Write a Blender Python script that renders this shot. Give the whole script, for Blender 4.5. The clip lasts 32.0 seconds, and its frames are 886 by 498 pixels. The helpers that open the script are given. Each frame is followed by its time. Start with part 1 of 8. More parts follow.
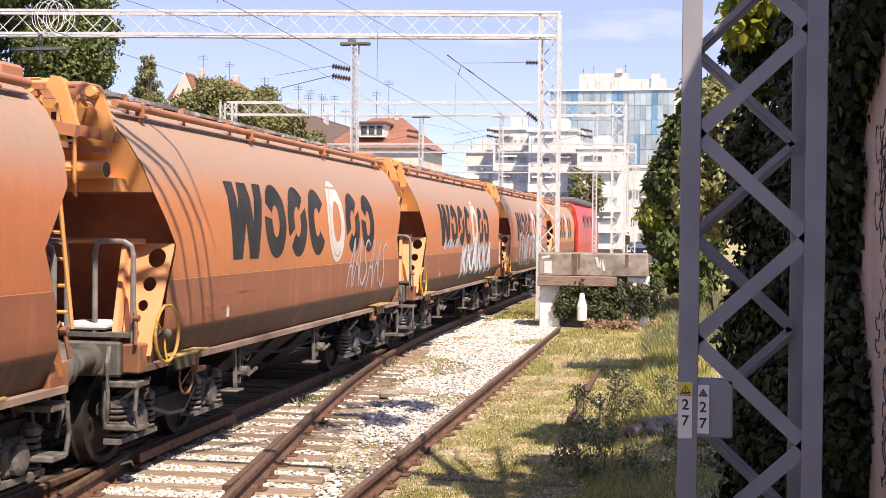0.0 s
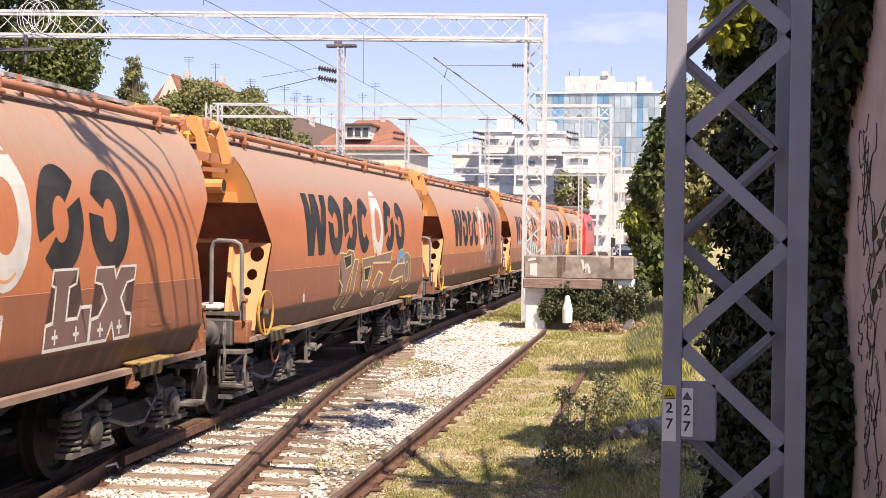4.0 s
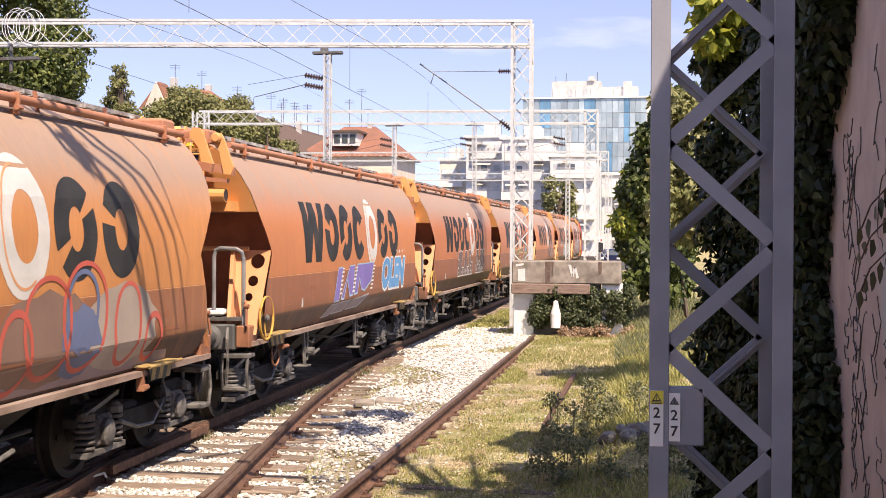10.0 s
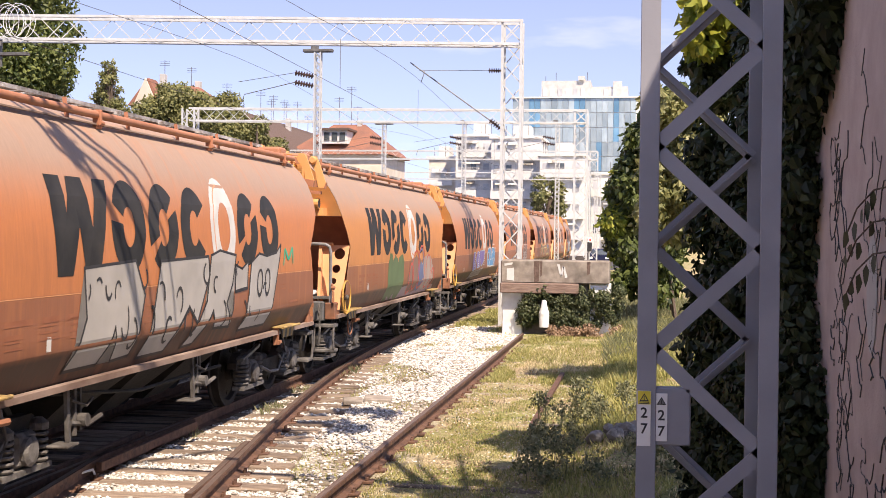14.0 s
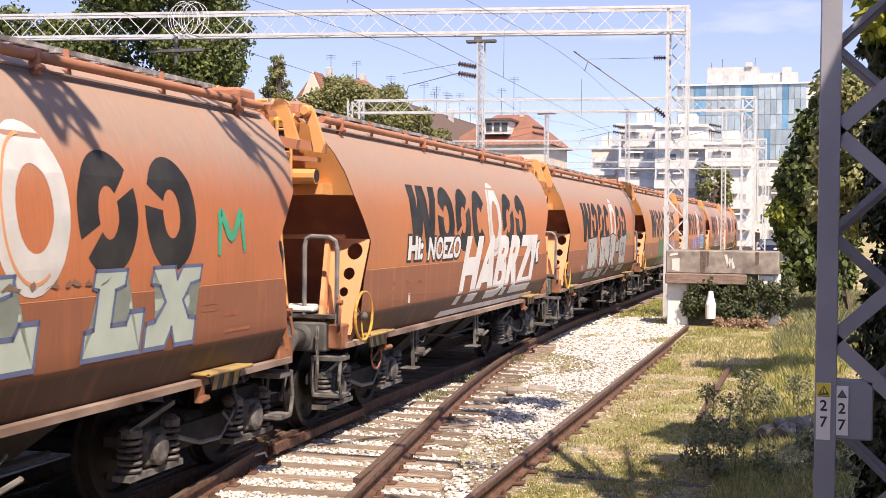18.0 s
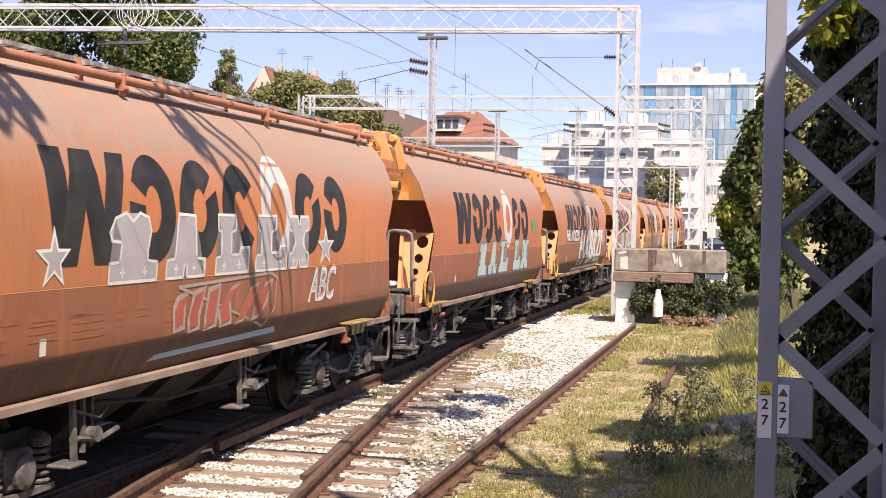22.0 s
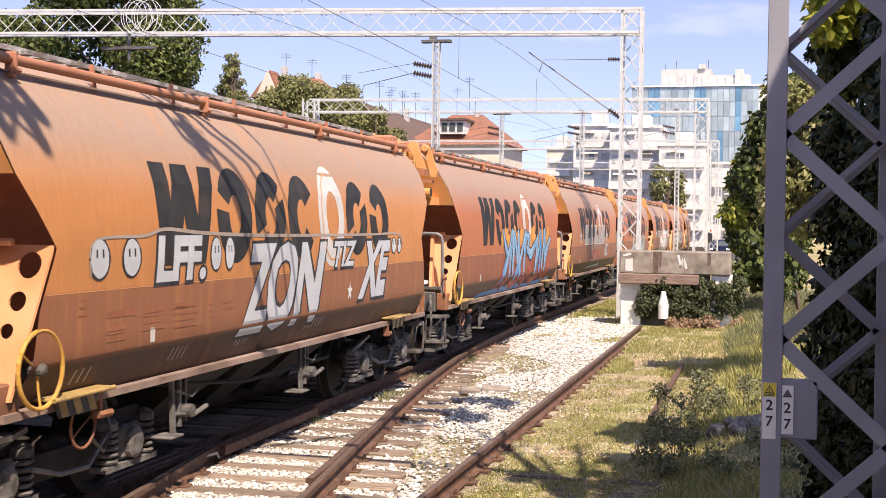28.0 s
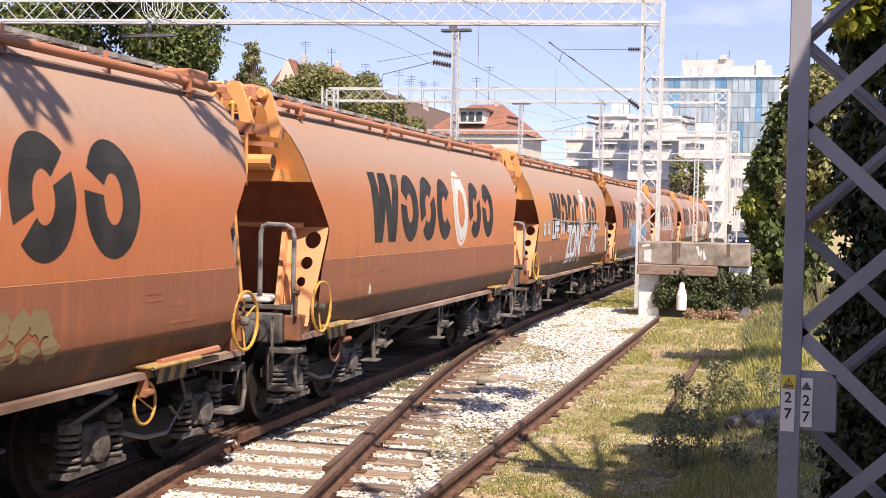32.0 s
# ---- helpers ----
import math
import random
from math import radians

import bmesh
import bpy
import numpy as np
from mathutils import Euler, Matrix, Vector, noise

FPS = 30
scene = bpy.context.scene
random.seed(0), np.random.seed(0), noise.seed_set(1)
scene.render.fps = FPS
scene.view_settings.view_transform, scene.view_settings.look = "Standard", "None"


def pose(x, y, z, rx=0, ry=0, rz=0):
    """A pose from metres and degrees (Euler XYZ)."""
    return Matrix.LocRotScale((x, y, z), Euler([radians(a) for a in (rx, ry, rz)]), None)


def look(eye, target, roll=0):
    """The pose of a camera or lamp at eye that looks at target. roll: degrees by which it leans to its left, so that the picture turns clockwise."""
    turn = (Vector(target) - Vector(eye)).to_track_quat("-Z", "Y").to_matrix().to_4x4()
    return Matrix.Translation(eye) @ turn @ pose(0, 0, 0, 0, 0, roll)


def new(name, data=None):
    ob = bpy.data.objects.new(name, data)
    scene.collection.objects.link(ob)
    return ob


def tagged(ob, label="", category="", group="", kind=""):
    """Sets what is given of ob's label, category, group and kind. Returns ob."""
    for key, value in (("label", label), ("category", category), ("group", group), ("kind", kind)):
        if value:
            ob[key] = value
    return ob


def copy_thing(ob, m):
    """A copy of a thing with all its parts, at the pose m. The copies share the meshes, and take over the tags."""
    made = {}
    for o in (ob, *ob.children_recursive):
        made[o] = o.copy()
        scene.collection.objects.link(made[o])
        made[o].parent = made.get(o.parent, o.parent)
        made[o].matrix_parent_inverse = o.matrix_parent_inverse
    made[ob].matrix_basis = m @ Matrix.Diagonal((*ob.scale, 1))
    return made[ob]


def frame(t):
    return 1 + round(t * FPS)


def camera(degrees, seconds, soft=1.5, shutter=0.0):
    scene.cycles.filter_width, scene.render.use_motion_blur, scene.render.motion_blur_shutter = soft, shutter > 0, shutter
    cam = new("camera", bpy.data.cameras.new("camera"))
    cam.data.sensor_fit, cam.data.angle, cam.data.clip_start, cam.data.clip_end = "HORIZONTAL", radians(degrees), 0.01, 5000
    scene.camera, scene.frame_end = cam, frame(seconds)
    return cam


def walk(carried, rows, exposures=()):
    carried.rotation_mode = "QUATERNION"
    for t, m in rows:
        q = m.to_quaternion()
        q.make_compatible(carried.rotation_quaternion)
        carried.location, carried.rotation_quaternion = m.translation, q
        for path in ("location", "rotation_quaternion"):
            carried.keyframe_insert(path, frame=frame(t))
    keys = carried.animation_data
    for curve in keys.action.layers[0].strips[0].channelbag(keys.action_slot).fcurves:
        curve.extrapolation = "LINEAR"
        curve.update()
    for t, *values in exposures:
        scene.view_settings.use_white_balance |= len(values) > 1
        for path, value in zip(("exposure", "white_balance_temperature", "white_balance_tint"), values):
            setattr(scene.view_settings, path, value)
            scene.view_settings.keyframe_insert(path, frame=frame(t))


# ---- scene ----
cam = camera(39.39, 32.0, soft=0.4, shutter=0.08)
walk(cam, [
    (0.0, pose(-0.008, 0.046, 2.294, 89.03, -0.56, 10.87)),
    (0.5, pose(-0.006, 0.048, 2.296, 88.92, -0.62, 10.60)),
    (1.0, pose(-0.006, 0.044, 2.297, 88.87, -0.58, 10.48)),
    (1.5, pose(-0.008, 0.044, 2.298, 88.82, -0.65, 10.71)),
    (2.0, pose(-0.008, 0.039, 2.299, 88.95, -0.61, 10.67)),
    (2.5, pose(-0.003, 0.034, 2.301, 89.05, -0.60, 10.32)),
    (4.5, pose(-0.004, 0.023, 2.301, 89.16, -0.72, 10.16)),
    (5.0, pose(-0.002, 0.019, 2.302, 89.26, -0.75, 10.05)),
    (5.5, pose(-0.004, 0.014, 2.303, 89.44, -0.77, 10.38)),
    (6.0, pose(-0.001, 0.013, 2.304, 89.30, -0.82, 10.23)),
    (6.5, pose(-0.002, 0.010, 2.301, 88.96, -0.64, 10.08)),
    (7.0, pose(-0.003, 0.013, 2.303, 88.96, -0.73, 10.03)),
    (7.5, pose(-0.001, 0.017, 2.303, 89.07, -0.66, 9.98)),
    (8.0, pose(-0.003, 0.022, 2.308, 89.20, -0.61, 9.80)),
    (8.5, pose(0.001, 0.018, 2.306, 89.35, -0.59, 9.66)),
    (9.0, pose(0.000, 0.023, 2.307, 89.28, -0.62, 9.73)),
    (9.5, pose(0.000, 0.023, 2.305, 89.19, -0.57, 9.65)),
    (10.0, pose(0.003, 0.022, 2.306, 89.41, -0.23, 9.66)),
    (10.5, pose(0.002, 0.017, 2.310, 89.35, -0.40, 9.65)),
    (11.0, pose(0.005, 0.017, 2.307, 89.39, -0.39, 9.36)),
    (11.5, pose(0.004, 0.015, 2.309, 89.60, -0.39, 9.47)),
    (12.0, pose(0.007, 0.013, 2.311, 89.59, -0.57, 9.37)),
    (12.5, pose(0.004, 0.006, 2.311, 89.57, -0.85, 9.20)),
    (13.0, pose(0.000, 0.000, 2.310, 89.50, -0.75, 9.23)),
    (13.5, pose(0.004, -0.008, 2.314, 89.39, -0.65, 9.10)),
    (15.5, pose(-0.008, -0.046, 2.309, 89.12, -0.59, 10.97)),
    (16.0, pose(-0.015, -0.039, 2.310, 88.66, -0.67, 12.56)),
    (16.5, pose(-0.026, -0.034, 2.308, 88.57, -0.90, 14.42)),
    (17.0, pose(-0.030, -0.044, 2.301, 88.65, -0.88, 15.76)),
    (17.5, pose(-0.034, -0.033, 2.302, 88.70, -0.63, 16.67)),
    (18.0, pose(-0.033, -0.017, 2.301, 88.82, -0.57, 16.62)),
    (18.5, pose(-0.031, -0.009, 2.303, 88.34, -0.78, 16.50)),
    (19.0, pose(-0.028, -0.006, 2.303, 88.33, -0.81, 16.04)),
    (19.5, pose(-0.024, -0.003, 2.308, 88.29, -0.90, 15.29)),
    (20.0, pose(-0.024, -0.020, 2.305, 88.55, -1.26, 14.52)),
    (20.5, pose(-0.021, -0.020, 2.304, 88.63, -0.93, 14.72)),
    (21.0, pose(-0.019, -0.014, 2.305, 88.40, -1.07, 14.51)),
    (21.5, pose(-0.019, -0.035, 2.304, 88.57, -0.91, 14.47)),
    (22.0, pose(-0.020, -0.018, 2.306, 88.69, -1.08, 14.33)),
    (22.5, pose(-0.019, -0.011, 2.307, 88.53, -1.18, 15.44)),
    (23.0, pose(-0.018, -0.008, 2.307, 88.49, -1.08, 15.19)),
    (23.5, pose(-0.017, -0.015, 2.307, 88.81, -1.03, 15.02)),
    (24.0, pose(-0.013, -0.024, 2.307, 88.96, -0.75, 14.55)),
    (24.5, pose(-0.012, -0.025, 2.306, 89.13, -0.85, 14.31)),
    (26.5, pose(-0.011, -0.025, 2.308, 89.22, -0.77, 14.10)),
    (27.0, pose(-0.014, -0.026, 2.307, 89.37, -0.81, 14.21)),
    (27.5, pose(-0.013, -0.028, 2.305, 89.05, -0.87, 14.41)),
    (28.0, pose(-0.012, -0.024, 2.305, 88.83, -0.76, 14.56)),
    (28.5, pose(-0.012, -0.025, 2.304, 88.52, -0.72, 14.87)),
    (29.0, pose(-0.010, -0.022, 2.302, 88.34, -0.74, 14.89)),
    (29.5, pose(-0.014, -0.016, 2.303, 88.75, -0.86, 14.93)),
    (30.0, pose(-0.014, -0.015, 2.303, 88.52, -0.83, 15.08)),
    (30.5, pose(-0.014, -0.011, 2.301, 88.01, -0.68, 15.26)),
    (31.0, pose(-0.013, -0.015, 2.301, 87.97, -0.91, 15.76)),
    (31.5, pose(-0.013, -0.013, 2.302, 88.09, -1.26, 15.29)),
    (32.0, pose(-0.015, -0.014, 2.303, 88.33, -1.17, 15.41)),
], exposures=[(0.0, 0.79, 6950, 22), (13.0, 0.79, 6950, 22), (17.0, 0.73, 6800, 22), (32.0, 0.73, 6800, 22)])

# ---- sky, sun ----
SUN_FROM = Vector((0.44, -0.58, 1.0)).normalized()
world = bpy.data.worlds.new("sky")
scene.world = world
world.use_nodes = True
wn, wl = world.node_tree.nodes, world.node_tree.links
wn.clear()
sky = wn.new("ShaderNodeTexSky")
sky.sky_type, sky.sun_disc = "NISHITA", False
sky.sun_elevation = math.asin(SUN_FROM.z)
sky.sun_rotation = math.atan2(SUN_FROM.x, SUN_FROM.y)
sky.air_density, sky.dust_density, sky.ozone_density = 1.0, 0.0, 3.0
sky.altitude = 1200
tc = wn.new("ShaderNodeTexCoord")
mp = wn.new("ShaderNodeMapping")
mp.inputs["Scale"].default_value = (1.0, 1.0, 4.0)
cloud = wn.new("ShaderNodeTexNoise")
cloud.inputs["Scale"].default_value, cloud.inputs["Detail"].default_value = 2.6, 7
ramp = wn.new("ShaderNodeValToRGB")
ramp.color_ramp.elements[0].position, ramp.color_ramp.elements[1].position = 0.57, 0.90
mix = wn.new("ShaderNodeMixRGB")
mix.inputs[2].default_value = (8.0, 7.7, 8.2, 1)
bg, wout = wn.new("ShaderNodeBackground"), wn.new("ShaderNodeOutputWorld")
bg.inputs["Strength"].default_value = 0.148
wl.new(tc.outputs["Generated"], mp.inputs[0])
lift = wn.new("ShaderNodeVectorMath")
lift.operation = "ADD"
lift.inputs[1].default_value = (0, 0, 0.13)
unit = wn.new("ShaderNodeVectorMath")
unit.operation = "NORMALIZE"
wl.new(tc.outputs["Generated"], lift.inputs[0])
wl.new(lift.outputs[0], unit.inputs[0])
wl.new(unit.outputs[0], sky.inputs["Vector"])
wl.new(mp.outputs[0], cloud.inputs["Vector"])
wl.new(cloud.outputs["Fac"], ramp.inputs[0])
wl.new(ramp.outputs[0], mix.inputs[0])
tint = wn.new("ShaderNodeMixRGB")
tint.blend_type = "MULTIPLY"
tint.inputs[0].default_value = 1.0
tint.inputs[2].default_value = (1.06, 0.95, 0.96, 1)
wl.new(sky.outputs[0], tint.inputs[1])
pale = wn.new("ShaderNodeHueSaturation")
pale.inputs["Saturation"].default_value = 0.84
wl.new(tint.outputs[0], pale.inputs["Color"])
wl.new(pale.outputs[0], mix.inputs[1])
wl.new(mix.outputs[0], bg.inputs[0])
wl.new(bg.outputs[0], wout.inputs[0])
sun = new("sun", bpy.data.lights.new("sun", "SUN"))
sun.data.energy, sun.data.angle, sun.data.color = 5.0, radians(0.53), (1.0, 0.905, 0.72)
sun.matrix_world = look(SUN_FROM * 60, (0, 0, 0))

# ---- materials ----
def mat(name, a, b=None, rough=0.6, metal=0.0, scale=6.0, detail=5.0, bump=0.0, bump_scale=60.0, lo=0.35, hi=0.65,
        dirt=None, dirt_scale=1.3, dirt_at=0.55, stretch=(1, 1, 1), per_object=0.0, coat=0.0, spec=0.5):
    """Two-tone noise paint with an optional second, larger layer of dirt and a fine bump."""
    m = bpy.data.materials.new(name)
    m.use_nodes = True
    n, l = m.node_tree.nodes, m.node_tree.links
    p = n["Principled BSDF"]
    p.inputs["Roughness"].default_value, p.inputs["Metallic"].default_value = rough, metal
    p.inputs["Specular IOR Level"].default_value = spec
    p.inputs["Coat Weight"].default_value = coat
    co = n.new("ShaderNodeTexCoord")
    mpg = n.new("ShaderNodeMapping")
    mpg.inputs["Scale"].default_value = stretch
    l.new(co.outputs["Object"], mpg.inputs[0])
    info = n.new("ShaderNodeObjectInfo")
    shift = n.new("ShaderNodeVectorMath")
    shift.operation = "MULTIPLY_ADD"
    shift.inputs[1].default_value = (37.0, 11.0, 23.0)
    l.new(info.outputs["Random"], shift.inputs[0])
    l.new(mpg.outputs[0], shift.inputs[2])
    no = n.new("ShaderNodeTexNoise")
    no.inputs["Scale"].default_value, no.inputs["Detail"].default_value = scale, detail
    l.new(shift.outputs[0], no.inputs["Vector"])
    rp = n.new("ShaderNodeValToRGB")
    rp.color_ramp.elements[0].position, rp.color_ramp.elements[1].position = lo, hi
    rp.color_ramp.elements[0].color = (*a, 1)
    rp.color_ramp.elements[1].color = (*(b or a), 1)
    l.new(no.outputs["Fac"], rp.inputs[0])
    colour = rp.outputs[0]
    if dirt:
        n2 = n.new("ShaderNodeTexNoise")
        n2.inputs["Scale"].default_value, n2.inputs["Detail"].default_value = dirt_scale, 8
        l.new(shift.outputs[0], n2.inputs["Vector"])
        r2 = n.new("ShaderNodeValToRGB")
        r2.color_ramp.elements[0].position, r2.color_ramp.elements[1].position = dirt_at, dirt_at + 0.2
        l.new(n2.outputs["Fac"], r2.inputs[0])
        mx = n.new("ShaderNodeMixRGB")
        mx.inputs[2].default_value = (*dirt, 1)
        l.new(r2.outputs[0], mx.inputs[0])
        l.new(colour, mx.inputs[1])
        colour = mx.outputs[0]
    if per_object:
        hs = n.new("ShaderNodeHueSaturation")
        ma = n.new("ShaderNodeMapRange")
        ma.inputs["To Min"].default_value, ma.inputs["To Max"].default_value = 1 - per_object, 1 + per_object
        l.new(info.outputs["Random"], ma.inputs[0])
        l.new(ma.outputs[0], hs.inputs["Value"])
        l.new(colour, hs.inputs["Color"])
        colour = hs.outputs[0]
    l.new(colour, p.inputs["Base Color"])
    if bump:
        n3 = n.new("ShaderNodeTexNoise")
        n3.inputs["Scale"].default_value, n3.inputs["Detail"].default_value = bump_scale, 4
        l.new(shift.outputs[0], n3.inputs["Vector"])
        bp = n.new("ShaderNodeBump")
        bp.inputs["Strength"].default_value, bp.inputs["Distance"].default_value = bump, 0.02
        l.new(n3.outputs["Fac"], bp.inputs["Height"])
        l.new(bp.outputs[0], p.inputs["Normal"])
    return m


def leaf_mat(name, a, b, glow=0.25):
    """Leaves: colour varies from leaf to leaf, some light passes through."""
    m = bpy.data.materials.new(name)
    m.use_nodes = True
    n, l = m.node_tree.nodes, m.node_tree.links
    p = n["Principled BSDF"]
    p.inputs["Roughness"].default_value = 0.5
    p.inputs["Specular IOR Level"].default_value = 0.35
    geo = n.new("ShaderNodeNewGeometry")
    rp = n.new("ShaderNodeValToRGB")
    rp.color_ramp.elements[0].color, rp.color_ramp.elements[1].color = (*a, 1), (*b, 1)
    l.new(geo.outputs["Random Per Island"], rp.inputs[0])
    l.new(rp.outputs[0], p.inputs["Base Color"])
    tr = n.new("ShaderNodeBsdfTranslucent")
    l.new(rp.outputs[0], tr.inputs[0])
    mx = n.new("ShaderNodeMixShader")
    mx.inputs[0].default_value = glow
    l.new(p.outputs[0], mx.inputs[1])
    l.new(tr.outputs[0], mx.inputs[2])
    l.new(mx.outputs[0], n["Material Output"].inputs[0])
    return m


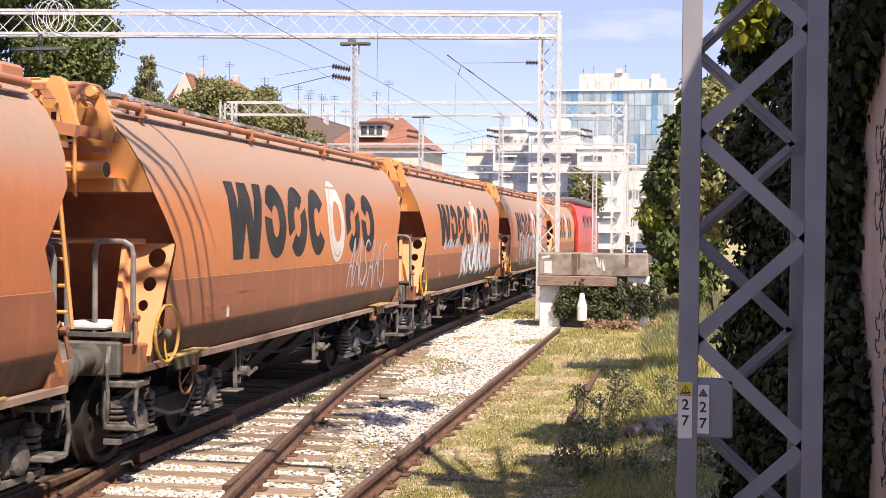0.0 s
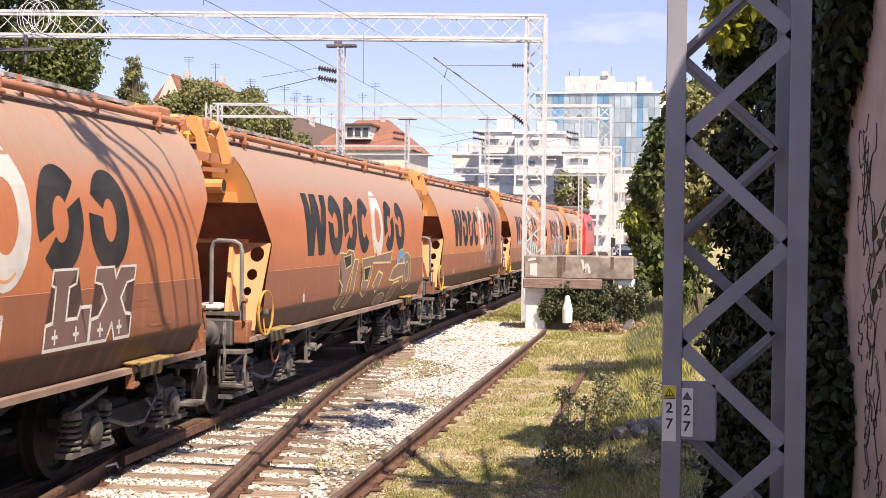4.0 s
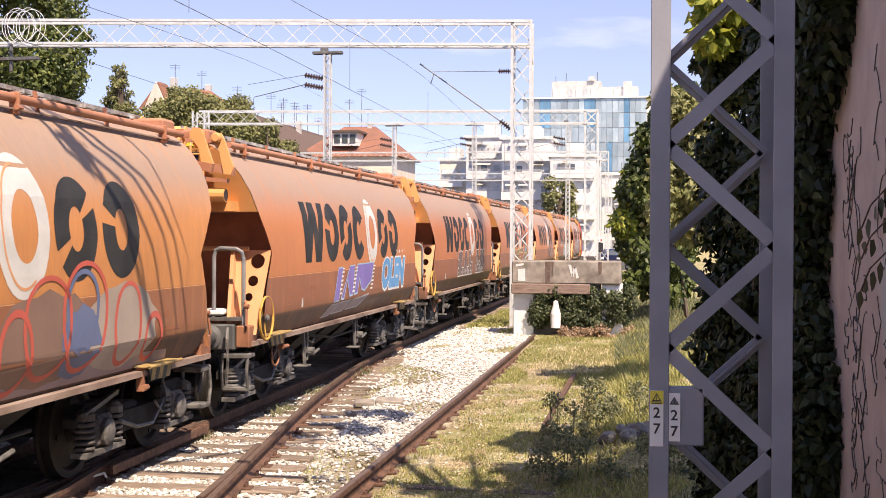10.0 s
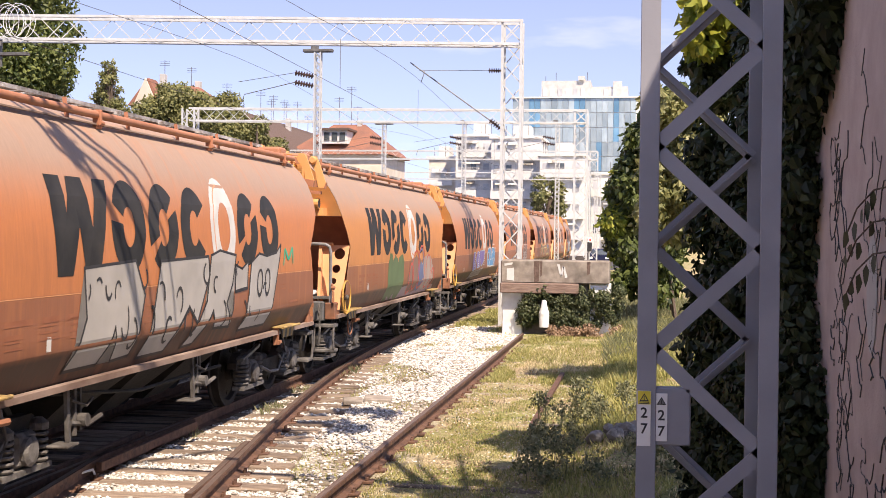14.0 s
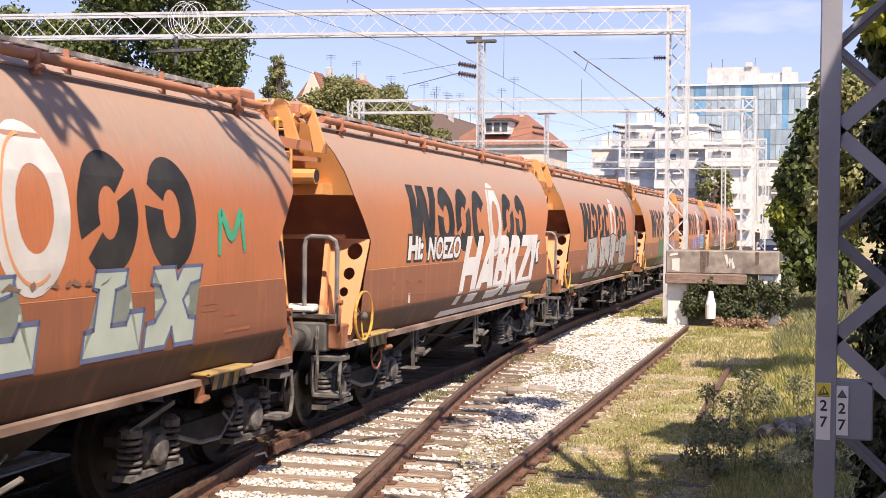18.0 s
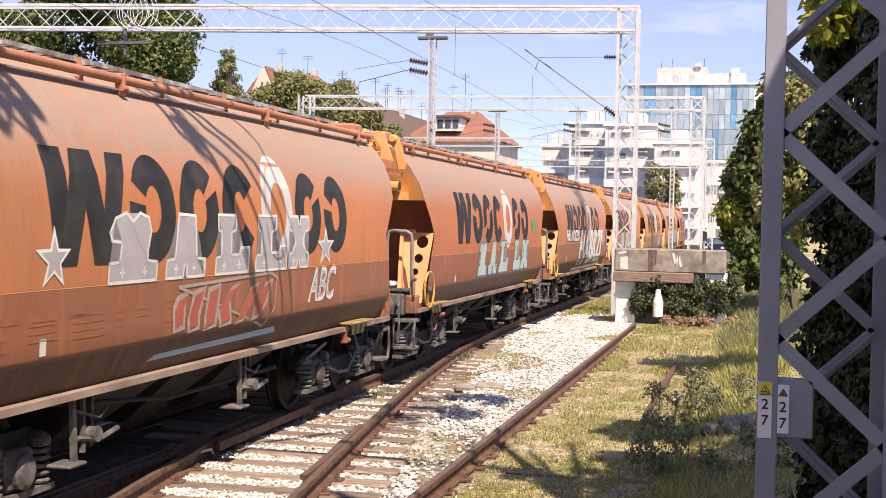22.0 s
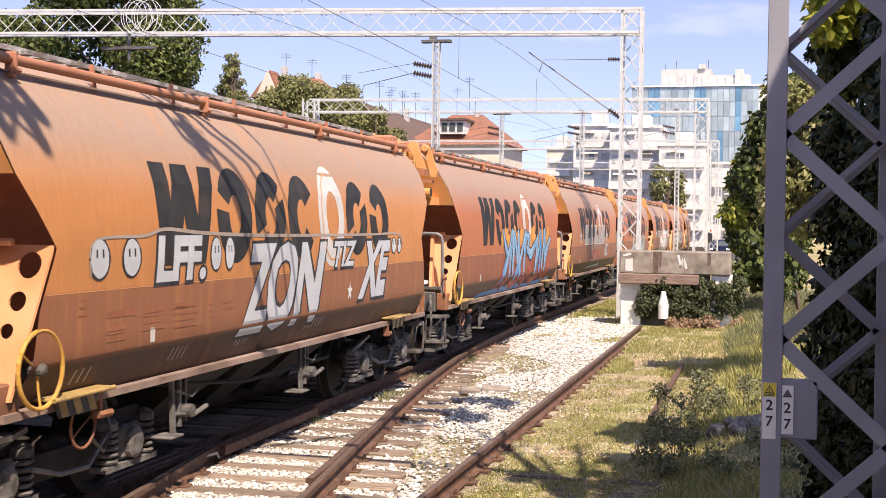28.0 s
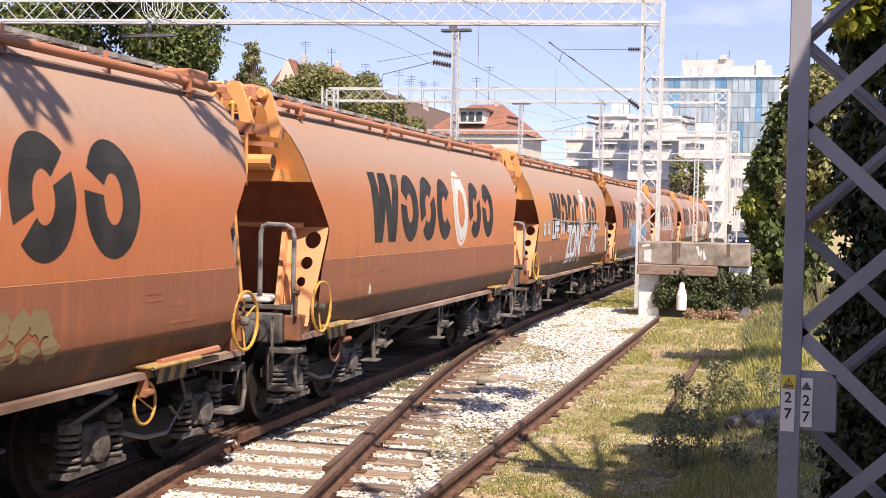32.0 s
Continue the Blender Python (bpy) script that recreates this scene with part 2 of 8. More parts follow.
M = dict(
    old_sleeper=mat("silvered_old_sleeper", (0.20, 0.165, 0.125), (0.38, 0.33, 0.26), 0.95, 0, 18, bump=0.7, bump_scale=40, stretch=(0.25, 3, 3), dirt=(0.14, 0.10, 0.07), dirt_at=0.5, per_object=0.25),
    dusty=mat("pale_dusty_iron", (0.060, 0.056, 0.053), (0.17, 0.16, 0.15), 0.85, 0.05, 8, bump=0.25, dirt=(0.045, 0.036, 0.030)),
    rusty_corner=mat("rust_brown_corner_paint", (0.20, 0.080, 0.042), (0.33, 0.145, 0.075), 0.7, 0, 5, dirt=(0.09, 0.05, 0.035), dirt_at=0.5),
    dirty_yellow=mat("dirty_yellow_paint", (0.30, 0.20, 0.07), (0.44, 0.30, 0.11), 0.65, 0, 9, dirt=(0.13, 0.09, 0.055), dirt_at=0.5, dirt_scale=4),
    steel=mat("weathered_steel", (0.10, 0.095, 0.09), (0.17, 0.165, 0.16), 0.55, 0.3, 9, bump=0.2, dirt=(0.10, 0.06, 0.04)),
    dark=mat("black_underframe", (0.007, 0.0065, 0.006), (0.017, 0.015, 0.014), 0.85, 0.1, 7, bump=0.2),
    # bogie iron made near black, the shade below the body included in it
    bogie=mat("shaded_bogie_iron", (0.010, 0.009, 0.008), (0.030, 0.027, 0.024), 0.85, 0.05, 5, bump=0.25, dirt=(0.040, 0.028, 0.022)),
    grey=mat("grey_paint", (0.15, 0.15, 0.155), (0.23, 0.23, 0.235), 0.5, 0.0, 6, bump=0.08),
    yellow=mat("ochre_yellow_paint", (0.46, 0.25, 0.045), (0.58, 0.33, 0.07), 0.55, 0, 7, dirt=(0.22, 0.13, 0.06), dirt_at=0.55),
    # wheel steel likewise darkened by the wagon's shade, put into the colour
    wheel=mat("shaded_wheel_steel", (0.009, 0.008, 0.007), (0.022, 0.018, 0.016), 0.75, 0.1, 9, bump=0.2, dirt=(0.022, 0.016, 0.013)),
    grating=mat("weathered_grey_grating", (0.16, 0.15, 0.145), (0.50, 0.49, 0.48), 0.6, 0.1, 4, lo=0.38, hi=0.64, bump=0.6, bump_scale=30, stretch=(6, 0.9, 1), dirt=(0.17, 0.10, 0.07), dirt_at=0.54, dirt_scale=3.5),
    buffer=mat("dark_grey_buffer_steel", (0.085, 0.085, 0.085), (0.14, 0.14, 0.14), 0.55, 0.2, 6, bump=0.2, dirt=(0.07, 0.055, 0.045)),
    black=mat("black_paint", (0.018, 0.019, 0.022), (0.035, 0.035, 0.04), 0.5, 0, 6),
    logo=mat("charcoal_lettering_paint", (0.020, 0.020, 0.021), (0.040, 0.038, 0.037), 0.6, 0, 3, spec=0.25, dirt=(0.085, 0.062, 0.048), dirt_at=0.62, dirt_scale=2),
    logo_white=mat("faded_white_paint", (0.52, 0.52, 0.505), (0.63, 0.62, 0.60), 0.5, 0, 4, dirt=(0.45, 0.38, 0.30), dirt_at=0.62, dirt_scale=2),
    white=mat("white_paint", (0.66, 0.66, 0.65), (0.80, 0.80, 0.79), 0.45, 0, 5, dirt=(0.45, 0.42, 0.37), dirt_at=0.68),
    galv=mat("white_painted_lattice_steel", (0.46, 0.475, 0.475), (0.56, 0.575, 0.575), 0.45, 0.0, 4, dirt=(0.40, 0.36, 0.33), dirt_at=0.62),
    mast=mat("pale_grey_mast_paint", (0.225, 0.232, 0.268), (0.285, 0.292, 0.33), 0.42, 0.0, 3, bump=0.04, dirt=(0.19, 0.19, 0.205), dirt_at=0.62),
    rail=mat("rusty_rail", (0.085, 0.045, 0.031), (0.18, 0.095, 0.062), 0.75, 0.25, 12, bump=0.3, dirt=(0.07, 0.045, 0.035), dirt_scale=4),
    rail_top=mat("worn_rail_head", (0.15, 0.105, 0.082), (0.25, 0.185, 0.15), 0.5, 0.5, 20, stretch=(4, 0.3, 1)),
    sleeper=mat("weathered_timber_sleeper", (0.15, 0.108, 0.08), (0.30, 0.235, 0.18), 0.9, 0, 18, bump=0.6, bump_scale=40, stretch=(0.25, 3, 3), dirt=(0.075, 0.05, 0.04), dirt_at=0.55, per_object=0.25),
    concrete=mat("stained_concrete", (0.20, 0.17, 0.143), (0.33, 0.29, 0.245), 0.9, 0, 5, bump=0.4, dirt=(0.105, 0.088, 0.074), dirt_at=0.5, dirt_scale=1.6),
    plaster=mat("pink_grey_plaster", (0.44, 0.35, 0.32), (0.53, 0.435, 0.40), 0.9, 0, 4, bump=0.35, dirt=(0.34, 0.28, 0.26), dirt_at=0.58),
    oldwood=mat("weathered_plank", (0.16, 0.105, 0.085), (0.28, 0.20, 0.16), 0.9, 0, 14, bump=0.5, stretch=(0.3, 3, 3), dirt=(0.15, 0.06, 0.05), dirt_at=0.62),
    stone=mat("grey_rubble", (0.12, 0.11, 0.10), (0.24, 0.22, 0.20), 0.95, 0, 8, bump=0.8, bump_scale=25),
    gravel=mat("white_limestone_ballast", (0.50, 0.47, 0.42), (0.80, 0.77, 0.72), 0.9, 0, 3, bump=0.3, per_object=0.2),
    insul=mat("brown_insulator_glaze", (0.05, 0.03, 0.025), (0.08, 0.05, 0.04), 0.25, 0, 5),
    wire=mat("tarnished_copper_wire", (0.10, 0.085, 0.075), (0.16, 0.14, 0.12), 0.5, 0.6, 5),
    red=mat("red_locomotive_paint", (0.46, 0.035, 0.022), (0.56, 0.06, 0.035), 0.4, 0, 3, dirt=(0.2, 0.05, 0.04), dirt_at=0.65),
    rooftile=mat("red_clay_roof_tile", (0.21, 0.090, 0.058), (0.31, 0.140, 0.092), 0.85, 0, 20, bump=0.6, dirt=(0.17, 0.088, 0.066), dirt_scale=0.6, dirt_at=0.48),
    roofdark=mat("brown_roof", (0.085, 0.056, 0.044), (0.15, 0.10, 0.08), 0.85, 0, 16, bump=0.5),
    wall_white=mat("white_render_wall", (0.62, 0.605, 0.575), (0.72, 0.70, 0.67), 0.85, 0, 1.5, dirt=(0.52, 0.51, 0.49), dirt_at=0.6, dirt_scale=0.3),
    wall_cream=mat("cream_render_wall", (0.62, 0.55, 0.45), (0.72, 0.65, 0.55), 0.85, 0, 1.5, dirt=(0.5, 0.44, 0.36), dirt_at=0.6, dirt_scale=0.3),
    wall_grey=mat("pale_concrete_wall", (0.42, 0.415, 0.40), (0.52, 0.51, 0.495), 0.85, 0, 1.5),
    glass=mat("blue_facade_glass", (0.27, 0.34, 0.37), (0.40, 0.47, 0.49), 0.25, 0.15, 0.4, per_object=0.25, spec=0.9),
    glass_teal=mat("teal_facade_glass", (0.10, 0.24, 0.36), (0.16, 0.32, 0.44), 0.14, 0.15, 0.4, per_object=0.2, spec=0.9),
    # glass tone paled so that distance haze is part of the colour
    hazy_pane=mat("hazy_pale_window", (0.42, 0.43, 0.45), (0.58, 0.59, 0.60), 0.2, 0, 1.0, per_object=0.3),
    pane=mat("dark_window_glass", (0.05, 0.06, 0.07), (0.10, 0.12, 0.13), 0.1, 0, 2, spec=0.8),
    bark=mat("bark", (0.09, 0.065, 0.05), (0.17, 0.13, 0.10), 0.95, 0, 12, bump=0.8, stretch=(3, 3, 0.4)),
    car=mat("blue_car_paint", (0.010, 0.016, 0.055), (0.016, 0.025, 0.08), 0.3, 0.2, 3, coat=0.5),
    rubber=mat("black_rubber", (0.02, 0.02, 0.02), (0.03, 0.03, 0.03), 0.85),
    asphalt=mat("asphalt", (0.05, 0.05, 0.05), (0.07, 0.068, 0.065), 0.9, 0, 30, bump=0.3),
    rust_red=mat("rust_red_interior", (0.30, 0.082, 0.040), (0.40, 0.118, 0.056), 0.75, 0, 4, dirt=(0.20, 0.065, 0.038)),
    sign_white=mat("white_enamel_plate", (0.78, 0.78, 0.76), (0.82, 0.82, 0.80), 0.35),
    sign_yellow=mat("yellow_sign_paint", (0.75, 0.62, 0.05), (0.80, 0.68, 0.08), 0.4),
    # ivy green darkened well below its own tone to hold the deep shade
    leaf_dark=leaf_mat("shaded_ivy_leaf", (0.009, 0.016, 0.006), (0.038, 0.056, 0.018), 0.15),
    # bright copy of the leaf colour, with sunlight put into it
    leaf_lit=leaf_mat("sunlit_leaf", (0.12, 0.18, 0.022), (0.48, 0.47, 0.075), 0.42),
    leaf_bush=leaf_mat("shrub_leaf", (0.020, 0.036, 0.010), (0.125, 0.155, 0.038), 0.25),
    leaf_grey=leaf_mat("dusty_ivy_leaf", (0.030, 0.045, 0.018), (0.120, 0.135, 0.060), 0.15),
    brush=leaf_mat("reddish_dry_brush", (0.20, 0.12, 0.075), (0.44, 0.31, 0.20), 0.2),
    leaf_tree=leaf_mat("tree_leaf", (0.045, 0.072, 0.018), (0.19, 0.215, 0.060)),
    leaf_olive=leaf_mat("dry_bush_leaf", (0.13, 0.145, 0.05), (0.28, 0.27, 0.11)),
    grass=leaf_mat("grass_blade", (0.20, 0.225, 0.06), (0.54, 0.49, 0.20), 0.40),
    straw=leaf_mat("dry_straw", (0.46, 0.37, 0.21), (0.74, 0.63, 0.41), 0.30),
    weed=leaf_mat("weed_leaf", (0.10, 0.12, 0.06), (0.31, 0.30, 0.16), 0.25),
)


# ---- mesh tools ----
class Shape:
    """Collects vertices and faces of one mesh."""

    def __init__(self):
        self.v, self.f = [], []

    def add(self, verts, faces):
        k = len(self.v)
        self.v += [tuple(p) for p in verts]
        self.f += [tuple(i + k for i in f) for f in faces]
        return self

    def box(self, x0, y0, z0, x1, y1, z1, c=0.0):
        """A box; c chamfers its edges."""
        if c <= 0:
            p = [(x, y, z) for x in (x0, x1) for y in (y0, y1) for z in (z0, z1)]
            return self.add(p, [(0, 1, 3, 2), (4, 6, 7, 5), (0, 4, 5, 1), (2, 3, 7, 6), (0, 2, 6, 4), (1, 5, 7, 3)])
        bm = bmesh.new()
        bmesh.ops.create_cube(bm, size=1)
        for w in bm.verts:
            w.co = ((x0 + x1) / 2 + w.co.x * (x1 - x0), (y0 + y1) / 2 + w.co.y * (y1 - y0), (z0 + z1) / 2 + w.co.z * (z1 - z0))
        bmesh.ops.bevel(bm, geom=bm.edges[:], offset=c, segments=1, affect="EDGES")
        return self.take(bm)

    def take(self, bm, m=None):
        bm.verts.index_update()
        k = len(self.v)
        self.v += [tuple(m @ w.co if m else w.co) for w in bm.verts]
        self.f += [tuple(w.index + k for w in f.verts) for f in bm.faces]
        bm.free()
        return self

    def beam(self, p, q, w, h, up=(0, 0, 1)):
        """A rectangular bar from p to q: w wide, h along up."""
        p, q = Vector(p), Vector(q)
        d = (q - p).normalized()
        s = d.cross(Vector(up))
        if s.length < 1e-4:
            s = d.cross(Vector((0, 1, 0)))
        s.normalize()
        u = s.cross(d).normalized()
        pts = [e + s * a * w / 2 + u * b * h / 2 for e in (p, q) for a, b in ((-1, -1), (1, -1), (1, 1), (-1, 1))]
        return self.add(pts, [(3, 2, 1, 0), (4, 5, 6, 7), (0, 1, 5, 4), (1, 2, 6, 5), (2, 3, 7, 6), (3, 0, 4, 7)])

    def tube(self, path, r, n=8, closed=False, radii=None):
        """A round bar along a path of points."""
        path = [Vector(p) for p in path]
        rings = []
        m = len(path)
        ref = Vector((0.123, 0.31, 0.94))
        for i, p in enumerate(path):
            if closed:
                d = path[(i + 1) % m] - path[i - 1]
            else:
                d = path[min(i + 1, m - 1)] - path[max(i - 1, 0)]
            d.normalize()
            s = d.cross(ref)
            if s.length < 1e-3:
                s = d.cross(Vector((1, 0, 0)))
            s.normalize()
            u = s.cross(d)
            rr = radii[i] if radii else r
            rings.append([p + (s * math.cos(a) + u * math.sin(a)) * rr for a in (2 * math.pi * k / n for k in range(n))])
        fs = []
        for i in range(m if closed else m - 1):
            j = (i + 1) % m
            fs += [(i * n + k, j * n + k, j * n + (k + 1) % n, i * n + (k + 1) % n) for k in range(n)]
        if not closed:
            fs += [tuple(range(n)), tuple(range((m - 1) * n + n - 1, (m - 1) * n - 1, -1))]
        return self.add([p for r_ in rings for p in r_], fs)

    def prism(self, poly, axis, a, b):
        """A polygon of 2D points drawn out along an axis: 'x' takes (y, z), 'y' takes (x, z), 'z' takes (x, y)."""
        def put(p, t):
            return {"x": (t, p[0], p[1]), "y": (p[0], t, p[1]), "z": (p[0], p[1], t)}[axis]
        n = len(poly)
        return self.add([put(p, a) for p in poly] + [put(p, b) for p in poly],
                        [tuple(range(n - 1, -1, -1)), tuple(range(n, 2 * n))] + [(k, (k + 1) % n, n + (k + 1) % n, n + k) for k in range(n)])

    def lathe(self, prof, centre, axis="x", n=16):
        """Turns (radius, along) pairs about an axis through centre."""
        c = Vector(centre)
        pts = []
        for r, t in prof:
            for k in range(n):
                a = 2 * math.pi * k / n
                u, w = r * math.cos(a), r * math.sin(a)
                pts.append(c + Vector({"x": (t, u, w), "y": (u, t, w), "z": (u, w, t)}[axis]))
        m = len(prof)
        fs = [(i * n + k, (i + 1) * n + k, (i + 1) * n + (k + 1) % n, i * n + (k + 1) % n) for i in range(m - 1) for k in range(n)]
        fs += [tuple(range(n)), tuple(range((m - 1) * n, m * n))]
        return self.add(pts, fs)

    def mesh(self, name, smooth=False):
        me = bpy.data.meshes.new(name)
        me.from_pydata(self.v, [], self.f)
        me.validate()
        if smooth:
            me.polygons.foreach_set("use_smooth", [True] * len(me.polygons))
            me.set_sharp_from_angle(angle=radians(38))
        return me


def fix_normals(me):
    bm = bmesh.new()
    bm.from_mesh(me)
    if len(bm.verts) < 6000:
        bmesh.ops.remove_doubles(bm, verts=bm.verts, dist=0.0002)
    bmesh.ops.recalc_face_normals(bm, faces=bm.faces)
    bm.to_mesh(me)
    bm.free()
    return me


def part(name, shape, material, parent, label="", smooth=False):
    """One mesh object under a thing or a part."""
    me = shape.mesh(name, smooth)
    if len(shape.v) < 20000:
        fix_normals(me)
    me.materials.append(material)
    ob = new(name, me)
    ob.parent = parent
    return tagged(ob, label) if label else ob


def share(name, me, parent, m=None):
    """One more object on a mesh that exists."""
    ob = new(name, me)
    ob.parent = parent
    if m is not None:
        ob.matrix_basis = m
    return ob


def thing(name, label, category, group="", kind="", at=None):
    ob = new(name)
    ob.empty_display_size = 0.2
    if at is not None:
        ob.matrix_basis = at
    return tagged(ob, label, category, group, kind)


def solid(name, shape, material, label, category, group="", kind="", smooth=False, at=None):
    """A thing of one mesh."""
    me = fix_normals(shape.mesh(name, smooth))
    me.materials.append(material)
    ob = new(name, me)
    if at is not None:
        ob.matrix_basis = at
    return tagged(ob, label, category, group, kind)


# ---- ground and tracks ----
def ground_mat():
    m = bpy.data.materials.new("ground_of_ballast_and_dry_grass")
    m.use_nodes = True
    n, l = m.node_tree.nodes, m.node_tree.links
    p = n["Principled BSDF"]
    p.inputs["Roughness"].default_value = 0.95
    p.inputs["Specular IOR Level"].default_value = 0.2
    co = n.new("ShaderNodeTexCoord")
    sep = n.new("ShaderNodeSeparateXYZ")
    l.new(co.outputs["Object"], sep.inputs[0])

    def noise_of(scale, detail=6):
        t = n.new("ShaderNodeTexNoise")
        t.inputs["Scale"].default_value, t.inputs["Detail"].default_value = scale, detail
        l.new(co.outputs["Object"], t.inputs["Vector"])
        return t.outputs["Fac"]

    def ramp_of(src, a, b, ca=(0, 0, 0), cb=(1, 1, 1)):
        r = n.new("ShaderNodeValToRGB")
        r.color_ramp.elements[0].position, r.color_ramp.elements[1].position = a, b
        r.color_ramp.elements[0].color, r.color_ramp.elements[1].color = (*ca, 1), (*cb, 1)
        l.new(src, r.inputs[0])
        return r.outputs[0]

    def blend(f, a, b):
        x = n.new("ShaderNodeMixRGB")
        l.new(f, x.inputs[0])
        l.new(a, x.inputs[1])
        l.new(b, x.inputs[2])
        return x.outputs[0]

    def span(out, a, b, wob, amount):
        """1 below a, 0 above b along one axis, with a wavy edge."""
        k = n.new("ShaderNodeMath")
        k.operation = "MULTIPLY_ADD"
        k.inputs[1].default_value = amount
        l.new(wob, k.inputs[0])
        l.new(out, k.inputs[2])
        r = n.new("ShaderNodeMapRange")
        r.inputs["From Min"].default_value, r.inputs["From Max"].default_value = b + amount / 2, a + amount / 2
        l.new(k.outputs[0], r.inputs[0])
        return r.outputs[0]
    wob = noise_of(0.55, 4)
    v = n.new("ShaderNodeTexVoronoi")
    v.inputs["Scale"].default_value = 26
    l.new(co.outputs["Object"], v.inputs["Vector"])
    white = ramp_of(v.outputs["Color"], 0.15, 0.85, (0.17, 0.145, 0.115), (0.62, 0.585, 0.52))
    brown = ramp_of(noise_of(9), 0.3, 0.7, (0.10, 0.07, 0.05), (0.22, 0.16, 0.115))
    dry = blend(ramp_of(noise_of(75.0, 3), 0.42, 0.60), ramp_of(noise_of(7.0), 0.3, 0.7, (0.22, 0.165, 0.105), (0.42, 0.33, 0.21)), ramp_of(noise_of(19.0), 0.3, 0.7, (0.36, 0.29, 0.18), (0.58, 0.49, 0.32)))
    green = blend(ramp_of(noise_of(60.0, 3), 0.42, 0.60), ramp_of(noise_of(6), 0.3, 0.7, (0.10, 0.115, 0.036), (0.22, 0.225, 0.075)), ramp_of(noise_of(14), 0.3, 0.7, (0.19, 0.20, 0.062), (0.38, 0.355, 0.14)))
    turf = blend(ramp_of(noise_of(0.8), 0.40, 0.60), dry, green)
    stones = blend(ramp_of(noise_of(2.3), 0.45, 0.62), white, brown)
    c = blend(span(sep.outputs["X"], -2.9, -2.5, wob, 1.0), turf, stones)
    # strip under the train darkened: the wagons' shade is put into the colour
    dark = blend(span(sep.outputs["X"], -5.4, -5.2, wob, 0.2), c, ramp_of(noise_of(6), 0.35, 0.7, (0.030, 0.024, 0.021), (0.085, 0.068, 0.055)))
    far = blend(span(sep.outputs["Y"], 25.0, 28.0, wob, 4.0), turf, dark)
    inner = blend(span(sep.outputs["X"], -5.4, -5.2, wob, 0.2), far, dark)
    l.new(inner, p.inputs["Base Color"])
    bp = n.new("ShaderNodeBump")
    bp.inputs["Strength"].default_value, bp.inputs["Distance"].default_value = 0.7, 0.03
    l.new(v.outputs["Distance"], bp.inputs["Height"])
    l.new(bp.outputs[0], p.inputs["Normal"])
    return m


def ground_z(x, y):
    """Height of the ground: flat in the tracks, uneven in the grass."""
    z = -0.19
    if x > -2.6:
        z += 0.035
    if x > -1.0:
        z += 0.12 * min(1, x + 1.0)
    z += 0.04 * noise.noise(Vector((x * 0.9, y * 0.9, 0.3)))
    z += 0.05 * max(0, min(1, (y - 22) / 8)) * (1 if x > -4.6 else 0)
    return z


def build_ground():
    xs = [-1500, -400, -120, -60, -30, -18, -12] + [-10 + 0.5 * k for k in range(25)] + [2.6, 3.2, 4, 6, 10, 20, 60, 150, 500, 1500]
    ys = [-300, -100, -40, -10, 0, 4] + [6 + 0.5 * k for k in range(70)] + [42, 46, 52, 60, 75, 95, 130, 200, 400, 900, 2500]
    s = Shape()
    nx = len(xs)
    s.add([(x, y, ground_z(x, y) if abs(x) < 30 and -20 < y < 80 else -0.19) for y in ys for x in xs],
          [(j * nx + i, j * nx + i + 1, (j + 1) * nx + i + 1, (j + 1) * nx + i) for j in range(len(ys) - 1) for i in range(nx - 1)])
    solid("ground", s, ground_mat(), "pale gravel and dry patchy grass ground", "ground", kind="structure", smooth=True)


def turnout_x(y):
    """Right rail of the diverging track."""
    d = max(0.0, 29.5 - y)
    return -5.50 + 0.0048 * d * d if d < 15 else -5.50 + 1.08 + 0.144 * (d - 15)


def bend(y):
    """How far the main line has swung away on its distant curve."""
    return -max(0.0, y - 74.0) ** 2 / 680.0


RAIL_PROF = [(-0.036, 0.0), (0.036, 0.0), (0.036, -0.04), (0.009, -0.052), (0.009, -0.125), (0.07, -0.145), (0.07, -0.16), (-0.07, -0.16), (-0.07, -0.145), (-0.009, -0.125), (-0.009, -0.052), (-0.036, -0.04)]


def rail_shape(points):
    s = Shape()
    n = len(RAIL_PROF)
    for i, (x, y) in enumerate(points):
        s.v += [(x + u, y, z) for u, z in RAIL_PROF]
    for i in range(len(points) - 1):
        s.f += [(i * n + k, i * n + (k + 1) % n, (i + 1) * n + (k + 1) % n, (i + 1) * n + k) for k in range(n)]
    s.f += [tuple(range(n)), tuple(range((len(points) - 1) * n, len(points) * n))]
    return s


def add_rail(parent, points, label):
    r = part("rail", rail_shape(points), M["rail"], parent, label)
    s = Shape()
    for x, y in points:
        s.v += [(x - 0.026, y, 0.003), (x + 0.026, y, 0.003)]
    s.f += [(2 * i, 2 * i + 1, 2 * i + 3, 2 * i + 2) for i in range(len(points) - 1)]
    part("rail_head", s, M["rail_top"], r)
    return r


def sleeper_mesh(length, w=0.24):
    s = Shape()
    s.box(-length / 2, -w / 2, -0.33, length / 2, w / 2, -0.165, 0.018)
    me = fix_normals(s.mesh("sleeper"))
    me.materials.append(M["sleeper"])
    return me


def fastening_mesh():
    s = Shape()
    for sx in (-1, 1):
        s.box(sx * 0.115 - 0.05, -0.07, -0.165, sx * 0.115 + 0.05, 0.07, -0.135, 0.006)
        s.tube([(sx * 0.105, 0.03, -0.14), (sx * 0.105, 0.03, -0.095)], 0.018, 6)
        s.tube([(sx * 0.105, -0.03, -0.14), (sx * 0.105, -0.03, -0.10)], 0.018, 6)
    me = fix_normals(s.mesh("fastening"))
    me.materials.append(M["rail"])
    return me


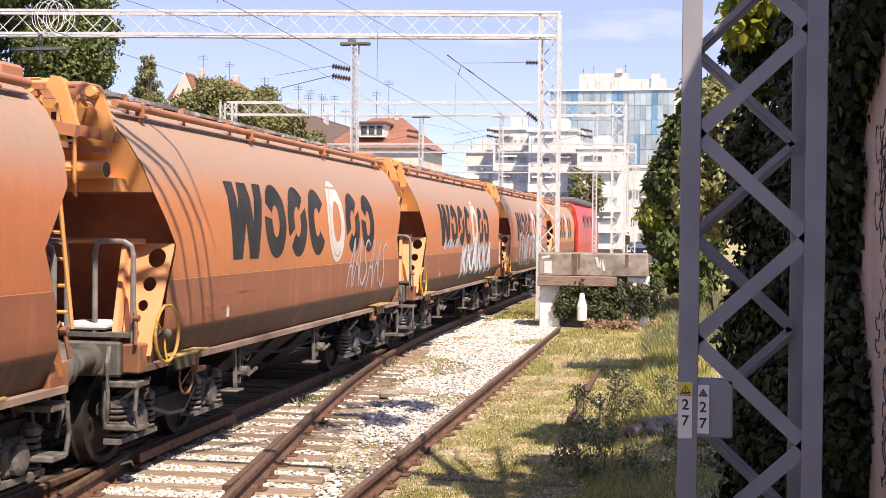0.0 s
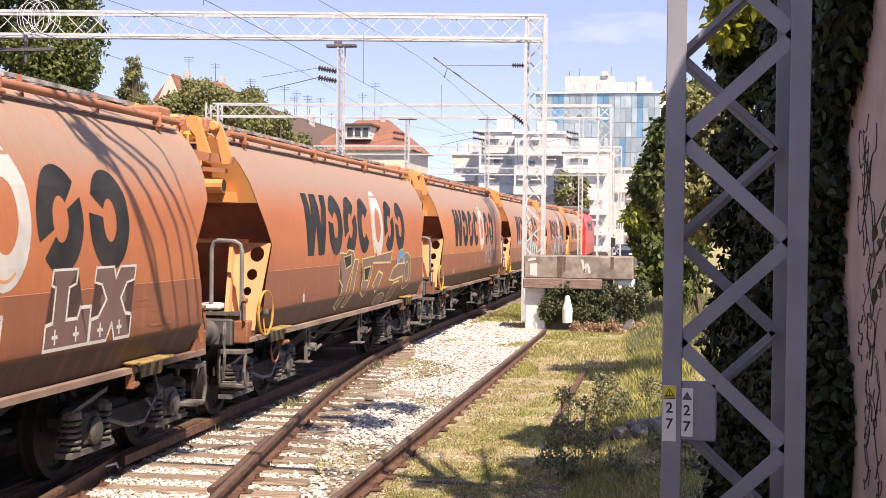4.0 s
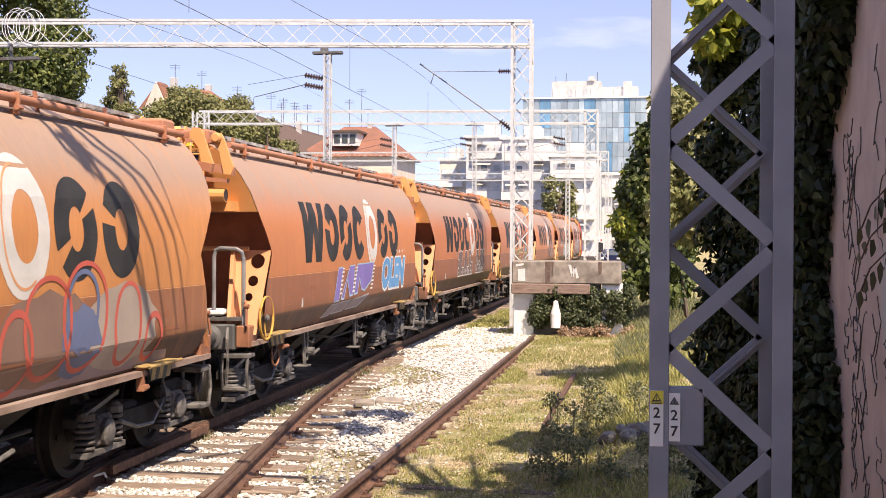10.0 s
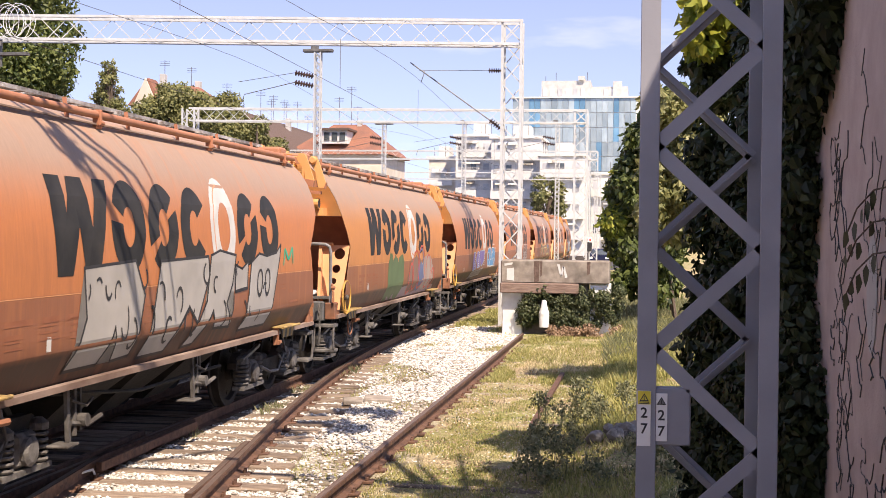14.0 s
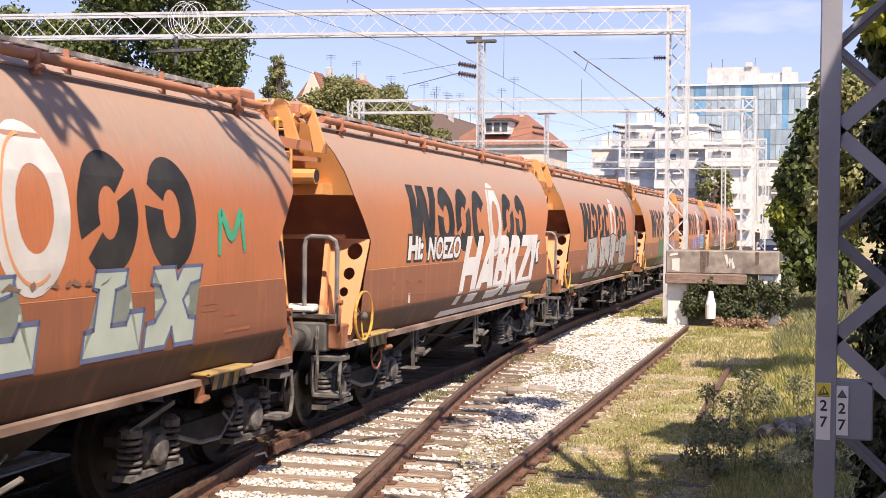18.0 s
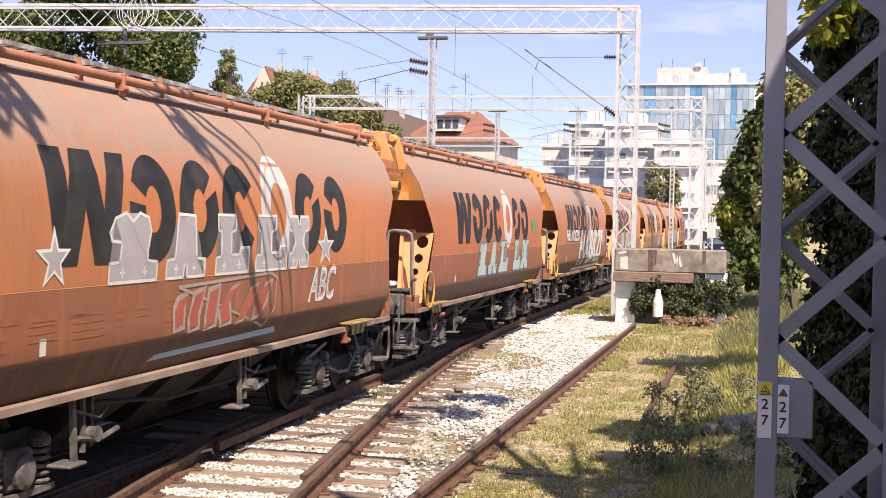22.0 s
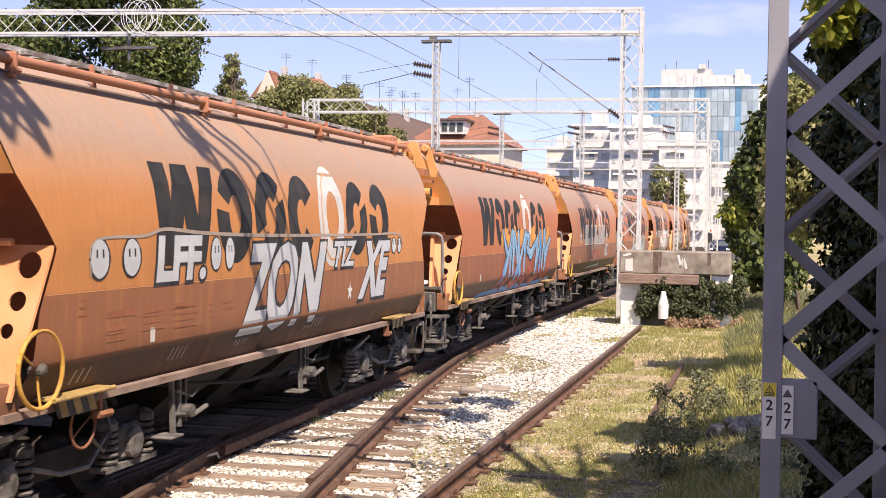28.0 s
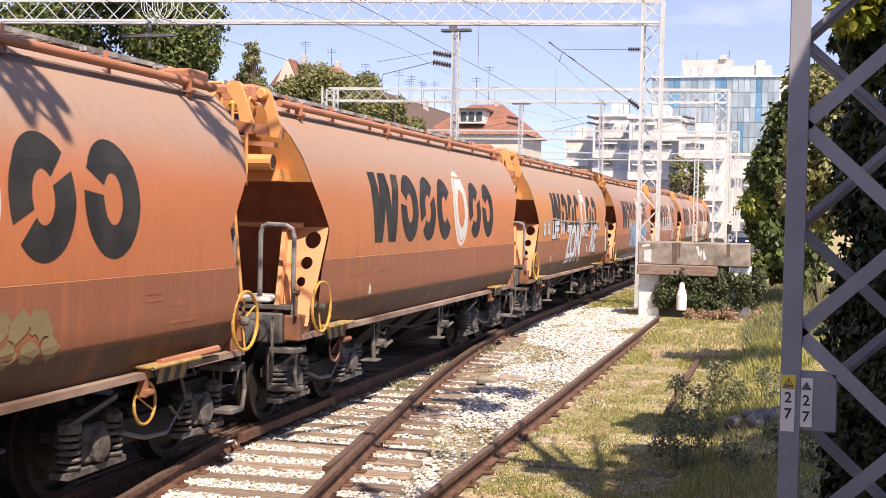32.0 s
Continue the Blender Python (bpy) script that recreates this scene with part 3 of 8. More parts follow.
def build_tracks():
    rnd = random.Random(4)
    fast = fastening_mesh()
    main = thing("main_track", "rusty main track on dark timber sleepers", "railway track", kind="structure")
    ys = [-160 + 4 * k for k in range(90)]
    for x in (-5.50, -6.94):
        add_rail(main, [(x + bend(y), y) for y in ys], "brown rusty steel rail")
    for x in (-9.4, -10.84):
        add_rail(main, [(x + bend(y), y) for y in ys], "brown rusty steel rail")
    short, long_ = sleeper_mesh(2.6), sleeper_mesh(4.2)
    y = 7.0
    while y < 60:
        if 13.0 < y < 29:
            share("sleeper", short, main, pose(-6.22 + 0.15, y, 0, 0, 0, rnd.uniform(-1, 1)))
        elif y >= 29:
            share("sleeper", short, main, pose(-6.22, y, 0, 0, 0, rnd.uniform(-1, 1)))
        y += 0.6
    div = thing("turnout_track", "rusty diverging turnout track on weathered timbers", "railway track", kind="structure")
    pts = [-4 + 0.75 * k for k in range(45)]
    add_rail(div, [(turnout_x(y), y) for y in pts], "brown rusty turnout rail")
    add_rail(div, [(turnout_x(y) - 1.435, y) for y in pts if y < 13.2], "brown rusty turnout rail")
    add_rail(div, [(turnout_x(y) - 0.07 - 0.05 * max(0, 11 - y), y) for y in (10.4, 10.8, 11.4, 12.0, 12.6, 13.2)], "short check rail")
    for k in range(33):
        y = 6.4 + 0.57 * k
        xr = turnout_x(y)
        ln = 2.7 if y < 13 else 2.7
        cx = xr - 0.72 if y < 12.4 else (xr + 0.62 - 1.6)
        share("timber", sleeper_mesh(2.65 + (0.35 if y > 12.4 else 0)) if k in (0, 12) else TIMBER[0 if y < 12.4 else 1], div, pose(cx, y, 0.012, 0, 0, rnd.uniform(1, 4) if y < 20 else rnd.uniform(-2, 2)))
        share("fastening", fast, div, pose(xr, y, 0, 0, 0, 6))
        if y < 13:
            share("fastening", fast, div, pose(xr - 1.435, y, 0, 0, 0, 6))
    # crossing nose, wing rails and point machine rods
    s = Shape()
    s.prism([(-5.52, 12.6), (-5.48, 12.6), (-5.40, 14.6), (-5.60, 14.6)], "z", -0.16, -0.004)
    part("crossing_nose", s, M["rail"], div, "rust-brown cast crossing nose")
    s = Shape()
    s.beam((-5.62, 11.2, -0.04), (-5.70, 13.6, -0.04), 0.06, 0.09)
    s.beam((-5.32, 11.6, -0.04), (-5.36, 14.4, -0.04), 0.06, 0.09)
    part("wing_rail", s, M["rail"], div)
    add_rail(div, [(-5.62 - 0.012 * max(0.0, 8.8 - y), y) for y in (6.4, 7.4, 8.8, 10.0, 11.2)], "short rusty guard rail")
    for x, y, a in ((-5.46, 11.3, 60), (-4.12, 11.6, 78)):
        s = Shape()
        dx, dy = math.cos(radians(a)), math.sin(radians(a))
        s.tube([(x, y, -0.13), (x + 0.05 * dx, y + 0.05 * dy, -0.07), (x + 0.24 * dx, y + 0.24 * dy, -0.05), (x + 0.27 * dx, y + 0.27 * dy, -0.12)], 0.013, 6)
        part("rail_anchor", s, M["white"], div, "white painted bent rail anchor")
    sid = thing("siding_track", "overgrown rusty siding ending at a buffer stop", "railway track", kind="structure")
    ys = [-4 + 1.5 * k for k in range(23)] + [29.2]
    add_rail(sid, [(-2.77, y) for y in ys], "rusty siding rail, half overgrown")
    part("rail", rail_shape([(-1.335, y) for y in ys if 15 < y < 23]), M["rail"], sid, "rusty rail stub sunk in grass").location.z = -0.05
    for k in range(33):
        y = 9.6 + 0.6 * k
        share("sleeper", OLD_SLEEPER, sid, pose(-2.05, y, rnd.uniform(-0.02, 0.012), 0, 0, rnd.uniform(-1.5, 1.5)))
        share("fastening", fast, sid, pose(-2.77, y, 0))


OLD_SLEEPER = sleeper_mesh(2.5, 0.22)
OLD_SLEEPER.materials.clear()
OLD_SLEEPER.materials.append(M["old_sleeper"])
TIMBER = [sleeper_mesh(2.65, 0.25), sleeper_mesh(3.0, 0.25)]
build_ground()
build_tracks()


# ---- lattice steelwork ----
def lattice(s, p, q, a, b, chord, lace, step, up=(0, 0, 1), faces=(0, 1, 2, 3), cross=False):
    """A four-chord lattice beam from p to q: a wide, b high, laced on its faces."""
    p, q = Vector(p), Vector(q)
    d = (q - p)
    L = d.length
    d.normalize()
    sd = d.cross(Vector(up)).normalized()
    u = sd.cross(d).normalized()
    cs = [sd * i * a / 2 + u * j * b / 2 for i, j in ((-1, -1), (1, -1), (1, 1), (-1, 1))]
    for c in cs:
        s.beam(p + c, q + c, chord, chord, u)
    n = max(1, round(L / step))
    for fi in faces:
        c0, c1 = cs[fi], cs[(fi + 1) % 4]
        nrm = (sd * (1 if fi in (1, 3) else 0) + u * (1 if fi in (0, 2) else 0))
        for k in range(n):
            e0, e1 = p + d * (L * k / n), p + d * (L * (k + 1) / n)
            if k % 2:
                s.beam(e0 + c0, e1 + c1, lace, lace * 0.5, nrm)
            else:
                s.beam(e0 + c1, e1 + c0, lace, lace * 0.5, nrm)
            if cross:
                if k % 2:
                    s.beam(e0 + c1, e1 + c0, lace, lace * 0.5, nrm)
                else:
                    s.beam(e0 + c0, e1 + c1, lace, lace * 0.5, nrm)
    return s


def insulator(s, p, q, r=0.07, n=6):
    p, q = Vector(p), Vector(q)
    path, radii = [p], [r * 0.35]
    for k in range(n):
        for f, g in ((0.2, 0.35), (0.4, 1.0), (0.6, 1.0), (0.8, 0.35)):
            path.append(p.lerp(q, (k + f) / n))
            radii.append(r * g)
    s.tube(path + [q], r, 10, radii=radii + [r * 0.35])


def gantry(x, y, top, depth, span, turn, label, col_w=0.5, far_leg=True, chord=0.07, bay=0.55):
    """A portal over the tracks: lattice column on this side, lattice beam, far leg."""
    g = thing("catenary_gantry", label, "catenary gantry", "gantries over the tracks")
    c, si = math.cos(radians(turn)), math.sin(radians(turn))
    end = (x - c * span, y - si * span)
    s = Shape()
    lattice(s, (x, y, -0.3), (x, y, top), col_w, col_w, chord, chord * 0.48, bay, (0, 1, 0))
    part("column", s, M["galv"], g, "white lattice column")
    s = Shape()
    s.box(x - 0.45, y - 0.45, -0.6, x + 0.45, y + 0.45, -0.1, 0.03)
    part("footing", s, M["concrete"], g)
    s = Shape()
    lattice(s, (x + c * 0.26, y + si * 0.26, top - depth / 2), (*end, top - depth / 2), col_w, depth, chord, chord * 0.30, depth * 1.0, faces=(0, 1, 3))
    part("beam", s, M["galv"], g, "white lattice cross beam")
    if far_leg:
        s = Shape()
        lattice(s, (*end, -0.3), (*end, top), col_w, col_w, chord, chord * 0.62, bay, (0, 1, 0))
        part("column", s, M["galv"], g, "white lattice column")
    return g


def build_steelwork():
    g1 = gantry(-3.50, 33.2, 8.05, 0.62, 30, 9.0, "white lattice portal gantry beside the buffer stop")
    gantry(-2.72, 55.0, 7.86, 0.55, 17.5, 6, "white lattice portal gantry farther along the tracks", 0.55)
    gantry(-3.2, 82, 7.9, 0.55, 30, 3, "small distant white lattice gantry", 0.5)
    gantry(-4.0, 112, 8.0, 0.6, 34, 2, "small distant white lattice gantry", 0.5)
    # half-portal out of view, added so its beam casts a lattice shadow
    g0 = thing("catenary_gantry", "unseen lattice half-portal added for its shadow on the wagons", "catenary gantry", "gantries over the tracks")
    s = Shape()
    lattice(s, (-8.6, 5.3, -0.3), (-8.6, 5.3, 8.1), 0.5, 0.5, 0.09, 0.05, 0.55, (0, 1, 0))
    part("column", s, M["galv"], g0, "white lattice column")
    s = Shape()
    lattice(s, (-9.0, 5.5, 7.95), (-2.68, 4.57, 7.95), 0.36, 0.40, 0.085, 0.045, 0.3, cross=True)
    part("beam", s, M["galv"], g0, "white lattice cross beam")
    # cantilever on the gantry column
    ins = Shape()
    insulator(ins, (-3.78, 33.2, 6.75), (-4.15, 33.2, 6.76), 0.07)
    part("insulator", ins, M["insul"], g1, "brown ribbed insulator")
    ins = Shape()
    insulator(ins, (-3.75, 33.2, 5.15), (-4.1, 33.2, 5.42), 0.08)
    part("insulator", ins, M["insul"], g1, "brown ribbed insulator")
    s = Shape()
    s.tube([(-4.1, 33.2, 5.42), (-6.3, 33.2, 7.0)], 0.019, 8)
    s.tube([(-4.15, 33.2, 6.76), (-6.05, 33.2, 6.78)], 0.007, 6)
    s.tube([(-5.9, 33.2, 6.75), (-6.0, 33.2, 6.45)], 0.012, 6)
    part("cantilever", s, M["grey"], g1, "grey tubular catenary cantilever")
    for k in range(6):
        s = Shape()
        c9, s9 = math.cos(radians(9)), math.sin(radians(9))
        ring = [(-16.9 + 0.11 * k + c9 * 0.30 * (1 + 0.1 * (k % 3)) * math.cos(2 * math.pi * q / 18), 30.75 + s9 * 0.3 * math.cos(2 * math.pi * q / 18), 7.86 + 0.40 * (1 + 0.12 * ((k * 2) % 3)) * math.sin(2 * math.pi * q / 18)) for q in range(18)]
        s.tube(ring, 0.008, 5, True)
        part("cable_coil", s, M["white"], g1, "spare white cable hung in coils")
    s = Shape()
    s.tube([(-17.1, 31.0, 7.45), (-17.1, 31.0, 6.7)], 0.05, 6)
    s.box(-17.9, 30.9, 7.0, -16.3, 31.1, 7.08)
    part("hanger_post", s, M["steel"], g1)
    for x, y, top, lab in ((-10.12, 37.8, 8.0, "pale lattice mast with brown insulators"), (-13.3, 63, 8.0, "pale lattice mast among the tracks"), (-9.1, 63, 8.0, "pale lattice mast among the tracks"), (-4.3, 63, 8.0, "pale lattice mast among the tracks")):
        m = thing("catenary_mast", lab, "catenary mast", "masts among the tracks")
        s = Shape()
        lattice(s, (x, y, -0.3), (x, y, top), 0.19, 0.19, 0.035, 0.022, 0.24, (0, 1, 0), cross=True)
        part("column", s, M["galv"], m)
        s = Shape()
        s.box(x - 0.48, y - 0.1, top, x + 0.48, y + 0.1, top + 0.10, 0.02)
        s.box(x - 0.22, y - 0.08, top + 0.1, x + 0.0, y + 0.08, top + 0.2)
        part("head_plate", s, M["steel"], m, "dark head plate")
        for z in (7.25, 6.95):
            ins = Shape()
            insulator(ins, (x - 0.15, y, z), (x - 0.75, y, z + 0.12), 0.09, 7)
            part("insulator", ins, M["insul"], m, "brown ribbed insulator")
        s = Shape()
        s.tube([(x - 0.75, y, 7.37), (x - 2.6, y, 7.1)], 0.008, 6)
        s.tube([(x - 0.75, y, 7.07), (x - 2.4, y, 6.7), (x - 2.5, y, 6.4)], 0.012, 6)
        part("bracket", s, M["steel"], m)
    # overhead wires
    ws = thing("overhead_wires", "thin dark overhead wires above the tracks", "overhead wire")
    for x, zs in ((-6.22, (6.75, 5.32)), (-10.4, (6.9, 5.5))):
        for z in zs:
            s = Shape()
            path = []
            for k in range(57):
                y = -20 + 3 * k
                sag = 0.0 if z < 6 else 0.5 * (1 - abs(((y - 33) / 27) % 1 * 2 - 1)) ** 1.5
                path.append((x + 0.15 * math.sin(y / 27 * math.pi), y, z - sag))
            s.tube(path, 0.005, 5)
            part("wire", s, M["wire"], ws)
    for k in range(14):
        y = -2 + 9 * k
        s = Shape()
        s.tube([(-6.22, y, 5.32), (-6.22, y, 6.35)], 0.006, 4)
        part("dropper", s, M["wire"], ws)


build_steelwork()


# ---- near mast with number plates ----
def build_near_mast():
    m = thing("lattice_mast", "pale grey lattice mast with number plates, mostly shaded", "catenary mast")
    x0, x1, y0, y1, top = -0.012, 0.546, 5.05, 5.70, 8.2
    for x, y, sx, sy in ((x0, y0, 1, 1), (x1, y0, -1, 1), (x0, y1, 1, -1), (x1, y1, -1, -1)):
        s = Shape()
        s.box(min(x, x + sx * 0.079), min(y, y + sy * 0.010), -0.3, max(x, x + sx * 0.079), max(y, y + sy * 0.010), top, 0.003)
        s.box(min(x, x + sx * 0.010), min(y + sy * 0.0102, y + sy * 0.079), -0.3, max(x, x + sx * 0.010), max(y + sy * 0.0102, y + sy * 0.079), top, 0.003)
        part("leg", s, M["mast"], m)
    nodes = [-0.178 + 0.408 * i for i in range(21)]
    for k in range(20):
        a, b = nodes[k], nodes[k + 1]
        xa, xb = (x0 + 0.06, x1 - 0.06) if k % 2 else (x1 - 0.06, x0 + 0.06)
        s = Shape()
        s.beam((xa, y0 + 0.016, a), (xb, y0 + 0.016, b), 0.058, 0.008, (0, 1, 0))
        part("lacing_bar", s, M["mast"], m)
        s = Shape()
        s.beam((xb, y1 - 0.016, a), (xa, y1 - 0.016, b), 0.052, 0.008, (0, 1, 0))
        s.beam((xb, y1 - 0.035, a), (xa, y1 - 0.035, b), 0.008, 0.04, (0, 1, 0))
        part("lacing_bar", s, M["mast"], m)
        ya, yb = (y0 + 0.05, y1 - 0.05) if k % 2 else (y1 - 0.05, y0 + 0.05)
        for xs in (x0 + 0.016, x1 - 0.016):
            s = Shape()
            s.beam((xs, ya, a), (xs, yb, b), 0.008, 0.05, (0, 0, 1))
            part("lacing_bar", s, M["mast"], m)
    s = Shape()
    s.box(x0 - 0.1, y0 - 0.1, -0.5, x1 + 0.1, y1 + 0.1, -0.05, 0.02)
    part("footing", s, M["concrete"], m)
    # equipment box and number plates
    s = Shape()
    s.box(0.062, 5.062, 1.47, 0.205, 5.12, 1.705, 0.006)
    part("equipment_box", s, M["mast"], m, "pale grey sheet steel box")
    for xa, xb, za, zb, ya, tone in ((-0.008, 0.046, 1.468, 1.692, 5.043, "sign_yellow"), (0.064, 0.112, 1.488, 1.682, 5.055, "sign_white")):
        s = Shape()
        s.box(xa, ya, za, xb, ya + 0.003, zb, 0.0008)
        plate = part("number_plate", s, M["sign_white"], m, "white plate lettered 27 with warning triangle")
        if tone == "sign_yellow":
            s = Shape()
            s.box(xa + 0.001, ya - 0.0012, zb - 0.055, xb - 0.001, ya - 0.0002, zb - 0.001)
            part("yellow_panel", s, M["sign_yellow"], plate)
            for k in range(2):
                s = Shape()
                s.box(xa + 0.006, ya - 0.0024, zb - 0.047 - 0.006 * k, xb - 0.006, ya - 0.0014, zb - 0.044 - 0.006 * k)
                part("bar", s, M["black"], plate)
        xm, zt = (xa + xb) / 2, zb - 0.008 - (0.002 if tone == "sign_yellow" else 0.006)
        for q, mt, d in ((1.0, "black", 0.0026), (0.66, "sign_yellow" if tone == "sign_yellow" else "grey", 0.0036)):
            s = Shape()
            zc = zt - 0.020
            s.prism([(xm - 0.019 * q, zc - 0.012 * q), (xm + 0.019 * q, zc - 0.012 * q), (xm, zc + 0.020 * q)], "y", ya - d, ya - d + 0.0008)
            part("warning_triangle", s, M[mt], plate)
        s = Shape()
        s.beam((xm, ya - 0.0044, zt - 0.030), (xm, ya - 0.0044, zt - 0.012), 0.003, 0.0008, (0, 1, 0))
        part("warning_bolt", s, M["black"], plate)
        for ch, zc in (("2", zb - 0.108), ("7", zb - 0.172)):
            glyph(ch, 0.058, xm, ya - 0.0016, zc, plate)
    return m


def glyph(ch, size, x, y, z, parent):
    cu = bpy.data.curves.new("digit", "FONT")
    cu.body, cu.size, cu.align_x, cu.offset = ch, size, "CENTER", size * 0.018
    tmp = bpy.data.objects.new("digit", cu)
    me = bpy.data.meshes.new_from_object(tmp)
    bpy.data.objects.remove(tmp)
    me.transform(Matrix.Translation((x, y, z)) @ Euler((radians(90), 0, 0)).to_matrix().to_4x4())
    me.materials.clear()
    me.materials.append(M["black"])
    ob = new("digit", me)
    ob.parent = parent


build_near_mast()


# ---- hopper wagons ----
PITCH, TRACK_X = 11.92, -6.22
BOGIES = (2.0, PITCH - 2.0)
PROFILE = [(1.00, 1.285), (1.30, 1.44), (1.32, 1.444), (1.68, 1.455), (2.0, 1.465), (2.3, 1.455), (2.6, 1.42), (2.85, 1.345), (3.05, 1.245), (3.22, 1.12), (3.36, 0.97), (3.47, 0.78), (3.55, 0.55), (3.60, 0.28), (3.61, 0.0)]
ENDS = [(1.00, 0.95), (1.68, 1.06), (2.1, 1.25), (2.35, 1.04), (2.6, 0.82), (3.05, 0.66), (3.36, 0.56), (3.61, 0.52)]


def lerp(table, z):
    for (a, u), (b, w) in zip(table, table[1:]):
        if z <= b:
            return u + (w - u) * (z - a) / (b - a)
    return table[-1][1]


def half_width(z):
    return lerp(PROFILE, z)


def end_at(z):
    return lerp(ENDS, z)


ZS = [1.0, 1.15, 1.295, 1.305, 1.45, 1.68, 1.85, 2.0, 2.1, 2.2, 2.35, 2.48, 2.6, 2.72, 2.85, 2.95, 3.05, 3.14, 3.22, 3.29, 3.36, 3.42, 3.47, 3.51, 3.55, 3.58, 3.60, 3.61]


def body_mat(name, tone, dust):
    """Faded orange paint: dusty grey bloom on top, grime along the bottom, shade painted in below the crease, rain
    streaks, fine scratches.
    """
    m = mat(name, tone, tuple(c * 1.13 for c in tone), 0.5, 0, 1.1, bump=0.05, bump_scale=3.0,
            dirt=dust, dirt_scale=0.55, dirt_at=0.53, spec=0.35, stretch=(1, 0.6, 1.6))
    n, l = m.node_tree.nodes, m.node_tree.links
    p = n["Principled BSDF"]
    src = p.inputs["Base Color"].links[0].from_socket
    co = n.new("ShaderNodeTexCoord")
    sep = n.new("ShaderNodeSeparateXYZ")
    l.new(co.outputs["Object"], sep.inputs[0])
    info = n.new("ShaderNodeObjectInfo")
    st = n.new("ShaderNodeMapping")
    st.inputs["Scale"].default_value = (1, 4, 0.4)
    l.new(co.outputs["Object"], st.inputs[0])
    sh = n.new("ShaderNodeVectorMath")
    sh.operation = "MULTIPLY_ADD"
    sh.inputs[1].default_value = (17.0, 41.0, 7.0)
    l.new(info.outputs["Random"], sh.inputs[0])
    l.new(st.outputs[0], sh.inputs[2])
    streak = n.new("ShaderNodeTexNoise")
    streak.inputs["Scale"].default_value, streak.inputs["Detail"].default_value = 1.6, 6
    l.new(sh.outputs[0], streak.inputs["Vector"])

    def layer(base, z0, z1, colour, amount, lo, hi):
        mr = n.new("ShaderNodeMapRange")
        mr.interpolation_type = "SMOOTHSTEP"
        mr.inputs["From Min"].default_value, mr.inputs["From Max"].default_value = z0, z1
        l.new(sep.outputs["Z"], mr.inputs[0])
        ms = n.new("ShaderNodeMapRange")
        ms.inputs["From Min"].default_value, ms.inputs["From Max"].default_value = lo, hi
        ms.inputs["To Max"].default_value = amount
        l.new(streak.outputs["Fac"], ms.inputs[0])
        mu = n.new("ShaderNodeMath")
        mu.operation = "MULTIPLY"
        l.new(mr.outputs[0], mu.inputs[0])
        l.new(ms.outputs[0], mu.inputs[1])
        mx = n.new("ShaderNodeMixRGB")
        mx.inputs[2].default_value = (*colour, 1)
        l.new(mu.outputs[0], mx.inputs[0])
        l.new(base, mx.inputs[1])
        return mx.outputs[0]
    out = layer(src, 2.38, 3.02, (0.335, 0.245, 0.190), 0.92, -0.12, 0.45)
    out = layer(out, 1.80, 1.75, (0.235, 0.098, 0.060), 0.82, 0.0, 0.48)
    # under the crease: black-brown grime together with painted shade
    out = layer(out, 1.33, 1.24, (0.060, 0.034, 0.027), 0.94, -0.1, 0.34)
    out = layer(out, 2.7, 1.6, (0.30, 0.11, 0.05), 0.40, 0.50, 0.72)
    fine = n.new("ShaderNodeTexNoise")
    fine.inputs["Scale"].default_value, fine.inputs["Detail"].default_value, fine.inputs["Roughness"].default_value = 9.0, 10, 0.75
    l.new(sh.outputs[0], fine.inputs["Vector"])
    tone_r = n.new("ShaderNodeMapRange")
    tone_r.inputs["From Min"].default_value, tone_r.inputs["From Max"].default_value = 0.3, 0.7
    tone_r.inputs["To Min"].default_value, tone_r.inputs["To Max"].default_value = 0.86, 1.12
    l.new(fine.outputs["Fac"], tone_r.inputs[0])
    speck = n.new("ShaderNodeHueSaturation")
    l.new(tone_r.outputs[0], speck.inputs["Value"])
    l.new(out, speck.inputs["Color"])
    l.new(speck.outputs[0], p.inputs["Base Color"])
    rough = n.new("ShaderNodeMapRange")
    rough.inputs["To Min"].default_value, rough.inputs["To Max"].default_value = 0.42, 0.66
    l.new(fine.outputs["Fac"], rough.inputs[0])
    l.new(rough.outputs[0], p.inputs["Roughness"])
    return m


BODY = [body_mat("orange_wagon_paint", (0.490, 0.182, 0.070), (0.42, 0.175, 0.082)),
        body_mat("amber_wagon_paint", (0.515, 0.218, 0.072), (0.455, 0.202, 0.08)),
        body_mat("red_orange_wagon_paint", (0.455, 0.158, 0.066), (0.385, 0.150, 0.076))]
PIPE = mat("orange_pipe_paint", (0.36, 0.150, 0.080), (0.45, 0.20, 0.115), 0.6, 0, 2.0, dirt=(0.30, 0.12, 0.06), dirt_at=0.56)
HOOD = mat("bright_orange_end_paint", (0.63, 0.292, 0.098), (0.70, 0.350, 0.13), 0.55, 0, 2.0, dirt=(0.53, 0.23, 0.08), dirt_at=0.6, dirt_scale=1.5)
PLATE = mat("pale_orange_plate_paint", (0.62, 0.285, 0.13), (0.70, 0.345, 0.175), 0.5, 0, 2.0, dirt=(0.52, 0.22, 0.09), dirt_at=0.6)


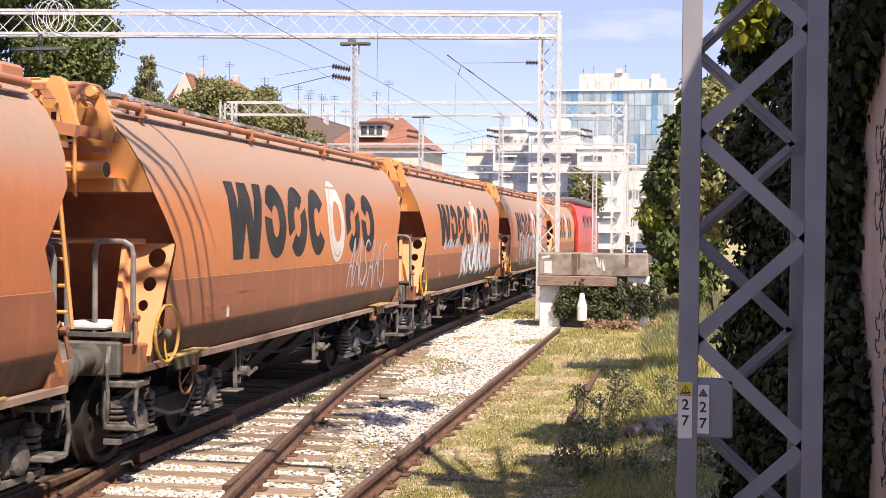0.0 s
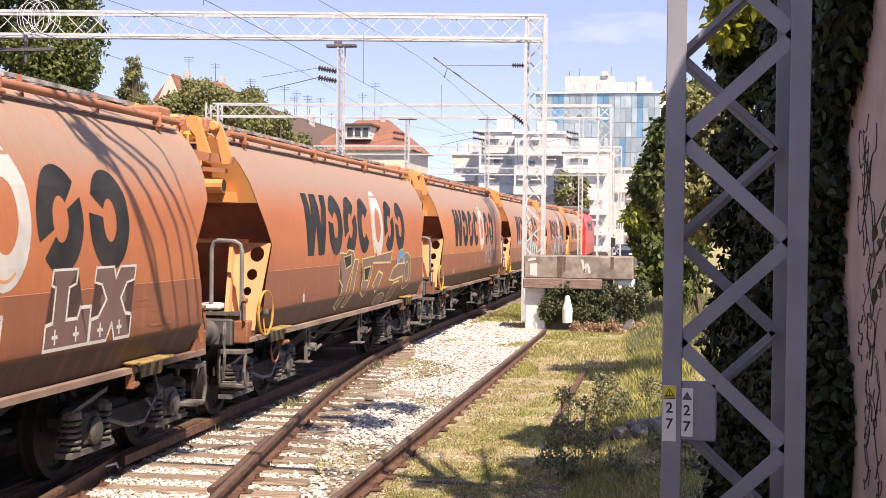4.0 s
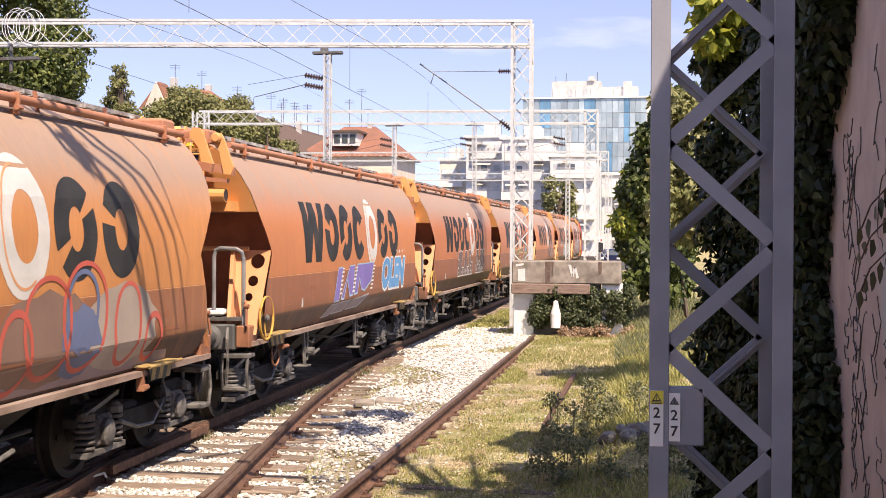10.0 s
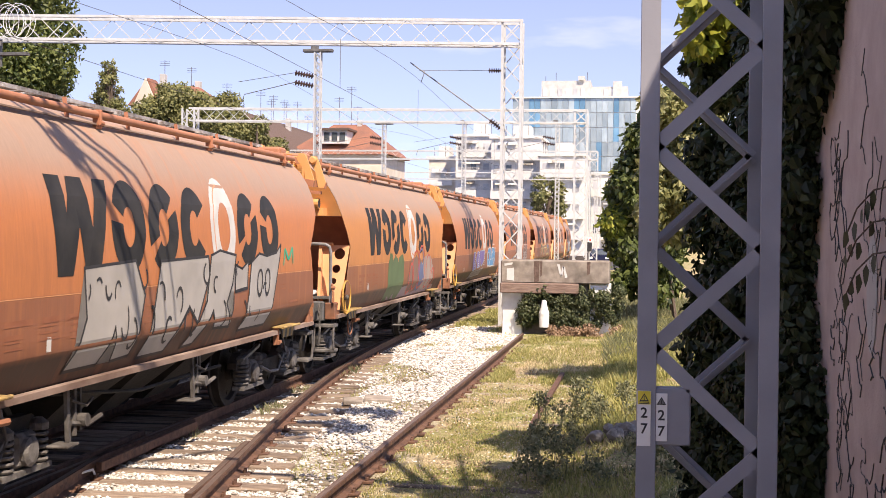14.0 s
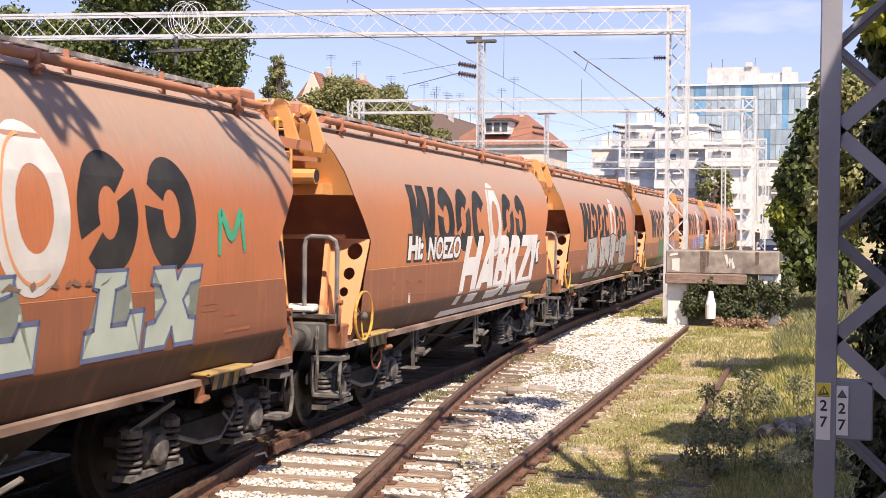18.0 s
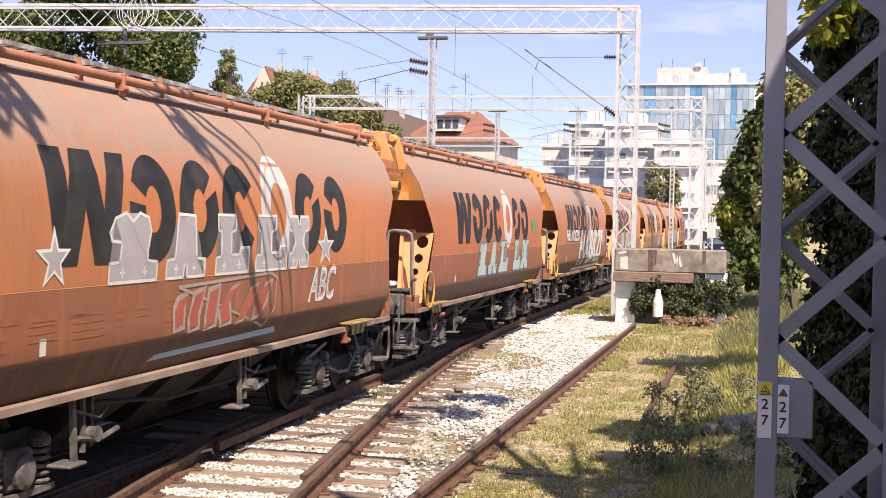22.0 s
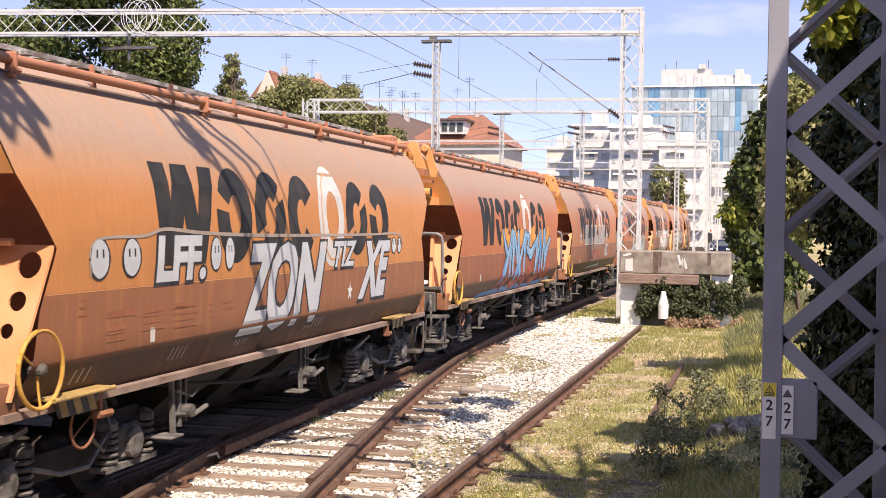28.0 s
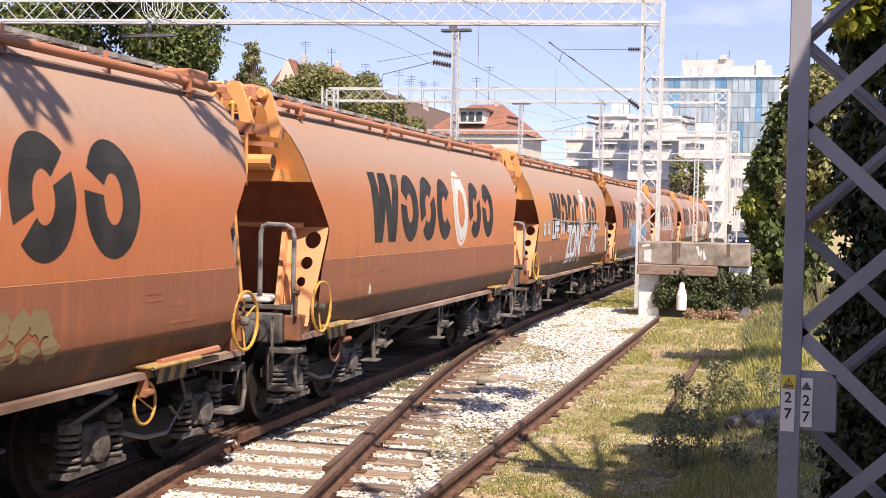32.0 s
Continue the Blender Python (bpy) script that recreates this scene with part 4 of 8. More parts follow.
def side_sheet(s):
    """Both side shells and the roof, open at the ends below the hoods."""
    for sx in (1, -1):
        cols = [0.0, 0.06, 0.14, 0.25, 0.38, 0.5, 0.62, 0.75, 0.86, 0.94, 1.0]
        rows = []
        for z in ZS:
            e, w = end_at(z), half_width(z)
            rows.append([(sx * w, e + (PITCH - 2 * e) * c, z) for c in cols])
        n = len(cols)
        s.add([p for r in rows for p in r], [(i * n + k, i * n + k + 1, (i + 1) * n + k + 1, (i + 1) * n + k) for i in range(len(ZS) - 1) for k in range(n - 1)])


def hole_plate(s, cx, sx, flip):
    """A slanted plate with three round holes beside the end platform."""
    def at(u, z):
        y = lerp([(1.05, 0.80), (2.10, 1.22)], z)
        return (sx * u, PITCH - y if flip else y, z)
    outer = 1.39
    cells = [(1.85, 2.12, 0.092, 1.300, 1.980), (1.63, 1.85, 0.068, 1.270, 1.735), (1.08, 1.63, 0.052, 1.240, 1.535)]
    for z0, z1, r, cu, cz in cells:
        n = 16
        inner, edge = [], []
        u0 = lambda z: lerp([(1.05, 1.12), (2.10, 0.98)], z)
        for k in range(n):
            a = 2 * math.pi * k / n
            c, d = math.cos(a), math.sin(a)
            inner.append((cu + r * c, cz + r * d))
            t = 1 / max(abs(c), abs(d))
            zz = (z0 + z1) / 2 + d * t * (z1 - z0) / 2
            lo, hi = u0(zz), outer + 0.06 * (zz - 1.05)
            edge.append(((lo + hi) / 2 + c * t * (hi - lo) / 2, zz))
        off = 0.02
        for dy in (0, off):
            pts = [at(*p) for p in inner] + [at(*p) for p in edge]
            if dy:
                pts = [(x, y - dy if flip else y + dy, z) for x, y, z in pts]
            s.add(pts, [(k, (k + 1) % n, n + (k + 1) % n, n + k) for k in range(n)])
        a = [at(*p) for p in inner]
        b = [(x, y - off if flip else y + off, z) for x, y, z in a]
        s.add(a + b, [(k, (k + 1) % n, n + (k + 1) % n, n + k) for k in range(n)])


def ring_path(c, r, axis, n=20):
    c = Vector(c)
    out = []
    for k in range(n):
        a = 2 * math.pi * k / n
        u, w = r * math.cos(a), r * math.sin(a)
        out.append(c + Vector({"x": (0, u, w), "y": (u, 0, w), "z": (u, w, 0)}[axis]))
    return out


def text_bm(body, y0, y1, z0, z1, shear, bold):
    """Letters of the built-in font fitted to a box on the side."""
    cu = bpy.data.curves.new("tag", "FONT")
    cu.body, cu.size, cu.offset, cu.resolution_u = body, 1.0, bold, 3
    tmp = bpy.data.objects.new("tag", cu)
    me = bpy.data.meshes.new_from_object(tmp)
    bpy.data.objects.remove(tmp)
    bm = bmesh.new()
    bm.from_mesh(me)
    bpy.data.meshes.remove(me)
    xs, hs = [v.co.x for v in bm.verts], [v.co.y for v in bm.verts]
    a, b, c, d = min(xs), max(xs), min(hs), max(hs)
    for v in bm.verts:
        u, w = (v.co.x - a) / (b - a), (v.co.y - c) / (d - c)
        v.co = (0, y0 + (y1 - y0) * u + shear * w, z0 + (z1 - z0) * w)
    bmesh.ops.remove_doubles(bm, verts=bm.verts, dist=0.0005)
    return bm


def tag(parent, body, y0, y1, z0, z1, fill, rim=None, shear=0.15, bold=0.03, grow=0.05, level=0):
    if rim:
        part("graffiti_outline", skin_bm(text_bm(body, y0 - 0.04, y1 + 0.04, z0 - 0.035, z1 + 0.035, shear, bold + grow), 1, 0.010 + level), rim, parent)
    part("graffiti_letters", skin_bm(text_bm(body, y0, y1, z0, z1, shear, bold), 1, 0.014 + level), fill, parent)


def star_pts(cy, cz, r):
    return [(cy + (r if k % 2 == 0 else r * 0.4) * math.sin(math.pi * k / 5), cz + (r if k % 2 == 0 else r * 0.4) * math.cos(math.pi * k / 5)) for k in range(10)]


def blob_pts(cy, cz, ry, rz, rnd, n=14, wob=0.25):
    return [(cy + ry * (1 + rnd.uniform(-wob, wob)) * math.cos(2 * math.pi * k / n), max(1.02, cz + rz * (1 + rnd.uniform(-wob, wob)) * math.sin(2 * math.pi * k / n))) for k in range(n)]


def scrawl(parent, name, fill, rim, y0, y1, z0, z1, n, seed, lean=0.2, fat=0.5, level=0.0):
    """Unreadable lettering: slanted, jagged bars with an outline."""
    rnd = random.Random(seed)
    w = (y1 - y0) / n
    for k in range(n):
        a = y0 + w * k
        q = w * fat
        top, bot = z1 - rnd.uniform(0, 0.15) * (z1 - z0), z0 + rnd.uniform(0, 0.15) * (z1 - z0)
        mid = (top + bot) / 2 + rnd.uniform(-0.1, 0.1) * (z1 - z0)
        lean_k = lean + rnd.uniform(-0.15, 0.15)
        j = rnd.uniform(-0.25, 0.25) * w
        pts = [(a, bot), (a + q, bot + 0.02), (a + q * 0.95 + j + lean_k * 0.5, mid), (a + q * 1.5 + lean_k, top), (a + q * 0.4 + lean_k, top - 0.03), (a - 0.1 * w + j + lean_k * 0.5, mid - 0.02)]
        if rim:
            c = (sum(p[0] for p in pts) / 6, sum(p[1] for p in pts) / 6)
            part("graffiti_outline", side_skin([(y + math.copysign(0.045, y - c[0]), z + math.copysign(0.035, z - c[1])) for y, z in pts], 1, 0.009 + level + 0.0004 * k), rim, parent)
        if fill:
            part(name, side_skin(pts, 1, 0.016 + level + 0.0004 * k), fill, parent)


def build_wheelset():
    s = Shape()
    for sx in (1, -1):
        s.lathe([(0.08, sx * 0.60), (0.30, sx * 0.70), (0.38, sx * 0.675), (0.485, sx * 0.675), (0.485, sx * 0.70), (0.455, sx * 0.715), (0.45, sx * 0.81), (0.38, sx * 0.81), (0.35, sx * 0.76), (0.12, sx * 0.79), (0.10, sx * 0.86), (0.0, sx * 0.86)], (0, 0, 0), "x", 28)
    s.lathe([(0.085, -0.7), (0.085, 0.7)], (0, 0, 0), "x", 12)
    for sx in (1, -1):
        for k in range(4):
            a = math.pi / 2 * k
            s.tube([(sx * 0.80, 0.28 * math.cos(a), 0.28 * math.sin(a)), (sx * 0.815, 0.28 * math.cos(a), 0.28 * math.sin(a))], 0.03, 6)
    me = fix_normals(s.mesh("wheelset", True))
    me.materials.append(M["wheel"])
    return me


def build_bogie(parent, yc):
    """A cast two-axle bogie with coil springs; its wheelsets are separate parts."""
    b = Shape()
    for sx in (1, -1):
        x = sx * 1.0
        prof = [(-1.35, 0.62), (-1.15, 0.74), (-0.65, 0.74), (-0.45, 0.56), (0.45, 0.56), (0.65, 0.74), (1.15, 0.74), (1.35, 0.62), (1.35, 0.54), (1.12, 0.60), (0.70, 0.60), (0.48, 0.36), (-0.48, 0.36), (-0.70, 0.60), (-1.12, 0.60), (-1.35, 0.54)]
        b.prism([(yc + y, z) for y, z in prof], "x", x - 0.06, x + 0.06)
    b.box(-1.0, yc - 0.2, 0.42, 1.0, yc + 0.2, 0.62, 0.03)
    b.box(-0.35, yc - 0.3, 0.6, 0.35, yc + 0.3, 0.92, 0.03)
    frame_ob = part("bogie_frame", b, M["bogie"], parent, "dusty cast bogie frame, darkened for the shade under the wagon")
    for sx in (1, -1):
        for dy in (-0.9, 0.9):
            y = yc + dy
            a = Shape()
            a.box(sx * 1.02 - 0.11, y - 0.17, 0.33, sx * 1.02 + 0.13, y + 0.17, 0.62, 0.03)
            a.lathe([(0.13, sx * 1.13), (0.13, sx * 1.19), (0.09, sx * 1.21), (0, sx * 1.21)], (0, y, 0.46), "x", 12)
            a.beam((sx * 1.08, y - 0.42, 0.29), (sx * 1.08, y + 0.42, 0.29), 0.16, 0.05)
            part("axle_box", a, M["dusty"], frame_ob)
            for d2 in (-0.30, 0.30):
                c = Shape()
                for k in range(5):
                    c.tube(ring_path((sx * 1.08, y + d2, 0.345 + 0.055 * k), 0.085, "z", 10), 0.018, 5, True)
                c.lathe([(0.10, 0.60), (0.10, 0.66), (0.05, 0.70), (0.0, 0.70)], (sx * 1.08, y + d2, 0), "z", 10)
                part("coil_spring", c, M["dusty"], frame_ob)
    for sx in (1, -1):
        d = Shape()
        d.tube([(sx * 1.14, yc - 0.62, 0.52), (sx * 1.16, yc - 0.2, 0.40), (sx * 1.15, yc + 0.2, 0.38), (sx * 1.14, yc + 0.55, 0.62)], 0.022, 6)
        d.tube([(sx * 1.12, yc + 0.5, 0.86), (sx * 1.17, yc + 0.52, 0.6), (sx * 1.16, yc + 0.42, 0.46), (sx * 1.15, yc + 0.25, 0.6)], 0.016, 6)
        d.beam((sx * 1.12, yc - 1.3, 0.66), (sx * 1.12, yc - 0.6, 0.80), 0.05, 0.04)
        part("brake_rod", d, M["buffer"], frame_ob)
    return frame_ob


def side_skin(poly, sx=1, off=0.006):
    """Lays a flat outline of (along, height) points on the curved side of the body."""
    bm = bmesh.new()
    bm.faces.new([bm.verts.new((0, y, z)) for y, z in poly])
    return skin_bm(bm, sx, off)


SPRAYED = []
ALONG = [(0.0, 0.20), (2.5, 2.70), (3.9, 3.86), (4.45, 4.25), (5.46, 5.10), (6.33, 5.97), (7.2, 6.93), (8.1, 7.81), (8.95, 8.70), (12.0, 11.75)]
RISE = [(0.9, 0.9), (1.30, 1.30), (1.68, 1.775), (1.86, 1.93), (2.3, 2.32), (4.0, 4.0)]


def skin_bm(bm, sx=1, off=0.006):
    """Lays a flat mesh on the curved side; graffiti is laid out by the marks and seams of the body."""
    if SPRAYED:
        for v in bm.verts:
            v.co.y, v.co.z = lerp(ALONG, v.co.y), lerp(RISE, v.co.z)
    zs = [v.co.z for v in bm.verts]
    lo, hi = min(zs), max(zs)
    z = math.ceil(lo / 0.09) * 0.09
    while z < hi:
        bmesh.ops.bisect_plane(bm, geom=bm.verts[:] + bm.edges[:] + bm.faces[:], plane_co=(0, 0, z), plane_no=(0, 0, 1))
        z += 0.09
    for v in bm.verts:
        v.co.x = sx * (half_width(v.co.z) + off * 0.4)
    s = Shape()
    s.take(bm)
    return s


def ring_skin(cy, cz, ry, rz, hy, hz, sx=1, off=0.006, n=28, dy=0.0):
    bm = bmesh.new()
    a = [bm.verts.new((0, cy + ry * math.cos(2 * math.pi * k / n), cz + rz * math.sin(2 * math.pi * k / n))) for k in range(n)]
    b = [bm.verts.new((0, cy + dy + hy * math.cos(2 * math.pi * k / n), cz + hz * math.sin(2 * math.pi * k / n))) for k in range(n)]
    for k in range(n):
        bm.faces.new((a[k], a[(k + 1) % n], b[(k + 1) % n], b[k]))
    return skin_bm(bm, sx, off)


def open_ring(cy, cz, ry, rz, hy, hz, a0, a1, off=0.006, n=30):
    """Part of a heavy ring from angle a0 to a1 in degrees."""
    bm = bmesh.new()
    ang = [radians(a0 + (a1 - a0) * k / n) for k in range(n + 1)]
    a = [bm.verts.new((0, cy + ry * math.cos(t), cz + rz * math.sin(t))) for t in ang]
    b = [bm.verts.new((0, cy + hy * math.cos(t), cz + hz * math.sin(t))) for t in ang]
    for k in range(n):
        bm.faces.new((a[k], a[k + 1], b[k + 1], b[k]))
    return skin_bm(bm, 1, off)


def logo(parent):
    """The owner's mark as plain shapes: slanted bars, rounded blocks and one pale ring."""
    z0, z1 = 1.93, 2.78
    bars = [(2.70, 2.79), (3.09, 2.83), (3.11, 3.32), (3.60, 3.36)]
    for k, (y, yb) in enumerate(bars):
        part("mark_bar", side_skin([(y, z1), (yb, z0), (yb + 0.25, z0), (y + 0.27, z1)], 1, 0.006 + 0.001 * k), M["logo"], parent)
    for cy, a0, a1 in ((4.26, -188, 150), (5.12, 45, 205), (5.12, 225, 385), (5.98, 35, 325), (7.81, 45, 205), (7.81, 225, 385), (8.70, -188, 150)):
        part("mark_open_ring", open_ring(cy, 2.355, 0.39, 0.44, 0.13, 0.19, a0, a1), M["logo"], parent)
    part("mark_pale_ring", ring_skin(6.92, 2.37, 0.42, 0.57, 0.20, 0.29, dy=0.03), M["logo_white"], parent)
    part("mark_thin_arc", open_ring(6.93, 2.37, 0.335, 0.50, 0.31, 0.475, 95, 300, 0.010), PLATE, parent)


def build_wagon():
    w = thing("hopper_wagon", "orange bogie hopper wagon with rounded body", "freight wagon", "wagons of the freight train")
    s = Shape()
    side_sheet(s)
    body = part("body", s, BODY[0], w, smooth=True)
    for f in (False, True):
        Y = (lambda y: PITCH - y) if f else (lambda y: y)
        s0 = 1.82 if f else 1.22
        h = Shape()
        zz = [2.6, 2.72, 2.85, 3.05, 3.22, 3.36, 3.47, 3.55, 3.6]
        h.add([(sx * (half_width(z) - 0.005), Y(end_at(z) - 0.012), z) for z in zz for sx in (-1, 1)], [(2 * k, 2 * k + 1, 2 * k + 3, 2 * k + 2) for k in range(len(zz) - 1)])
        h.box(-1.18, min(Y(0.50), Y(0.80)), 2.60, 1.18, max(Y(0.50), Y(0.80)), 2.72)
        hood = part("end_hood", h, HOOD, w, "bright orange end sheet")
        g = Shape()
        g.add([(-1.40, Y(0.82), 2.6), (1.40, Y(0.82), 2.6), (1.40, Y(1.25), 2.59), (-1.40, Y(1.25), 2.59)], [(0, 1, 2, 3)])
        g.add([(-1.40, Y(1.25), 2.59), (1.40, Y(1.25), 2.59), (1.22, Y(2.35), 1.0), (-1.22, Y(2.35), 1.0)], [(0, 1, 2, 3)])
        part("end_slope", g, M["rust_red"], w, "rust-red sloping end sheet")
        for sx in (1, -1):
            q = Shape()
            hole_plate(q, 0, sx, f)
            part("hole_plate", q, PLATE, w, "pale orange plate with three round holes")
            q = Shape()
            q.beam((sx * 0.98, Y(1.20), 2.12), (sx * 1.08, Y(0.72), 1.05), 0.05, 0.10, (0, 1, 0))
            part("plate_rib", q, PLATE, w)
        c = Shape()
        c.tube([(-0.9, Y(0.43), 2.80), (1.14, Y(0.43), 2.79)], 0.085, 12)
        part("drain_pipe", c, HOOD, w)
        c = Shape()
        c.prism([(0.98, 3.46), (1.03, 3.54), (1.11, 3.53), (1.15, 3.46), (1.27, 3.12), (1.24, 3.03), (1.15, 3.04), (1.10, 3.30)], "y", min(Y(0.32), Y(0.37)), max(Y(0.32), Y(0.37)))
        lever = part("hatch_lever", c, HOOD, w)
        c = Shape()
        c.lathe([(0.0, -0.02), (0.045, -0.02), (0.06, 0.0), (0.06, 0.10), (0.0, 0.10)], (1.07, Y(0.30) - 0.04, 3.47), "y", 14)
        part("pivot", c, HOOD, lever)
        c = Shape()
        c.beam((0.55, Y(0.37), 3.21), (1.27, Y(0.37), 3.07), 0.07, 0.10)
        c.beam((0.40, Y(0.40), 3.02), (1.18, Y(0.40), 2.96), 0.10, 0.05)
        c.beam((0.50, Y(0.42), 3.46), (1.0, Y(0.42), 3.44), 0.05, 0.05)
        part("cross_arm", c, PIPE, lever, "dusty orange cross arm")
        c = Shape()
        c.lathe([(0.0, -0.9), (0.09, -0.9), (0.10, -0.86), (0.10, 0.52), (0.09, 0.56), (0.0, 0.56)], (0, Y(0.66), 3.55), "x", 16)
        part("end_drum", c, HOOD, w, "bright orange drum across the roof end", smooth=True)
        c = Shape()
        c.box(-0.92, min(Y(0.52), Y(0.90)), 3.44, 0.88, max(Y(0.52), Y(0.90)), 3.60, 0.03)
        part("hood_box", c, PIPE, w, "dusty orange hood box")
        c = Shape()
        c.box(0.56, min(Y(0.50), Y(0.53)), 2.98, 0.76, max(Y(0.50), Y(0.53)), 3.32)
        plate = part("warning_plate", c, M["car"], w, "blue warning plate with yellow triangle")
        for z in (3.06, 3.36):
            c = Shape()
            c.prism([(0.59, z), (0.73, z), (0.66, z + 0.14)], "y", min(Y(0.494), Y(0.497)), max(Y(0.494), Y(0.497)))
            part("warning_triangle", c, M["sign_yellow"], plate)
        # ladder: hooped twin rails on the hood, a single stringer with rungs below
        c = Shape()
        for x in (0.74, 0.90):
            c.tube([(x, Y(0.52), 3.38), (x, Y(0.36), 3.44), (x, Y(0.30), 3.38), (x, Y(0.30), 2.66), (x - 0.02, Y(0.34), 2.58), (x - 0.06, Y(0.44), 2.56)], 0.019, 6)
        c.tube([(0.74, Y(0.30), 2.70), (0.77, Y(0.36), 2.1), (0.82, Y(0.42), 1.35)], 0.020, 6)
        for k in range(5):
            z = 2.46 - 0.24 * k
            c.tube([(0.40, Y(0.34 + 0.02 * k), z), (0.76 + 0.01 * k, Y(0.34 + 0.02 * k), z)], 0.018, 6)
        for k in range(4):
            c.tube([(0.74, Y(0.30), 2.80 + 0.24 * k), (0.90, Y(0.30), 2.80 + 0.24 * k)], 0.012, 5)
        part("ladder", c, HOOD, w, "orange tubular ladder")
        c = Shape()
        c.tube([(-1.2, Y(1.12), 2.14), (1.2, Y(1.12), 2.14)], 0.028, 6)
        part("cross_rail", c, PLATE, w)
        # black disc on the capped pipe, painting the dark of an open bore
        c = Shape()
        c.lathe([(0.0, 0.0), (0.07, 0.0), (0.07, 0.004)], (1.139, Y(0.43), 2.79), "x", 14)
        part("pipe_mouth", c, M["black"], w)
        # headstock, buffers, platform
        c = Shape()
        c.box(-1.18, min(Y(0.62), Y(0.80)), 0.90, 1.18, max(Y(0.62), Y(0.80)), 1.22, 0.02)
        part("headstock", c, M["buffer"], w)
        for sx in (1, -1):
            c = Shape()
            c.box(min(sx * 1.185, sx * 1.36), min(Y(0.66), Y(0.98)), 0.93, max(sx * 1.185, sx * 1.36), max(Y(0.66), Y(0.98)), 1.20, 0.015)
            part("corner_plate", c, M["rusty_corner"], w)
        for sx in (1, -1):
            c = Shape()
            c.lathe([(0.0, 0.0), (0.16, 0.005), (0.21, 0.02), (0.21, 0.05), (0.12, 0.09), (0.08, 0.12), (0.08, 0.32), (0.11, 0.33), (0.11, 0.40), (0.10, 0.41), (0.10, 0.58), (0.15, 0.60), (0.15, 0.63)], (0, 0, 0), "y", 18)
            if f:
                c.v = [(x, -y, z) for x, y, z in c.v]
            c.v = [(x + sx * 0.875, y + (PITCH if f else 0.0) + (-0.004 if f else 0.004), z + 1.06) for x, y, z in c.v]
            part("buffer", c, M["buffer"], w, "dark grey steel buffer", smooth=True)
        c = Shape()
        c.tube([(0, Y(0.64), 1.05), (0, Y(0.30), 1.05), (0, Y(0.20), 0.98), (0, Y(0.02), 0.96)], 0.05, 8)
        part("coupling_hook", c, M["dark"], w)
        c = Shape()
        c.tube([(0.35, Y(0.62), 0.95), (0.36, Y(0.4), 0.6), (0.3, Y(0.15), 0.55), (0.25, Y(0.0), 0.7)], 0.025, 6)
        part("brake_hose", c, M["rubber"], w)
        c = Shape()
        c.tube([(1.12, Y(0.55), 1.18), (1.16, Y(0.42), 1.05), (1.18, Y(0.40), 0.80), (1.14, Y(0.46), 0.52)], 0.020, 6)
        part("shunter_handle", c, M["dusty"], w, "grey bent handle bar")
        c = Shape()
        c.tube([(0.55, Y(0.60), 0.98), (0.62, Y(0.36), 0.90), (0.66, Y(0.30), 0.66), (0.60, Y(0.40), 0.50)], 0.018, 6)
        part("shunter_handle", c, M["dusty"], w, "grey bent handle bar")
        c = Shape()
        c.tube([(1.24, Y(0.78), 1.34), (1.30, Y(0.70), 1.50), (1.33, Y(0.66), 1.36), (1.34, Y(0.62), 1.20)], 0.018, 6)
        c.lathe([(0.03, -0.03), (0.03, 0.03)], (1.32, Y(0.68), 1.44), "x", 8)
        part("release_lever", c, M["rusty_corner"], w, "rusty release lever at the corner")
        c = Shape()
        c.box(-1.25, min(Y(0.66), Y(1.35)), 1.26, 1.25, max(Y(0.66), Y(1.35)), 1.30)
        part("platform", c, M["steel"], w)
        c = Shape()
        c.box(0.55, min(Y(0.70), Y(1.15)), 1.32, 1.0, max(Y(0.70), Y(1.15)), 1.385, 0.02)
        part("tray", c, M["white"], w, "white enamelled tray")
        for x, ya in ((1.26, 0.74), (0.62, 0.70)):
            c = Shape()
            c.tube([(x, Y(ya), 0.96), (x, Y(ya), 2.02), (x - 0.02, Y(ya), 2.10), (x - 0.09, Y(ya), 2.14), (x - 0.30, Y(ya), 2.15), (x - 0.36, Y(ya), 2.12), (x - 0.38, Y(ya), 2.04), (x - 0.38, Y(ya), 1.30)], 0.026, 8)
            part("handrail", c, M["grey"], w, "grey tubular platform handrail")
        for sx in (1, -1):
            c = Shape()
            c.box(sx * 1.18 - 0.17, min(Y(0.62), Y(0.92)), 0.80, sx * 1.18 + 0.17, max(Y(0.62), Y(0.92)), 0.86, 0.01)
            c.box(sx * 1.18 - 0.17, min(Y(0.66), Y(0.92)), 0.40, sx * 1.18 + 0.17, max(Y(0.66), Y(0.92)), 0.45, 0.01)
            for x in (-0.16, 0.16):
                c.tube([(sx * 1.18 + x, Y(0.66), 0.82), (sx * 1.18 + x, Y(0.62), 0.6), (sx * 1.18 + x, Y(0.68), 0.42)], 0.02, 6)
            part("end_step", c, M["dusty"], w, "grey steel foot step")
            c = Shape()
            c.box(sx * 1.20 - 0.02, min(Y(s0), Y(s0 + 0.82)), 1.03, sx * 1.47 + 0.02, max(Y(s0), Y(s0 + 0.82)), 1.05, 0.005)
            c.tube([(sx * 1.47, Y(s0), 1.04), (sx * 1.47, Y(s0 + 0.82), 1.04)], 0.018, 6)
            step = part("side_step", c, M["dirty_yellow"], w, "yellow step above black stripes")
            c = Shape()
            c.prism([(Y(s0 + 0.08), 1.028), (Y(s0 + 0.70), 1.028), (Y(s0 + 0.62), 0.89), (Y(s0 + 0.16), 0.89)], "x", sx * 1.40, sx * 1.415)
            part("step_apron", c, M["black"], step)
